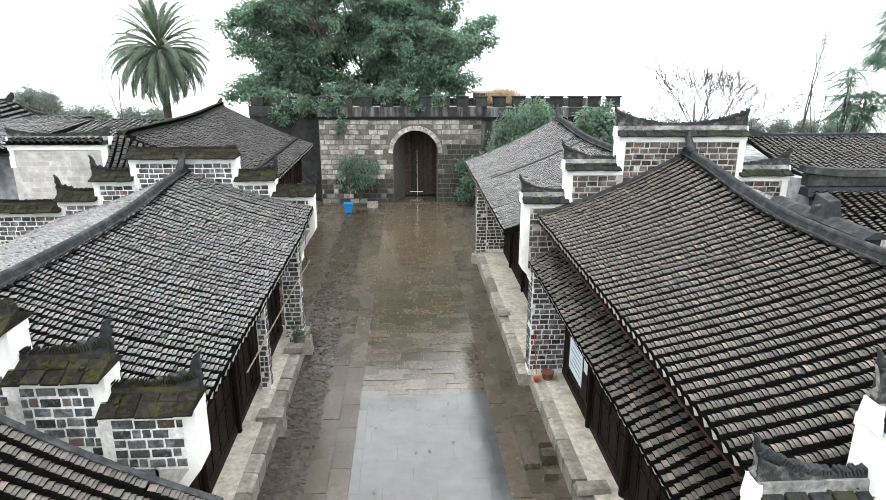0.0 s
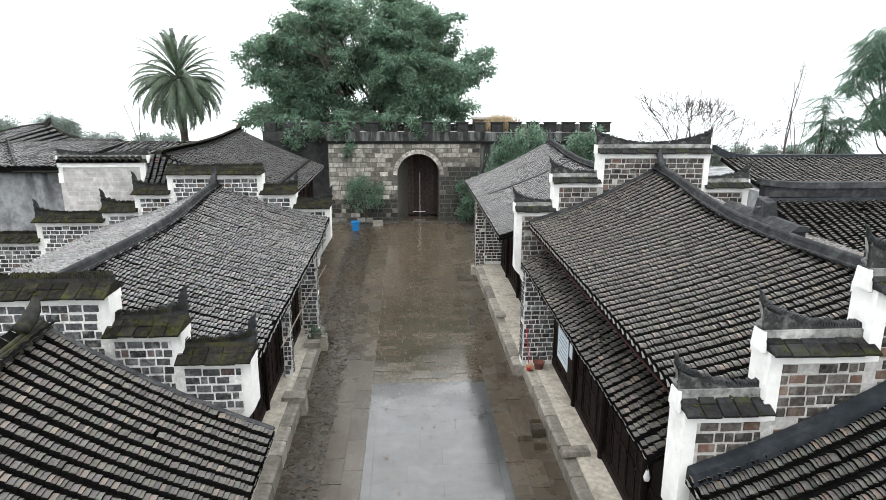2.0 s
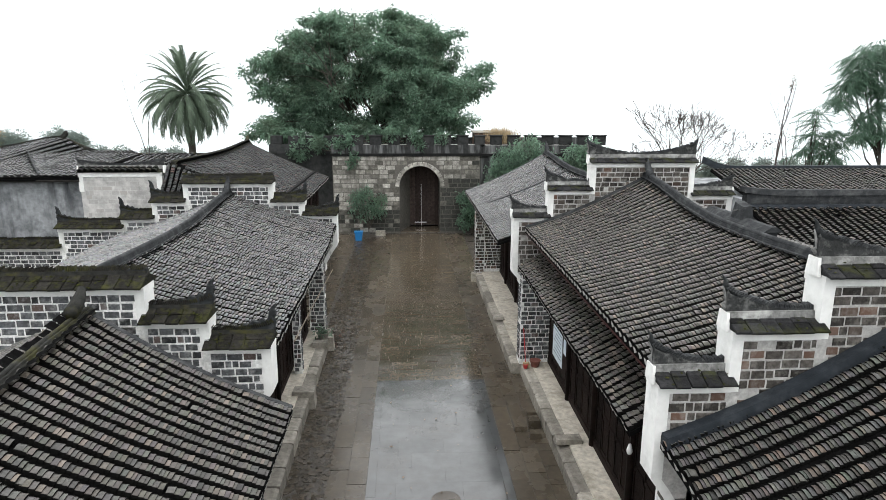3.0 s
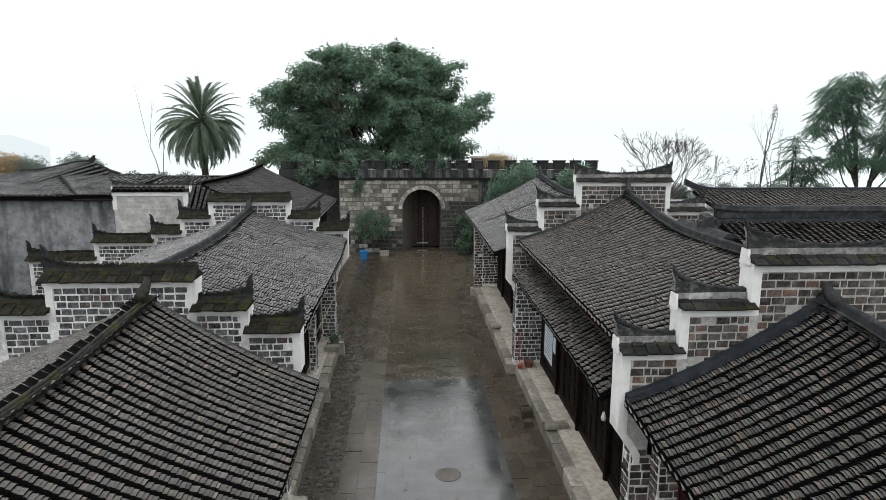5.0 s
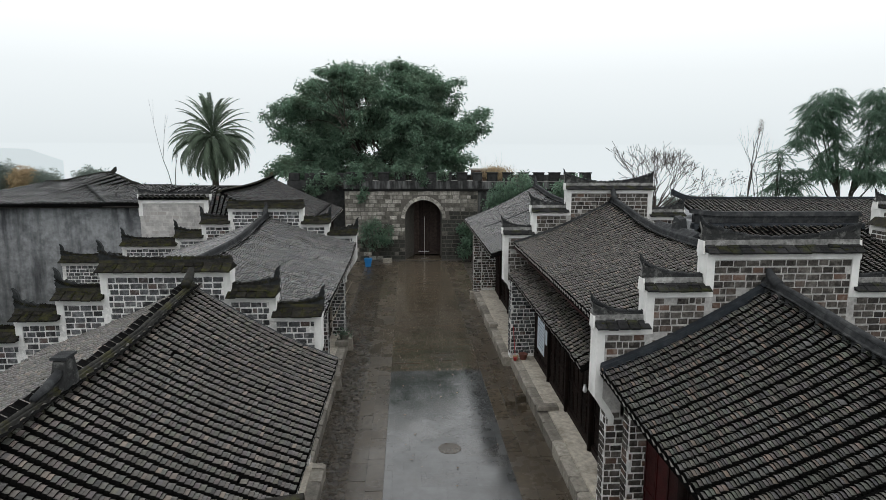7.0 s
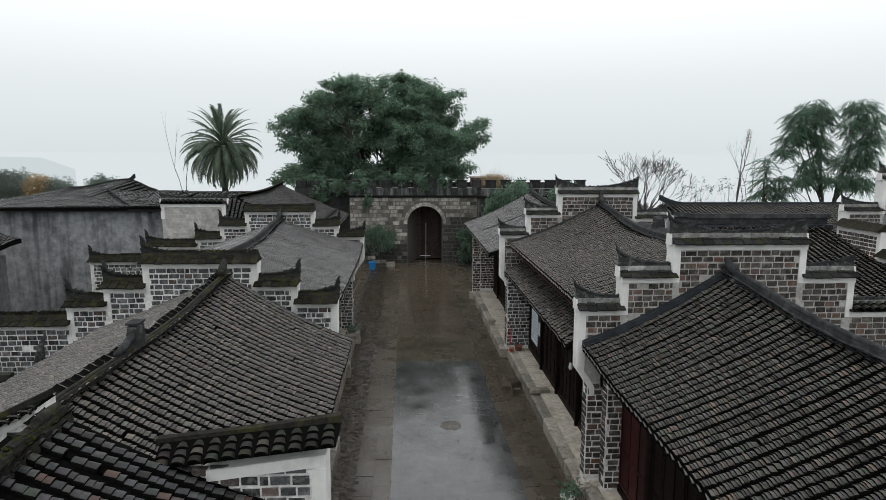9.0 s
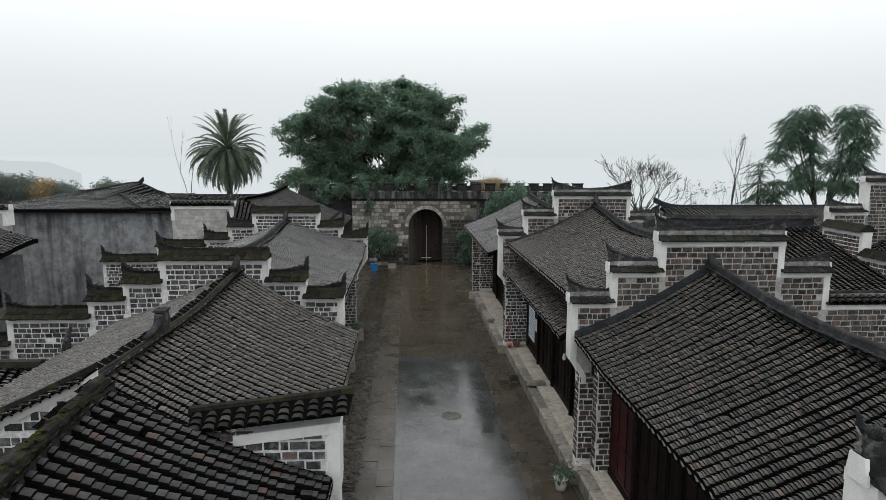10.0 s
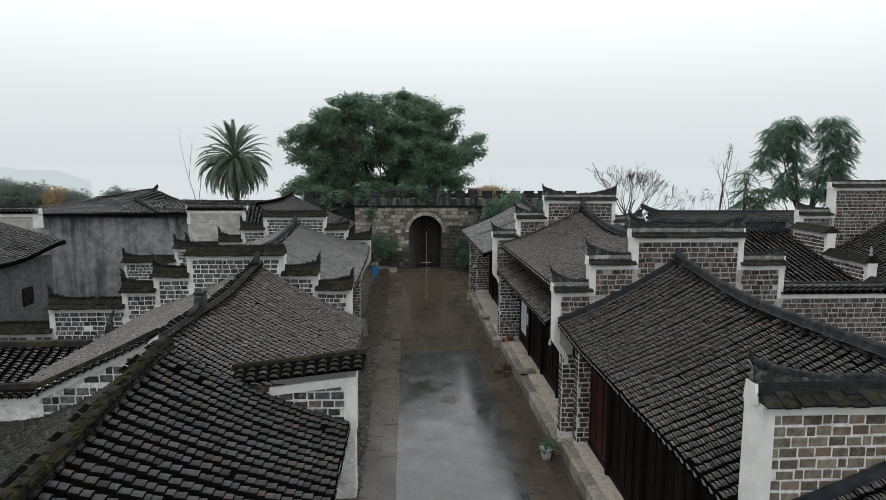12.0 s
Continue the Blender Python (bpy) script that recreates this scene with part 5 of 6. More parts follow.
for i in range(420):
    near_left = rnd.random() < 0.6
    x, y = (rnd.gauss(-2.6, 0.25), rnd.gauss(17.5 if rnd.random() < 0.5 else 24, 2.0)) if near_left else (rnd.uniform(-3, 3), rnd.uniform(5, 34))
    a, s_ = rnd.uniform(0, 6.3), rnd.uniform(0.02, 0.05)
    c, d = math.cos(a) * s_, math.sin(a) * s_
    z = 0.02
    fallen.add([(x - c, y - d, z), (x + d * .5, y - c * .5, z + .012), (x + c, y + d, z), (x - d * .5, y + c * .5, z + .004)], [(0, 1, 2, 3)])
solid("fallen_leaves", fallen, M["leaf_dead"], "scattered dry fallen leaves on the wet street", "leaves", kind="stuff")


# ---- yards and houses behind the rows ----
def along_x(x0, x1, ye, ze, yr, zr, curve=0.05):
    """A slope whose eave runs along x."""
    return lambda u, x: Vector((x, ye + (yr - ye) * u, ze + (zr - ze) * u - curve * math.sin(math.pi * u)))


def straight_ridge(parent, x0, x1, y, z, mat="ridge_moss", rise0=0.0, rise1=0.0, w=0.12, h=0.2):
    n = 24
    pts = []
    for i in range(n + 1):
        x = x0 + (x1 - x0) * i / n
        a, b = max(0, 1 - (x - x0) / 1.4), max(0, 1 - (x1 - x) / 1.4)
        pts.append((x, y, z + rise0 * a ** 2 + rise1 * b ** 2))
    return part("ridge", swept(pts, [(-w, -0.08), (w, -0.08), (w * 0.7, h), (-w * 0.7, h)], "x"), M[mat], parent)


# long grey plastered house to the west, with a hipped roof
west = thing("house", (-16, 23, 0), "long house with stained grey plaster wall and tiled roof", "house", "houses behind the street")
part("wall", Geo().box(-19.0, -11.25, 19.0, 26.8, 0, 5.25), M["plaster"], west, "stained grey plaster wall with dark rain streaks")
part("gutter", Geo().tube([(-19.2, 18.72, 5.3), (-11.2, 18.72, 5.28)], 0.07, 8), M["iron"], west, "dark eave gutter", smooth=True)


def west_top(x):
    """Rise of the west roof's far edge: it climbs to a peak and falls in a short hip."""
    return 0.36 + 0.46 * smoothstep(-19.2, -15.95, x) ** 1.3 if x < -15.9 else 0.82 - 0.6 * smoothstep(-15.9, -14.6, x)


roof_slope(west, lambda u, x: Vector((x, 18.6 + 8.4 * u, 5.34 + west_top(x) * u)), -19.2, -12.6, 8.4, None, mat="tile_sheen", seed=81, tips=False, expose=0.14, shape=TILE_LOW)
roof_slope(west, lambda u, x: Vector((x, 18.62 + 5.4 * u, 5.38 + 0.3 * u)), -15.6, -11.2, 5.4, None, mat="tile_sheen", seed=82, tips=False, expose=0.13, shape=TILE_LOW, name="lower_roof")
part("ridge", swept([(-19.2 + 0.33 * k, 27.0, 5.36 + west_top(-19.2 + 0.33 * k)) for k in range(11)] + [(-15.65, 27.0, 6.42)], [(-0.12, -0.1), (0.12, -0.1), (0.1, 0.12), (-0.1, 0.12)], "x"), M["ridge_moss"], west)
part("hip", swept([(-15.9, 27.0, 6.18), (-15.4, 27.0, 5.98), (-14.9, 27.0, 5.72), (-14.5, 27.0, 5.6)], [(-0.1, -0.1), (0.1, -0.1), (0.08, 0.1), (-0.08, 0.1)], "x"), M["ridge_moss"], west)
part("valley", swept([(-15.7, 23.9, 5.86), (-14.6, 22.1, 5.72), (-12.5, 18.7, 5.46)], [(-0.07, -0.05), (0.07, -0.05), (0.05, 0.05), (-0.05, 0.05)], "x"), M["ridge"], west, "mortar line where the two roofs meet")

# pale wall top beside it
wall_lc = thing("fire_wall", (-9.85, 19.0, 0), "pale worn brick and plaster wall with white edging and tiled coping", "fire wall", "stepped fire walls between the houses")
part("wall_body", Geo().box(-11.2, -8.55, 18.7, 19.06, 0, 5.45), M["plaster_pale"], wall_lc)
part("plaster_band", Geo().box(-11.23, -8.52, 18.66, 19.1, 5.4, 5.55).box(-11.23, -11.08, 18.67, 19.09, 4.9, 5.4).box(-8.68, -8.5, 18.67, 19.09, 4.6, 5.4), M["white"], wall_lc)
blocks("brick", wall_lc, M["plaster_pale"], courses(-11.05, -8.7, 3.0, 5.38, 0.3, 0.15, 0.012, None, 17), "y-", 18.7, 0.004)
coping(wall_lc, -11.2, -8.52, 18.7, 19.06, 5.55, 0.2, 0.24, "roll")

# roof behind that wall, towards the third left house
mid_h = thing("house", (-10, 24, 0), "tiled house behind the pale wall", "house", "houses behind the street")
part("wall", Geo().box(-11.2, -8.7, 19.4, 24.0, 0, 5.1), M["plaster"], mid_h)
roof_slope(mid_h, along_x(-12, -7.4, 19.2, 5.3, 24.0, 5.68), -11.2, -8.6, 4.9, None, mat="tile_sheen", seed=83, tips=False, expose=0.13, shape=TILE_LOW)
straight_ridge(mid_h, -15.7, -8.3, 24.1, 5.66, h=0.1)

# nearer house on the far left with a hip roof and a small barred window
near_w = thing("house", (-18, 10, 0), "plastered house with tiled roof and small barred window", "house", "houses behind the street")
part("wall", Geo().box(-22, -15.4, 4.0, 14.8, 0, 4.0), M["plaster_damp"], near_w, "dark grey damp plaster wall")
roof_slope(near_w, lambda u, y: Vector((-14.9 - 4.6 * u, y, 4.12 + 0.36 * smoothstep(11.5, 15.0, y) * (1 - u) + 1.75 * u)), 3.8, 15.0, 4.9, None, mat="tile_left", seed=85, tips=False, expose=0.09)
win = part("window", Geo().box(-15.42, -15.37, 12.6, 13.3, 2.3, 2.98), M["black"], near_w, "dark barred window")
for k in range(6):
    part("window_bar", Geo().tube([(-15.35, 12.68 + k * 0.11, 2.3), (-15.35, 12.68 + k * 0.11, 2.98)], 0.016, 6), M["iron"], win)
wall_far = thing("fire_wall", (-19, 15.6, 0), "white-edged brick wall top with tiled coping", "fire wall", "stepped fire walls between the houses")
part("wall_body", Geo().box(-22, -16.35, 15.6, 15.95, 0, 5.55), M["plaster_pale"], wall_far)
part("plaster_band", Geo().box(-22.03, -16.3, 15.56, 15.99, 5.48, 5.62).box(-16.48, -16.28, 15.57, 15.98, 5.0, 5.48), M["white"], wall_far)
coping(wall_far, -22, -16.32, 15.6, 15.95, 5.62, 0.1, 0.22, "roll")

# low yard roof between the left row and the west houses
yard = thing("yard_roof", (-9.5, 2.5, 0), "low tiled yard roof behind the house row", "roof", "houses behind the street")
part("wall", Geo().box(-13.4, -9.2, 1.6, 5.4, 0, 2.3), M["plaster"], yard)
roof_slope(yard, along_x(-13.6, -8.3, 0.6, 2.5, 3.0, 3.35), -13.6, -8.3, 2.55, None, mat="tile_left", seed=87, tips=False, expose=0.09)
roof_slope(yard, along_x(-13.6, -8.3, 5.6, 2.5, 3.1, 3.35), -13.6, -8.3, 2.6, None, mat="tile_left", seed=88, tips=False, name="back_roof")
straight_ridge(yard, -13.7, -8.3, 3.05, 3.35)

# houses to the east: a long ridge behind, and a nearer roof under a mortar band
east = thing("house", (17, 22, 0), "long house with dark tiled roof and tarred ridge", "house", "houses behind the street")
part("wall", Geo().box(12.4, 24.0, 19.4, 27.0, 0, 4.3), M["plaster"], east)
roof_slope(east, along_x(12.6, 24.4, 18.8, 4.15, 23.5, 5.05), 12.7, 24.4, 4.8, None, mat="tile", seed=91, tips=False, expose=0.13, shape=TILE_LOW)
straight_ridge(east, 12.4, 24.4, 23.6, 5.02, "verge", 0.4, 0.0, 0.14, 0.2)
east2 = thing("house", (12, 10.5, 0), "house with brown-grey tiled roof below a grey mortar band", "house", "houses behind the street")
part("wall", Geo().box(9.4, 14.7, 7.2, 14.0, 0, 3.4), M["plaster"], east2)
part("gable", Geo().box(9.3, 15.0, 13.95, 14.35, 0, 5.12), M["plaster"], east2)
part("band", swept([(9.2, 14.1, 5.14), (12, 14.1, 5.12), (15.0, 14.1, 5.12)], [(-0.13, 0.0), (0.13, 0.0), (0.13, 0.27), (-0.13, 0.27)], "x"), M["ridge"], east2, "grey mortar band with pale weathered patches")
straight_ridge(east2, 9.1, 15.1, 14.1, 5.44, "ridge", 0.1, 0.0, 0.17, 0.07)
straight_ridge(east2, 9.1, 15.1, 13.92, 5.02, "verge", 0.0, 0.0, 0.2, 0.1)
roof_slope(east2, along_x(9.2, 14.9, 6.6, 3.0, 13.9, 5.02), 9.2, 14.8, 7.5, None, mat="tile_fleck", seed=92, tips=False, expose=0.09)
orn = thing("roof_ornament", (6.8, 9.8, 4.6), "low dark plastered wall stub with tile cap behind the ridge", "ornament")
part("base", Geo().box(6.72, 6.93, 8.6, 11.1, 4.5, 5.45), M["ridge"], orn)
part("cap", Geo().prism([(6.62, 5.45), (7.03, 5.45), (6.88, 5.55), (6.77, 5.55)], "y", 8.55, 11.15), M["ridge"], orn)
part("block", Geo().add([(6.68, 9.5, 5.3), (6.97, 9.5, 5.3), (6.97, 10.05, 5.3), (6.68, 10.05, 5.3), (6.73, 9.6, 5.78), (6.92, 9.6, 5.8), (6.92, 9.95, 5.86), (6.73, 9.95, 5.84)], [(3, 2, 1, 0), (4, 5, 6, 7), (0, 1, 5, 4), (1, 2, 6, 5), (2, 3, 7, 6), (3, 0, 4, 7)]), M["ridge"], orn)
for way in (1, -1):
    part("scroll", scroll(6.82, 9.78, 5.68, 0.24, way), M["ornament"], orn, smooth=True)

# yard walls and a taller house further east
fire_wall("fire_wall", 13.0, [(15.0, 16.3, 5.72), (16.3, 20.5, 6.85)], 3.0, "right", "brick_brown", "tall brown brick fire wall with white edging and upturned coping",
                    tips={0: (0.35, 0), 1: (0.35, 0)}, face_low=4.8, seed=8)
side = thing("yard_wall", (14.9, 10.5, 0), "stepped white-edged yard wall with small plaster finials", "wall")
for k, (ya, yb, zt) in enumerate(((10.9, 13.0, 5.2), (8.7, 10.9, 4.4), (6.6, 8.7, 3.7))):
    part("wall_body", Geo().box(14.75, 15.05, ya, yb, 0, zt - 0.12), M["mortar"], side)
    part("plaster_band", Geo().box(14.72, 15.08, ya - 0.03, yb, zt - 0.14, zt).box(14.73, 15.07, ya - 0.02, ya + 0.12, zt - 0.9, zt - 0.14), M["white"], side)
    blocks("brick", side, M["brick_brown"], courses(ya + 0.15, yb, zt - 1.1, zt - 0.16, seed=61 + k), "x-", 14.75)
    part("coping", Geo().prism([(14.55, zt), (15.25, zt), (14.96, zt + 0.25), (14.84, zt + 0.25)], "y", ya - 0.05, yb), M["coping"], side)
    part("finial", Geo().lathe(14.9, ya + 0.1, [(0.0, zt + 0.2), (0.08, zt + 0.2), (0.06, zt + 0.27), (0.025, zt + 0.33), (0.06, zt + 0.4), (0.045, zt + 0.46), (0.015, zt + 0.55), (0.0, zt + 0.57)], 10), M["plaster"], side,
         "grey-white plaster finial", smooth=True)
far_e = thing("house", (18.5, 8.5, 0), "house with dark tiled roof in front of the tall fire wall", "house", "houses behind the street")
part("wall", Geo().box(15.1, 21, 5.4, 13.0, 0, 3.4), M["plaster"], far_e)
roof_slope(far_e, lambda u, y: Vector((15.1 + 3.6 * u, y, 3.5 + 2.0 * u)), 5.2, 12.98, 4.1, None, mat="tile", seed=94, tips=False, expose=0.09)
low_e = thing("yard_roof", (11.5, 1.5, 0), "low dark tiled roof behind the house row", "roof", "houses behind the street")
part("wall", Geo().box(10.1, 15, -4, 4.4, 0, 2.4), M["plaster"], low_e)
roof_slope(low_e, along_x(10, 15, -4.4, 2.5, 0.2, 3.4), 9.9, 15, 4.7, None, mat="tile", seed=95, tips=False, expose=0.09)
part("wall_side", Geo().box(-13.5, -13.2, -14, 7.4, 0, 2.3), M["plaster"], yard)


# ---- trees ----
def leaf_cluster(n, r, size, seed, droop=0.25, narrow=0.42):
    """Many small folded leaves round a twig end: a template for many()."""
    rnd, v, f = random.Random(seed), [], []
    for _ in range(n):
        d = Vector((rnd.gauss(0, 1), rnd.gauss(0, 1), rnd.gauss(0, 0.8))).normalized()
        o = d * r * rnd.random() ** 0.5
        t = (d + Vector((rnd.gauss(0, .5), rnd.gauss(0, .5), rnd.gauss(-droop, .4)))).normalized()
        s = t.cross(Vector((rnd.gauss(0, .4), rnd.gauss(0, .4), 1))).normalized()
        up = s.cross(t)
        ln, w = size * rnd.uniform(0.7, 1.25), size * narrow * rnd.uniform(0.8, 1.2)
        k = len(v)
        v += [o, o + t * ln * .5 + s * w * .5 + up * w * .15, o + t * ln - up * ln * .12, o + t * ln * .5 - s * w * .5 + up * w * .15]
        f += [(k, k + 1, k + 2), (k, k + 2, k + 3)]
    return [tuple(p) for p in v], f


def limb(g, rnd, p, d, length, r, depth, ends, spread=0.6, up=0.15, segs=4, n=6, shrink=0.68, kids=(2, 3), thin=0.0):
    """A tapered, crooked branch that forks; twig ends are collected in ends."""
    pts, rad = [p.copy()], [r]
    q = p.copy()
    for i in range(segs):
        d = (d + Vector((rnd.gauss(0, .13), rnd.gauss(0, .13), rnd.gauss(up * .4, .1)))).normalized()
        q = q + d * length / segs
        pts.append(q.copy())
        rad.append(r * (1 - (1 - shrink) * (i + 1) / segs))
    g.tube(pts, [max(k, thin) for k in rad], n, cap=False)
    if depth == 0:
        ends.append((q, d))
        return
    if depth <= 2:
        ends.append((pts[-2], d))
    for _ in range(rnd.randint(*kids)):
        nd = (d + Vector((rnd.gauss(0, spread), rnd.gauss(0, spread), rnd.gauss(up, spread * .6)))).normalized()
        limb(g, rnd, q, nd, length * rnd.uniform(.62, .88), rad[-1] * rnd.uniform(.6, .8), depth - 1, ends, spread, up, max(2, segs - 1), max(3, n - 1), shrink, kids, thin)


def spray(template, places, rnd, lo=0.8, hi=1.3):
    out = []
    for p in places:
        s = rnd.uniform(lo, hi)
        out.append(Matrix.Translation(p) @ Euler((rnd.uniform(-.5, .5), rnd.uniform(-.5, .5), rnd.uniform(0, 6.3))).to_matrix().to_4x4() @ Matrix.Diagonal((s, s, s, 1)))
    return many(template, out)


# the broad tree on the city wall
rnd = random.Random(12)
big = thing("tree", (-2.6, 40.8, 0), "broad dark green spreading tree growing behind the city wall", "tree")
wood, ends = Geo(), []
wood.tube([(-2.6, 40.8, 0), (-2.5, 40.8, 2.5), (-2.7, 40.7, 5.0)], [0.75, 0.6, 0.42], 12, cap=False)
for k in range(11):
    a = 2 * math.pi * k / 11 + rnd.uniform(-.2, .2)
    limb(wood, rnd, Vector((-2.7, 40.7, 4.6 + rnd.uniform(-.6, .5))), Vector((math.cos(a) * 1.25, math.sin(a) * 0.75, rnd.uniform(.3, 1.3))).normalized(), rnd.uniform(2.6, 3.4), 0.15, 3, ends, 0.5, 0.12)
places, sprigs, stalks = [], [], Geo()


def leafy_lump(x, y, z, r, h_, k=1.0):
    """One clump of leaf sprays, flat below and domed above, on a twig from the middle of the tree."""
    for _ in range(int(24 * k * r * (r + h_)) + 4):
        d = Vector((rnd.gauss(0, 1), rnd.gauss(0, 1), rnd.gauss(0, 1))).normalized() * rnd.uniform(0.4, 1.1)
        places.append(Vector((x + d.x * r, y + d.y * r, z + d.z * h_)))
    for _ in range(3):
        a = rnd.uniform(0, 6.28)
        sprigs.append(Vector((x + math.cos(a) * r * 1.15, y + math.sin(a) * r * 1.15, z + h_ * rnd.uniform(0.0, 1.0))))
    if rnd.random() > 0.25:
        return
    heart = Vector((-2.8 + 0.25 * (x + 2.8), 40.8 + 0.25 * (y - 40.8), 5.8 + 0.3 * max(0.0, z - 6)))
    bend = heart.lerp(Vector((x, y, z)), 0.55) + Vector((rnd.uniform(-0.9, 0.9), rnd.uniform(-0.5, 0.5), rnd.uniform(-0.9, 0.3)))
    stalks.tube([heart, bend, (x, y, z)], [0.03, 0.02, 0.008], 4, cap=False)


for i in range(530):
    a, b = rnd.uniform(0, 2 * math.pi), rnd.uniform(-0.85, 1.0)
    reach = rnd.uniform(0.66, 1.0) if rnd.random() < 0.88 else rnd.uniform(0.4, 0.7)
    x, y, z = -2.8 + 7.3 * reach * math.cos(a) * math.sqrt(1 - b * b * 0.94), 40.8 + 3.6 * reach * math.sin(a) * math.sqrt(1 - b * b), 8.9 + (4.9 if b > 0 else 3.4) * reach * b
    z -= 0.03 * max(0, x + 0.5) ** 2
    if x > 1.5:
        z += 0.35 * (x - 1.5) if z < 8.2 else 0.0
    gap = any(math.hypot((x - gx) / gw, (z - gz) / gh) < 1 for gx, gz, gw, gh in ((-5.7, 6.7, 1.5, 1.0), (-3.6, 7.1, 1.5, 0.8), (-2.2, 8.3, 1.0, 0.5), (-4.6, 9.3, 0.7, 0.5), (0.4, 7.4, 1.1, 0.7), (4.2, 6.2, 1.6, 0.9), (-9.6, 7.4, 0.9, 0.8)))
    if z > 5.6 and not (gap and rnd.random() < 0.75):
        r = rnd.uniform(0.34, 0.68)
        leafy_lump(x, y, z, r, r * rnd.uniform(0.5, 0.8))
for x, y, z, r in ((-10.0, 41, 6.0, 0.8), (-9.2, 41, 6.4, 0.9), (-10.7, 41.2, 5.6, 0.55), (-8.4, 40.6, 6.3, 0.9), (-10.4, 40.6, 9.7, 0.55), (-9.8, 40.8, 10.4, 0.6), (-9.9, 40.7, 9.0, 0.6), (4.6, 40.6, 9.7, 0.7), (5.1, 40.8, 10.1, 0.5), (4.9, 40.6, 8.9, 0.6),
                   (3.9, 40.6, 8.2, 0.7), (2.4, 40.6, 12.0, 0.45), (3.1, 40.6, 12.2, 0.4), (-0.5, 37.4, 6.1, 0.9), (-2.2, 37.2, 6.0, 0.9), (-4.0, 37.4, 6.2, 0.7), (1.4, 37.8, 6.2, 0.8), (-7.6, 37.6, 5.8, 0.9), (-8.8, 38, 5.9, 0.8), (-6.9, 37.3, 5.5, 0.7)):
    leafy_lump(x, y, z, r, r * 0.6, 1.2)
for k in range(60):
    x = rnd.uniform(-9.2, 3.6)
    leafy_lump(x, rnd.uniform(37.6, 40.4), rnd.uniform(5.6, 7.6 - 0.12 * abs(x + 2.8)), rnd.uniform(0.3, 0.6), 0.35, 0.8)
for k in range(28):
    x = rnd.uniform(-1.6, 3.8)
    leafy_lump(x, rnd.uniform(36.9, 37.8), rnd.uniform(6.4, 10.0), rnd.uniform(0.35, 0.6), 0.4, 0.8)
part("crown", spray(leaf_cluster(15, 0.3, 0.23, 5, narrow=0.46), places, rnd, 0.7, 1.3), M["leaf"], big, kind="stuff")
part("brushwood", stalks, M["bark"], big, kind="stuff")
part("crown_fringe", spray(leaf_cluster(11, 0.17, 0.26, 6, narrow=0.4), sprigs, rnd, 0.8, 1.2), M["leaf"], big, kind="stuff")
part("trunk", wood, M["bark"], big, smooth=True)

# date palm
palm = thing("palm_tree", (-14.8, 41.2, 0), "date palm with arching feather fronds and drooping skirt", "palm tree")
part("trunk", Geo().tube([(-14.8, 41.2, 0), (-14.75, 41.2, 4), (-14.8, 41.2, 6.6), (-14.8, 41.2, 8.2)], [0.36, 0.24, 0.24, 0.34], 12), M["bark"], palm, smooth=True)


def frond(length, droop, seed, leaflet=0.64, hang=0.22):
    """A feather leaf along +x that arches over; its leaflets stand out in two rows and hang towards the tip."""
    rnd, g, pts = random.Random(seed), Geo(), []
    n = 26
    p, a = Vector((0, 0, 0)), 0.0
    for i in range(n + 1):
        pts.append(p.copy())
        a -= droop / n * (0.3 + 1.4 * i / n)
        p = p + Vector((math.cos(a), 0, math.sin(a))) * length / n
    g.tube(pts, [0.04 * (1 - 0.8 * i / n) for i in range(n + 1)], 4, cap=False)
    for i in range(4, n):
        for sub in (0.0, 0.5):
            t = (pts[i + 1] - pts[i]).normalized()
            q = pts[i].lerp(pts[i + 1], sub)
            u = (i + sub) / n
            s_ = min(1.0, 3.0 * (u - 0.1)) * (1.0 - 0.45 * max(0, u - 0.6) / 0.4)
            for side_ in (1, -1):
                d = (t * 1.0 + Vector((0, side_ * 0.62, 0)) + Vector((0, 0, -hang))).normalized()
                ln, w = leaflet * s_ * rnd.uniform(0.8, 1.15), 0.029
                m_ = q + d * ln * 0.6
                e = q + d * ln + Vector((0, 0, -0.12 * ln))
                g.add([q - t * w, q + t * w, m_ + t * w, e, m_ - t * w], [(0, 1, 2, 4), (4, 2, 3)])
    return g


rnd = random.Random(21)
FRONDS = [frond(3.3, 0.9, 1, 0.5, 0.15).mesh("frond_upper", M["palm"]), frond(3.35, 1.35, 2, 0.5, 0.3).mesh("frond_middle", M["palm"]), frond(3.8, 1.65, 3, 0.8, 0.7).mesh("frond_lower", M["palm"]),
          frond(3.4, 1.0, 4, 0.45, 0.35).mesh("frond_hanging", M["palm"])]
for kind_, (count, lo, hi, size) in enumerate(((20, 50, 88, 0.97), (22, 14, 50, 1.0), (44, -22, 22, 0.95), (26, -60, -25, 0.95))):
    for k in range(count):
        el = lo + (hi - lo) * ((k * 0.618) % 1.0)
        az = k * 360 / count + rnd.uniform(-7, 7) + kind_ * 11
        piece("frond", FRONDS[kind_], Matrix.Translation((-14.8, 41.2, 8.4 - 0.12 * kind_)) @ Matrix.Rotation(radians(az), 4, "Z") @ Matrix.Rotation(radians(-el), 4, "Y") @ Matrix.Rotation(radians(rnd.uniform(-12, 12)), 4, "X")
              @ Matrix.Scale(size * rnd.uniform(0.92, 1.05), 4), palm)


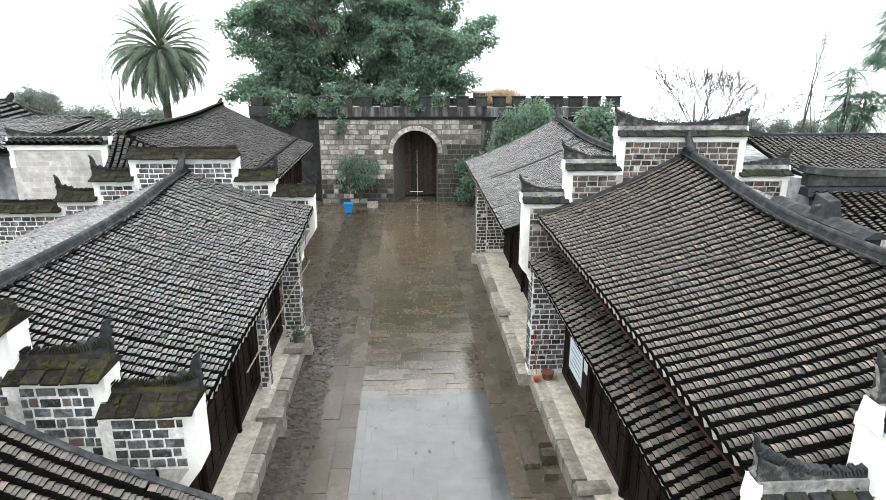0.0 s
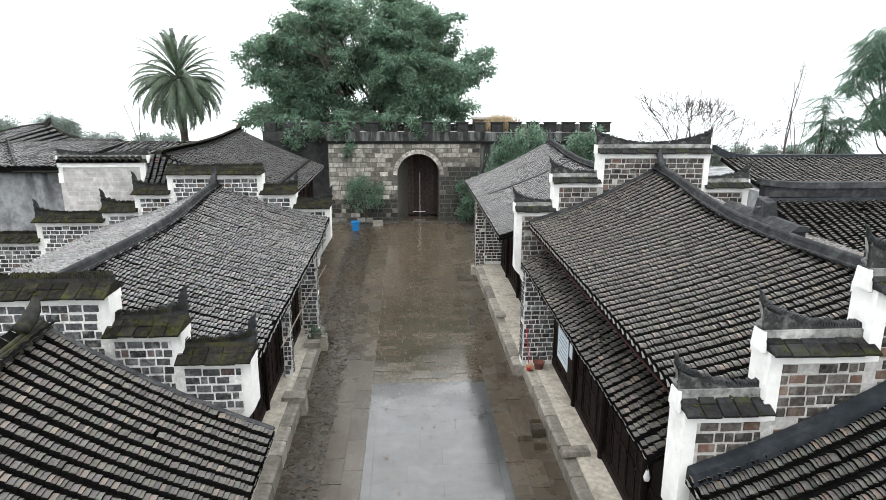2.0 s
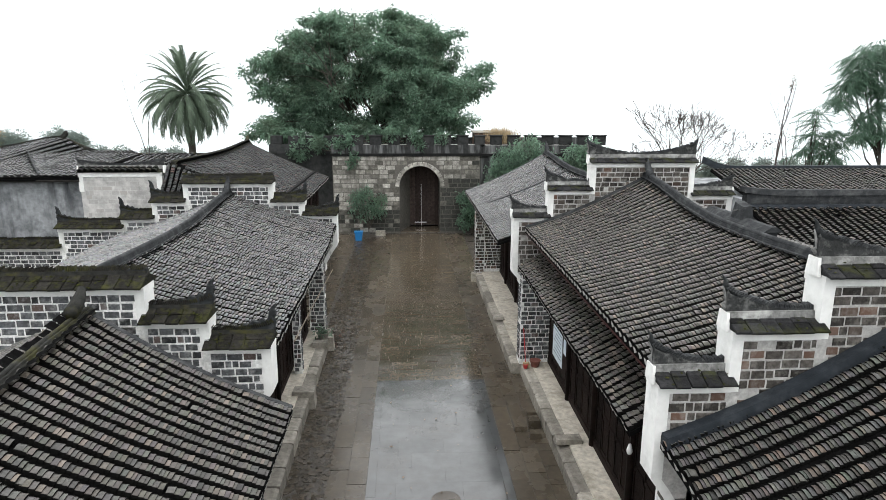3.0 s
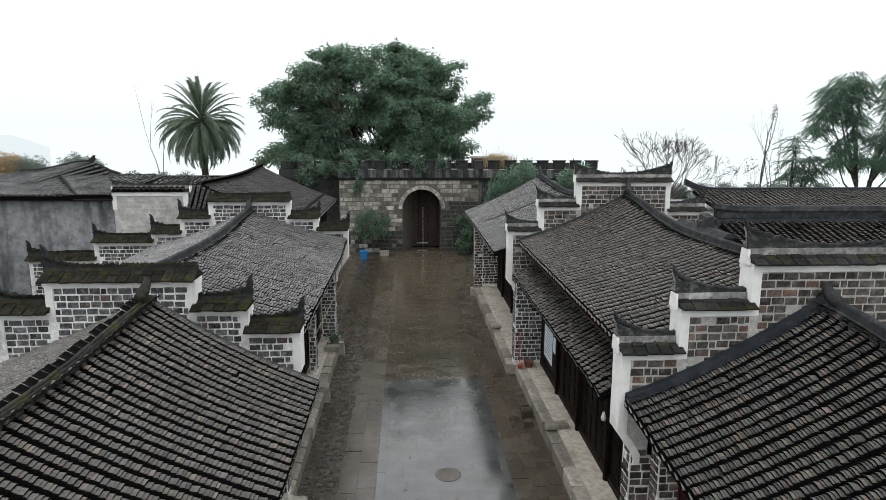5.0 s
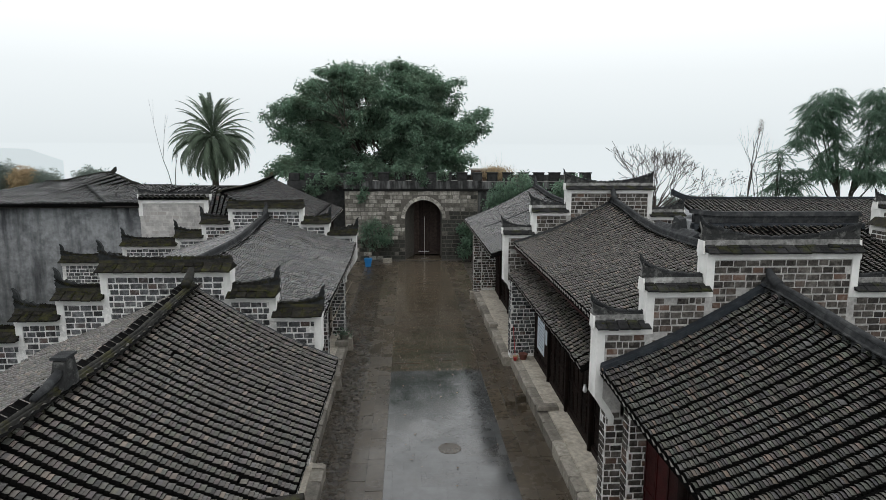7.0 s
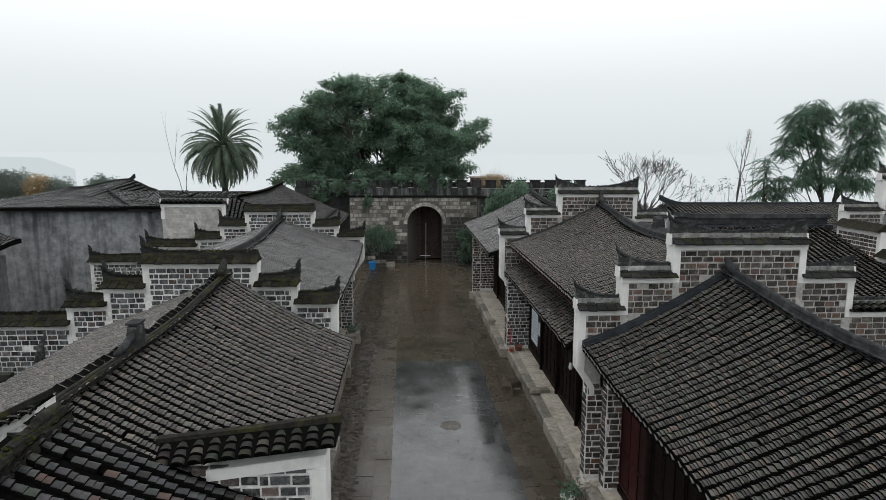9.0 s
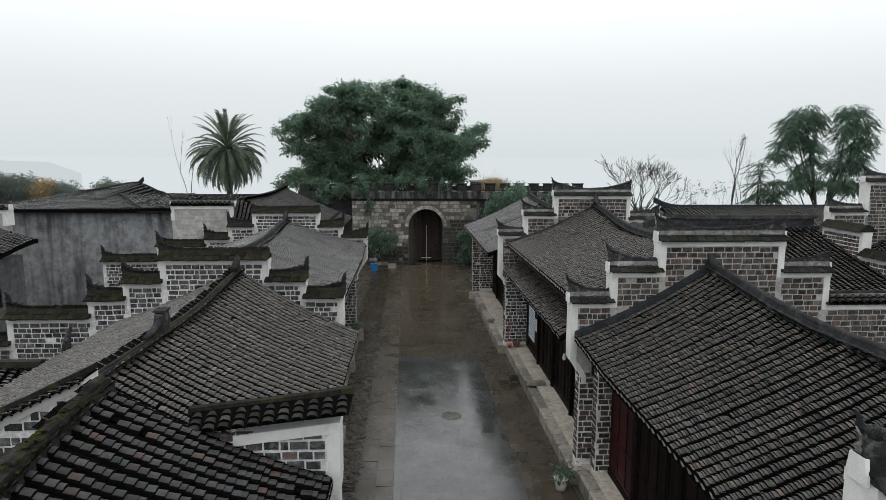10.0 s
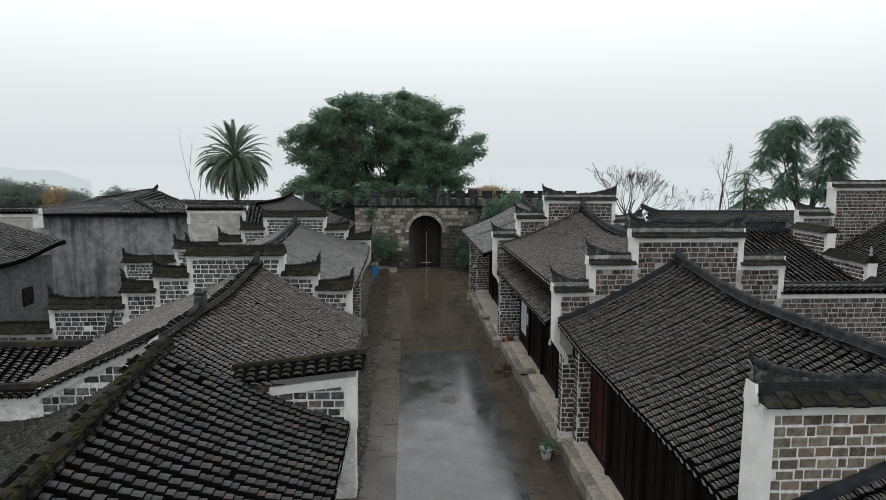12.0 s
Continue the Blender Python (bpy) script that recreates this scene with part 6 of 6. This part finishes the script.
def bare_tree(name, base, height, seed, depth, label, lean=(0, 0), spread=0.5, r=0.1, kids=(2, 3), up=0.25, first=None):
    rnd = random.Random(seed)
    t, g, ends = thing(name, base, label, "tree"), Geo(), []
    limb(g, rnd, Vector(base), Vector((lean[0], lean[1], 1)).normalized(), first or height * 0.4, r, depth, ends, spread, up, 4, 6, 0.72, kids)
    part("branch", g, M["twig"], t, smooth=True)
    return t, ends


# bare trees and saplings behind the right houses
rnd = random.Random(41)
fan = thing("tree", (13.7, 29.0, 0), "leafless tree with a rounded fan of fine twigs", "tree")
g, ends = Geo(), []
g.tube([(13.7, 29, 0), (13.75, 29, 2.0), (13.7, 29, 4.3)], [0.14, 0.12, 0.1], 8, cap=False)
for k in range(16):
    a = radians(-80 + 160 * k / 15)
    limb(g, rnd, Vector((13.7 + 0.015 * (k - 7.5), 29, 4.0 + rnd.uniform(-0.3, 0.2))), Vector((math.sin(a), rnd.uniform(-.3, .3), math.cos(a) * 0.9 + 0.3)).normalized(), 1.2 * rnd.uniform(0.85, 1.15), 0.05, 5, ends, 0.34, 0.06, 4, 5, 0.7, (2, 2), 0.011)
part("branch", g, M["twig"], fan, smooth=True)
t_, e_ = bare_tree("tree", (24.4, 38.3, 0), 9.5, 9, 2, "thin leafless sapling with a leaf tuft on top", lean=(0.005, 0), spread=0.2, r=0.1, up=0.5, first=3.95, kids=(2, 2))
rnd = random.Random(8)
top_ = max((p for p, d in e_), key=lambda p: p.z)
part("leaf_tuft", spray(leaf_cluster(16, 0.16, 0.2, 77), [top_ + Vector((rnd.gauss(0, .06), rnd.gauss(0, .06), 0.15 - 0.14 * k)) for k in range(7)], rnd, 0.6, 0.9), M["leaf_dead"], t_, kind="stuff")
t_, e_ = bare_tree("tree", (22.6, 39, 0), 6.0, 13, 3, "small leafless sapling with fine twigs", spread=0.3, r=0.05, up=0.3, first=2.0, kids=(2, 2))
t_, e_ = bare_tree("tree", (26.3, 40, 0), 6.0, 15, 3, "small leafless sapling with fine twigs", spread=0.35, r=0.06, up=0.3, first=3.0, kids=(2, 3))
t_, e_ = bare_tree("tree", (-17.6, 43, 0), 8.5, 17, 3, "thin bare tree beside the palm", spread=0.25, r=0.07, up=0.5, first=3.8, kids=(2, 2))
for k, (x, y) in enumerate(((18.5, 33), (19.4, 34), (20.4, 33.5), (21.5, 34), (23, 35), (25.2, 36))):
    t_, e_ = bare_tree("shrub", (x, y, 0), 5.0, 30 + k, 3, "leggy shrub with a few dry leaves", spread=0.35, r=0.035, up=0.35, first=2.2, kids=(2, 2))
    rnd = random.Random(50 + k)
    part("leaves", spray(leaf_cluster(4, 0.12, 0.16, 60 + k), [p for p, d in e_], rnd), M["twig"], t_, kind="stuff")


def feathery(name, base, lumps, seed, label, size=0.5, density=60, mat="leaf_fine", tilt=(0.0, 0.7)):
    """A light crown of hanging pinnate sprays on thin limbs."""
    rnd = random.Random(seed)
    t, g, places = thing(name, base, label, "tree"), Geo(), []
    bx, by, bz = base
    for x, y, z, r, h_ in lumps:
        tip = Vector((x, y, z))
        fork = Vector((bx + (0.5 if x > bx else -0.3), by, bz + min(4.6, z * 0.6)))
        mid_ = fork.lerp(tip, 0.5) + Vector((rnd.uniform(-.2, .2), 0, rnd.uniform(-0.3, 0.1)))
        g.tube([tuple(fork), tuple(mid_), tuple(tip)], [0.07, 0.045, 0.015], 6, cap=False)
        for _ in range(int(density * r * (0.6 + 0.4 * h_))):
            d = Vector((rnd.gauss(0, 1), rnd.gauss(0, 1), rnd.gauss(0, 1))).normalized() * rnd.uniform(0.3, 1.05)
            places.append((Vector((x + d.x * r, y + d.y * r, z + d.z * h_)), math.atan2(d.y, d.x) + rnd.gauss(0, 0.6)))
    for dx in (0.5, -0.3):
        g.tube([(bx + dx * 0.3, by, bz), (bx + dx * 0.7, by, bz + 2.5), (bx + dx, by, bz + 4.7)], [0.15, 0.12, 0.08], 7, cap=False)
    part("trunk", g, M["bark"], t, smooth=True)
    v, f = [], []
    for k in range(12):
        for s_ in (1, -1):
            a = 0.075 * k * size * 2
            i = len(v)
            v += [(a, 0, -0.25 * a * a), (a + 0.06 * size, s_ * 0.3 * size * (1 - k / 16), -0.25 * a * a - 0.12 * size), (a + 0.2 * size, s_ * 0.3 * size * (1 - k / 16), -0.25 * a * a - 0.15 * size)]
            f.append((i, i + 1, i + 2))
    out = []
    for p, az in places:
        out.append(Matrix.Translation(p) @ Euler((rnd.uniform(-.3, .3), rnd.uniform(*tilt), az)).to_matrix().to_4x4() @ Matrix.Scale(rnd.uniform(0.75, 1.25), 4))
    part("crown", many((v, f), out), M[mat], t, kind="stuff")
    return t


feathery("tree", (28.9, 34.5, 0), [(27.3, 34.3, 10.9, 1.2, 0.6), (26.4, 34.3, 10.1, 1.1, 0.7), (28.1, 34.5, 10.2, 0.8, 0.8), (25.9, 34.2, 9.0, 1.0, 0.7), (27.2, 34.6, 9.2, 1.0, 0.8), (25.4, 34.2, 8.0, 0.7, 0.5), (27.9, 34.3, 8.6, 0.7, 0.6),
          (30.6, 34.4, 11.0, 1.1, 0.6), (31.4, 34.4, 10.2, 1.0, 0.8), (30.2, 34.2, 9.7, 1.0, 0.9), (31.7, 34.4, 9.0, 0.8, 0.8), (30.8, 34.2, 8.2, 1.1, 0.9), (31.2, 34.4, 7.2, 0.9, 0.7), (27.2, 34.2, 6.9, 0.8, 0.6),
          (26.7, 34, 6.0, 0.7, 0.5), (28.3, 34, 6.1, 0.8, 0.5), (29.6, 34.2, 7.2, 0.8, 0.7), (29.9, 34, 6.0, 1.0, 0.6), (31.0, 34, 5.8, 0.9, 0.6), (27.9, 34.2, 7.7, 0.5, 0.4)], 3,
         "tall feathery green tree with drooping leaf masses", 0.42, 190, tilt=(0.1, 1.0))
feathery("tree", (25.4, 36, 0), [(25.25, 36, 7.3, 0.3, 0.25), (25.2, 36, 6.7, 0.35, 0.25), (25.1, 36, 6.0, 0.4, 0.25), (25.4, 36, 5.3, 0.5, 0.3), (26.3, 36, 6.0, 0.5, 0.3), (26.8, 36, 5.3, 0.5, 0.3), (24.8, 36, 4.9, 0.4, 0.3), (26.2, 36, 4.8, 0.5, 0.3)], 4,
         "young feathery tree with layered fronds", 0.66, 75, tilt=(-0.2, 0.8))


def bush(name, centre, lumps, seed, label, mat="leaf", size=0.2, density=70, category="bush"):
    rnd = random.Random(seed)
    t, places = thing(name, centre, label, category), []
    for x, y, z, r in lumps:
        for _ in range(int(density * r * r) + 6):
            d = Vector((rnd.gauss(0, 1), rnd.gauss(0, 1), rnd.gauss(0, 1))).normalized() * r * rnd.uniform(0.5, 1.05)
            places.append(Vector((x, y, z)) + d)
    stems = Geo()
    for x, y, z, r in lumps:
        stems.tube([centre, ((x + centre[0]) / 2, (y + centre[1]) / 2, (z + centre[2]) / 2 + 0.1), (x, y, z)], [0.03, 0.025, 0.012], 5)
    part("stems", stems, M["bark"], t)
    part("leaves", spray(leaf_cluster(14, 0.22, size, seed + 1), places, rnd), M[mat], t, kind="stuff")
    return t


bush("bush", (-2.6, 34.5, 0.4), [(-3.0, 34.5, 2.2, 0.5), (-2.3, 34.5, 1.9, 0.5), (-3.3, 34.6, 1.6, 0.4), (-2.6, 34.4, 1.4, 0.5), (-1.9, 34.5, 1.5, 0.35), (-2.7, 34.6, 2.7, 0.35), (-3.5, 34.7, 2.3, 0.25), (-1.8, 34.6, 2.2, 0.3)], 71,
     "straggly green leafy bush against the city wall", density=62, size=0.15)
bush("shrub", (3.6, 34.4, 0), [(3.4, 34.3, 1.6, 0.5), (3.9, 34.2, 2.2, 0.6), (3.2, 34.4, 0.8, 0.45), (4.2, 34.2, 1.2, 0.6), (4.6, 34, 2.6, 0.7), (3.0, 34.6, 2.2, 0.3)], 73, "dark green creeper growing up the city wall", density=110)
bush("bush", (6.3, 30.5, 0), [(5.2, 31, 4.6, 0.9), (6.2, 31, 5.1, 0.9), (5.6, 30.5, 3.9, 0.9), (7.0, 31, 4.6, 0.8), (4.6, 31, 4.0, 0.7), (7.6, 30.4, 4.1, 0.8)], 75, "green tree crown between the house and city wall", density=100)
bush("bush", (9.3, 31.0, 0), [(8.9, 31, 4.7, 0.8), (9.7, 31, 5.0, 0.8), (10.3, 31, 4.5, 0.8), (9.4, 30.6, 4.0, 0.8)], 76, "green bush in front of the battlements", density=100)
bush("creeper", (-4.4, 35.3, 4.9), [(-4.3, 34.95, 5.4, 0.35), (-3.6, 34.95, 5.6, 0.35), (-3.4, 34.86, 4.7, 0.2), (-3.5, 34.85, 4.2, 0.14), (-1.2, 34.95, 5.95, 0.3), (0.2, 34.95, 5.85, 0.35), (0.4, 34.9, 5.3, 0.2), (1.8, 34.95, 5.8, 0.3), (-5.6, 35.9, 5.3, 0.6), (-6.8, 36.1, 5.0, 0.6)],
     77, "green creeper hanging over the battlements", density=110, category="creeper")

# dry grass and a small brick hut on the wall top
hut = thing("hut", (5.0, 37, 5.0), "small rust-brown brick hut on the wall top", "hut")
part("wall", Geo().box(3.9, 5.9, 36.4, 38, 4.7, 5.98), M["rust"], hut)
part("roof", Geo().box(3.8, 6.0, 36.3, 38.1, 5.98, 6.05), M["kerb"], hut)
rnd = random.Random(5)
grass = Geo()
for i in range(1600):
    x, y = rnd.gauss(5.5, 0.5), 36.2 + rnd.uniform(-.1, .4)
    z, ln = rnd.uniform(5.3, 5.9), rnd.uniform(0.2, 0.7) * (2.6 if rnd.random() < 0.02 else 1)
    a, b = rnd.gauss(0, .35), rnd.gauss(0, .3)
    tipx, tipz = x + a * ln, z + ln * (.95 - 0.6 * abs(a))
    mx, mz = x + a * ln * .4, z + ln * .58
    grass.add([(x - .006, y, z), (x + .006, y, z), (mx + .005, y + b * ln * .4, mz), (tipx, y + b * ln, tipz), (mx - .005, y + b * ln * .4, mz)], [(0, 1, 2, 4), (4, 2, 3)])
solid("dry_grass", grass, M["straw"], "tuft of tan dry grass on the city wall", "grass", kind="stuff")

# distant trees; all but the tan one have haze painted into their leaves
rnd = random.Random(31)
CLUSTER = leaf_cluster(34, 0.45, 0.2, 8)


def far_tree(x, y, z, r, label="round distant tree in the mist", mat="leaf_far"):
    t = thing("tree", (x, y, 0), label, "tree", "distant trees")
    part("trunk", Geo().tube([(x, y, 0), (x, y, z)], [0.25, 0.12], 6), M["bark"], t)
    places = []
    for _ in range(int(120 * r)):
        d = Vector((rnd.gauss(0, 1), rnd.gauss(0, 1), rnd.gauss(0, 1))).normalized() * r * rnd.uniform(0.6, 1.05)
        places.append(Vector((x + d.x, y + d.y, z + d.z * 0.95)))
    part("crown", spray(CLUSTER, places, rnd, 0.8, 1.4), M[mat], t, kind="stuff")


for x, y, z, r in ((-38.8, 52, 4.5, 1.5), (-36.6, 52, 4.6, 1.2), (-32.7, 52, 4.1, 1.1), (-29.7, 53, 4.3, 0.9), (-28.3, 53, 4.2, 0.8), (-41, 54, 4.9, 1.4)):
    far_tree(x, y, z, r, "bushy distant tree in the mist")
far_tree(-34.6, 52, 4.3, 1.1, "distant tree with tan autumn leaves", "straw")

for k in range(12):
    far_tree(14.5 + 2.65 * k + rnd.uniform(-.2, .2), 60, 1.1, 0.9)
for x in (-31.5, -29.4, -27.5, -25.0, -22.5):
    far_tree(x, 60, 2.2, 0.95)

# misty distance: glowing flat sheets stand in for haze and hide the ground
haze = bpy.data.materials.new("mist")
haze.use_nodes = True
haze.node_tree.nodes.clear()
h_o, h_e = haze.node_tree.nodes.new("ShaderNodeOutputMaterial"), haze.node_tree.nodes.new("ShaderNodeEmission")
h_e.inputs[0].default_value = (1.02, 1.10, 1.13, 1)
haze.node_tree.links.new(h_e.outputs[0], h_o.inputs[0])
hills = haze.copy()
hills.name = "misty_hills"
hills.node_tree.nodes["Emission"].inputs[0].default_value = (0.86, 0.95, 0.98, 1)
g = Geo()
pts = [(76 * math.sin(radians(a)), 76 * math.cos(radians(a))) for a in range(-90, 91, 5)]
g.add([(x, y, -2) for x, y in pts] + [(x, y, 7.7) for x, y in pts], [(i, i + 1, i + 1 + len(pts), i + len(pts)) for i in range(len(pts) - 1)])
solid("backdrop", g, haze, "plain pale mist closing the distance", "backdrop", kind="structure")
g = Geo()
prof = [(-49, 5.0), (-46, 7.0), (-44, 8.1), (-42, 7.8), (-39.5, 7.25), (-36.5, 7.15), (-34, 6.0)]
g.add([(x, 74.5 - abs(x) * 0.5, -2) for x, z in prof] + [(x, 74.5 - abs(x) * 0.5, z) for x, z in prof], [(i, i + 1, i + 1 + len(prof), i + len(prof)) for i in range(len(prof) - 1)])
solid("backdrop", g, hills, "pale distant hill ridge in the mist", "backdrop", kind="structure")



# ---- small things in the street ----
binx, biny = -3.1, 33.1
bin_ = thing("bin", (binx, biny, 0), "small bright blue plastic bin beside the city wall", "bin")
part("body", Geo().prism([(binx - 0.17, 0.02), (binx + 0.17, 0.02), (binx + 0.23, 0.5), (binx - 0.23, 0.5)], "y", biny - 0.2, biny + 0.2), M["blue"], bin_)
part("rim", Geo().box(binx - 0.25, binx + 0.25, biny - 0.22, biny + 0.22, 0.49, 0.53), M["blue"], bin_)


def pot(x, y, z, r, h_, mat, label, plant=None, seed=1, name="flower_pot"):
    p = thing(name, (x, y, z), label, "pot")
    part("body", Geo().lathe(x, y, [(r * 0.7, z), (r * 0.85, z + h_ * 0.4), (r, z + h_ * 0.9), (r * 1.1, z + h_ * 0.92), (r * 1.1, z + h_), (r * 0.95, z + h_), (r * 0.9, z + h_ * 0.86), (0, z + h_ * 0.86)], 18), M[mat], p, smooth=True)
    if plant:
        rnd = random.Random(seed)
        part("leaves", spray(leaf_cluster(10, 0.14, 0.13, seed), [Vector((x + rnd.gauss(0, r * .6), y + rnd.gauss(0, r * .6), z + h_ + rnd.uniform(0, plant))) for _ in range(14)], rnd), M["leaf"], p, kind="stuff")
    return p


pot(3.38, 13.9, 0.4, 0.15, 0.2, "terracotta", "dark red clay pot beside the brick pier")
pot(3.08, 13.78, 0.4, 0.07, 0.12, "red", "small red plastic tub on the platform")
pot(2.72, 3.85, 0.0, 0.16, 0.3, "paint_white", "white plastic pot with a straggly plant", 0.25, 5)
pot(-3.0, 16.2, 0.4, 0.17, 0.3, "kerb", "dark stone pot on the platform edge", 0.1, 7)
broom = thing("broom", (3.0, 13.95, 0.4), "slim red-handled broom leaning on the pier", "broom")
part("handle", Geo().tube([(3.1, 13.85, 0.45), (3.06, 14.15, 1.5)], 0.012, 6), M["red"], broom)
part("head", Geo().box(3.02, 3.2, 13.8, 13.9, 0.4, 0.55), M["straw"], broom)


def slab_stone(x0, x1, y0, y1, z0, z1, label, name="stone_block", mat=None):
    solid(name, Geo().add([(x0, y0, z0), (x1, y0 + .02, z0), (x1 - .01, y1, z0), (x0 + .015, y1 - .01, z0), (x0 + .015, y0 + .02, z1), (x1 - .02, y0 + .03, z1 - .01), (x1 - .03, y1 - .02, z1), (x0 + .03, y1 - .03, z1 - .012)],
                          [(3, 2, 1, 0), (4, 5, 6, 7), (0, 1, 5, 4), (1, 2, 6, 5), (2, 3, 7, 6), (3, 0, 4, 7)]), mat or M["kerb"], label, "stone block", "loose stone blocks and steps")


slab_stone(2.3, 2.62, 10.9, 12.4, 0.0, 0.12, "long flat dark stone lying on the wet street", mat=M["slab"])
slab_stone(2.66, 2.98, 11.0, 11.35, 0.0, 0.22, "dark broken stone beside the platform", mat=M["slab"])
slab_stone(2.6, 2.9, 10.5, 10.75, 0.0, 0.16, "dark broken stone beside the platform", mat=M["slab"])
slab_stone(2.72, 3.0, 11.6, 11.85, 0.0, 0.14, "dark broken stone beside the platform", mat=M["slab"])
slab_stone(3.0, 3.62, 9.55, 9.85, 0.4, 0.52, "low stone step on the platform")
slab_stone(2.72, 3.1, 17.9, 18.3, 0.4, 0.5, "small worn stone step on the platform")
slab_stone(2.55, 2.85, 24.2, 24.6, 0.0, 0.36, "worn stone block at the platform corner")
slab_stone(-3.35, -2.75, 12.3, 12.75, 0.0, 0.5, "stone step beside the house platform")
slab_stone(-3.3, -2.8, 15.6, 15.95, 0.4, 0.56, "low worn stone step on the house platform")
slab_stone(-3.3, -2.7, 16.3, 16.7, 0.0, 0.46, "broken stone step at the platform end")
slab_stone(-2.2, -1.6, 34.2, 34.6, 0.0, 0.3, "stone block beside the gate")

notice = thing("notice_board", (3.8, 12.7, 0.9), "pale blue-white printed notice on a dark board", "notice board")
part("board", Geo().box(3.77, 3.82, 11.95, 13.55, 0.85, 2.3), M["wood"], notice)
sheet = part("sheet", Geo().box(3.755, 3.768, 12.35, 13.4, 1.0, 2.2), M["paper"], notice, "pale printed sheet")
part("sheet", Geo().box(3.755, 3.768, 11.98, 12.22, 1.5, 1.95), M["paper"], notice, "small white sheet")
for k in range(9):
    part("text_bar", Geo().box(3.751, 3.7545, 12.45, 13.3 - 0.12 * (k % 3), 1.16 + k * 0.11, 1.19 + k * 0.11), M["ink"], sheet)

pole = thing("bamboo_pole", (-3.0, 14.8, 0.4), "long bamboo pole slung along the house eave", "pole")
part("cane", Geo().tube([(-2.75, 17.2, 2.5), (-2.72, 13.5, 2.75), (-2.72, 9.8, 2.9)], 0.016, 6), M["bamboo"], pole)
part("hanger", Geo().tube([(-2.74, 16.6, 2.54), (-2.74, 16.6, 3.7)], 0.008, 5), M["iron"], pole)
part("hanger", Geo().tube([(-2.72, 10.4, 2.88), (-2.72, 10.4, 3.7)], 0.008, 5), M["iron"], pole)
pier(-3.5, -3.28, 13.7, 13.95, 0.4, 3.3, "brick", ("y-", "x+"), label="slim brick post in the dark house front")
lamp = thing("hanging_lamp", (3.15, 5.6, 2.6), "small white bulb hanging under the eave", "lamp")
part("cord", Geo().tube([(3.15, 5.6, 2.72), (3.15, 5.6, 3.3)], 0.008, 5), M["iron"], lamp)
part("bulb", Geo().lathe(3.15, 5.6, [(0.0, 2.55), (0.035, 2.56), (0.05, 2.61), (0.035, 2.67), (0.02, 2.73)], 12), M["paint_white"], lamp, smooth=True)

# twigs and dry stalks beside the piers
rnd = random.Random(61)
for bx, by, label, mat_ in ((2.95, 4.35, "heap of dry twigs beside the brick pier", "twig"), (-2.85, 16.95, "straggly dry plant with reddish leaves at the platform end", "bark")):
    heap = thing("twig_heap", (bx, by, 0), label, "twigs")
    g = Geo()
    for k in range(26):
        a, ln = rnd.uniform(0, 6.28), rnd.uniform(0.25, 0.7)
        x, y = bx + rnd.gauss(0, 0.1), by + rnd.gauss(0, 0.2)
        g.tube([(x, y, 0.01), (x + math.cos(a) * ln * 0.3, y + math.sin(a) * ln * 0.3, ln * 0.5), (x + math.cos(a) * ln * 0.7, y + math.sin(a) * ln * 0.7, ln * rnd.uniform(0.4, 0.9))], [0.008, 0.006, 0.003], 4, cap=False)
    part("twigs", g, M[mat_], heap)
    part("leaves", spray(leaf_cluster(5, 0.1, 0.08, 90), [Vector((bx + rnd.gauss(0, .2), by + rnd.gauss(0, .3), rnd.uniform(0.08, 0.5))) for _ in range(12)], rnd), M["terracotta" if bx < 0 else "leaf_dead"], heap, kind="stuff")
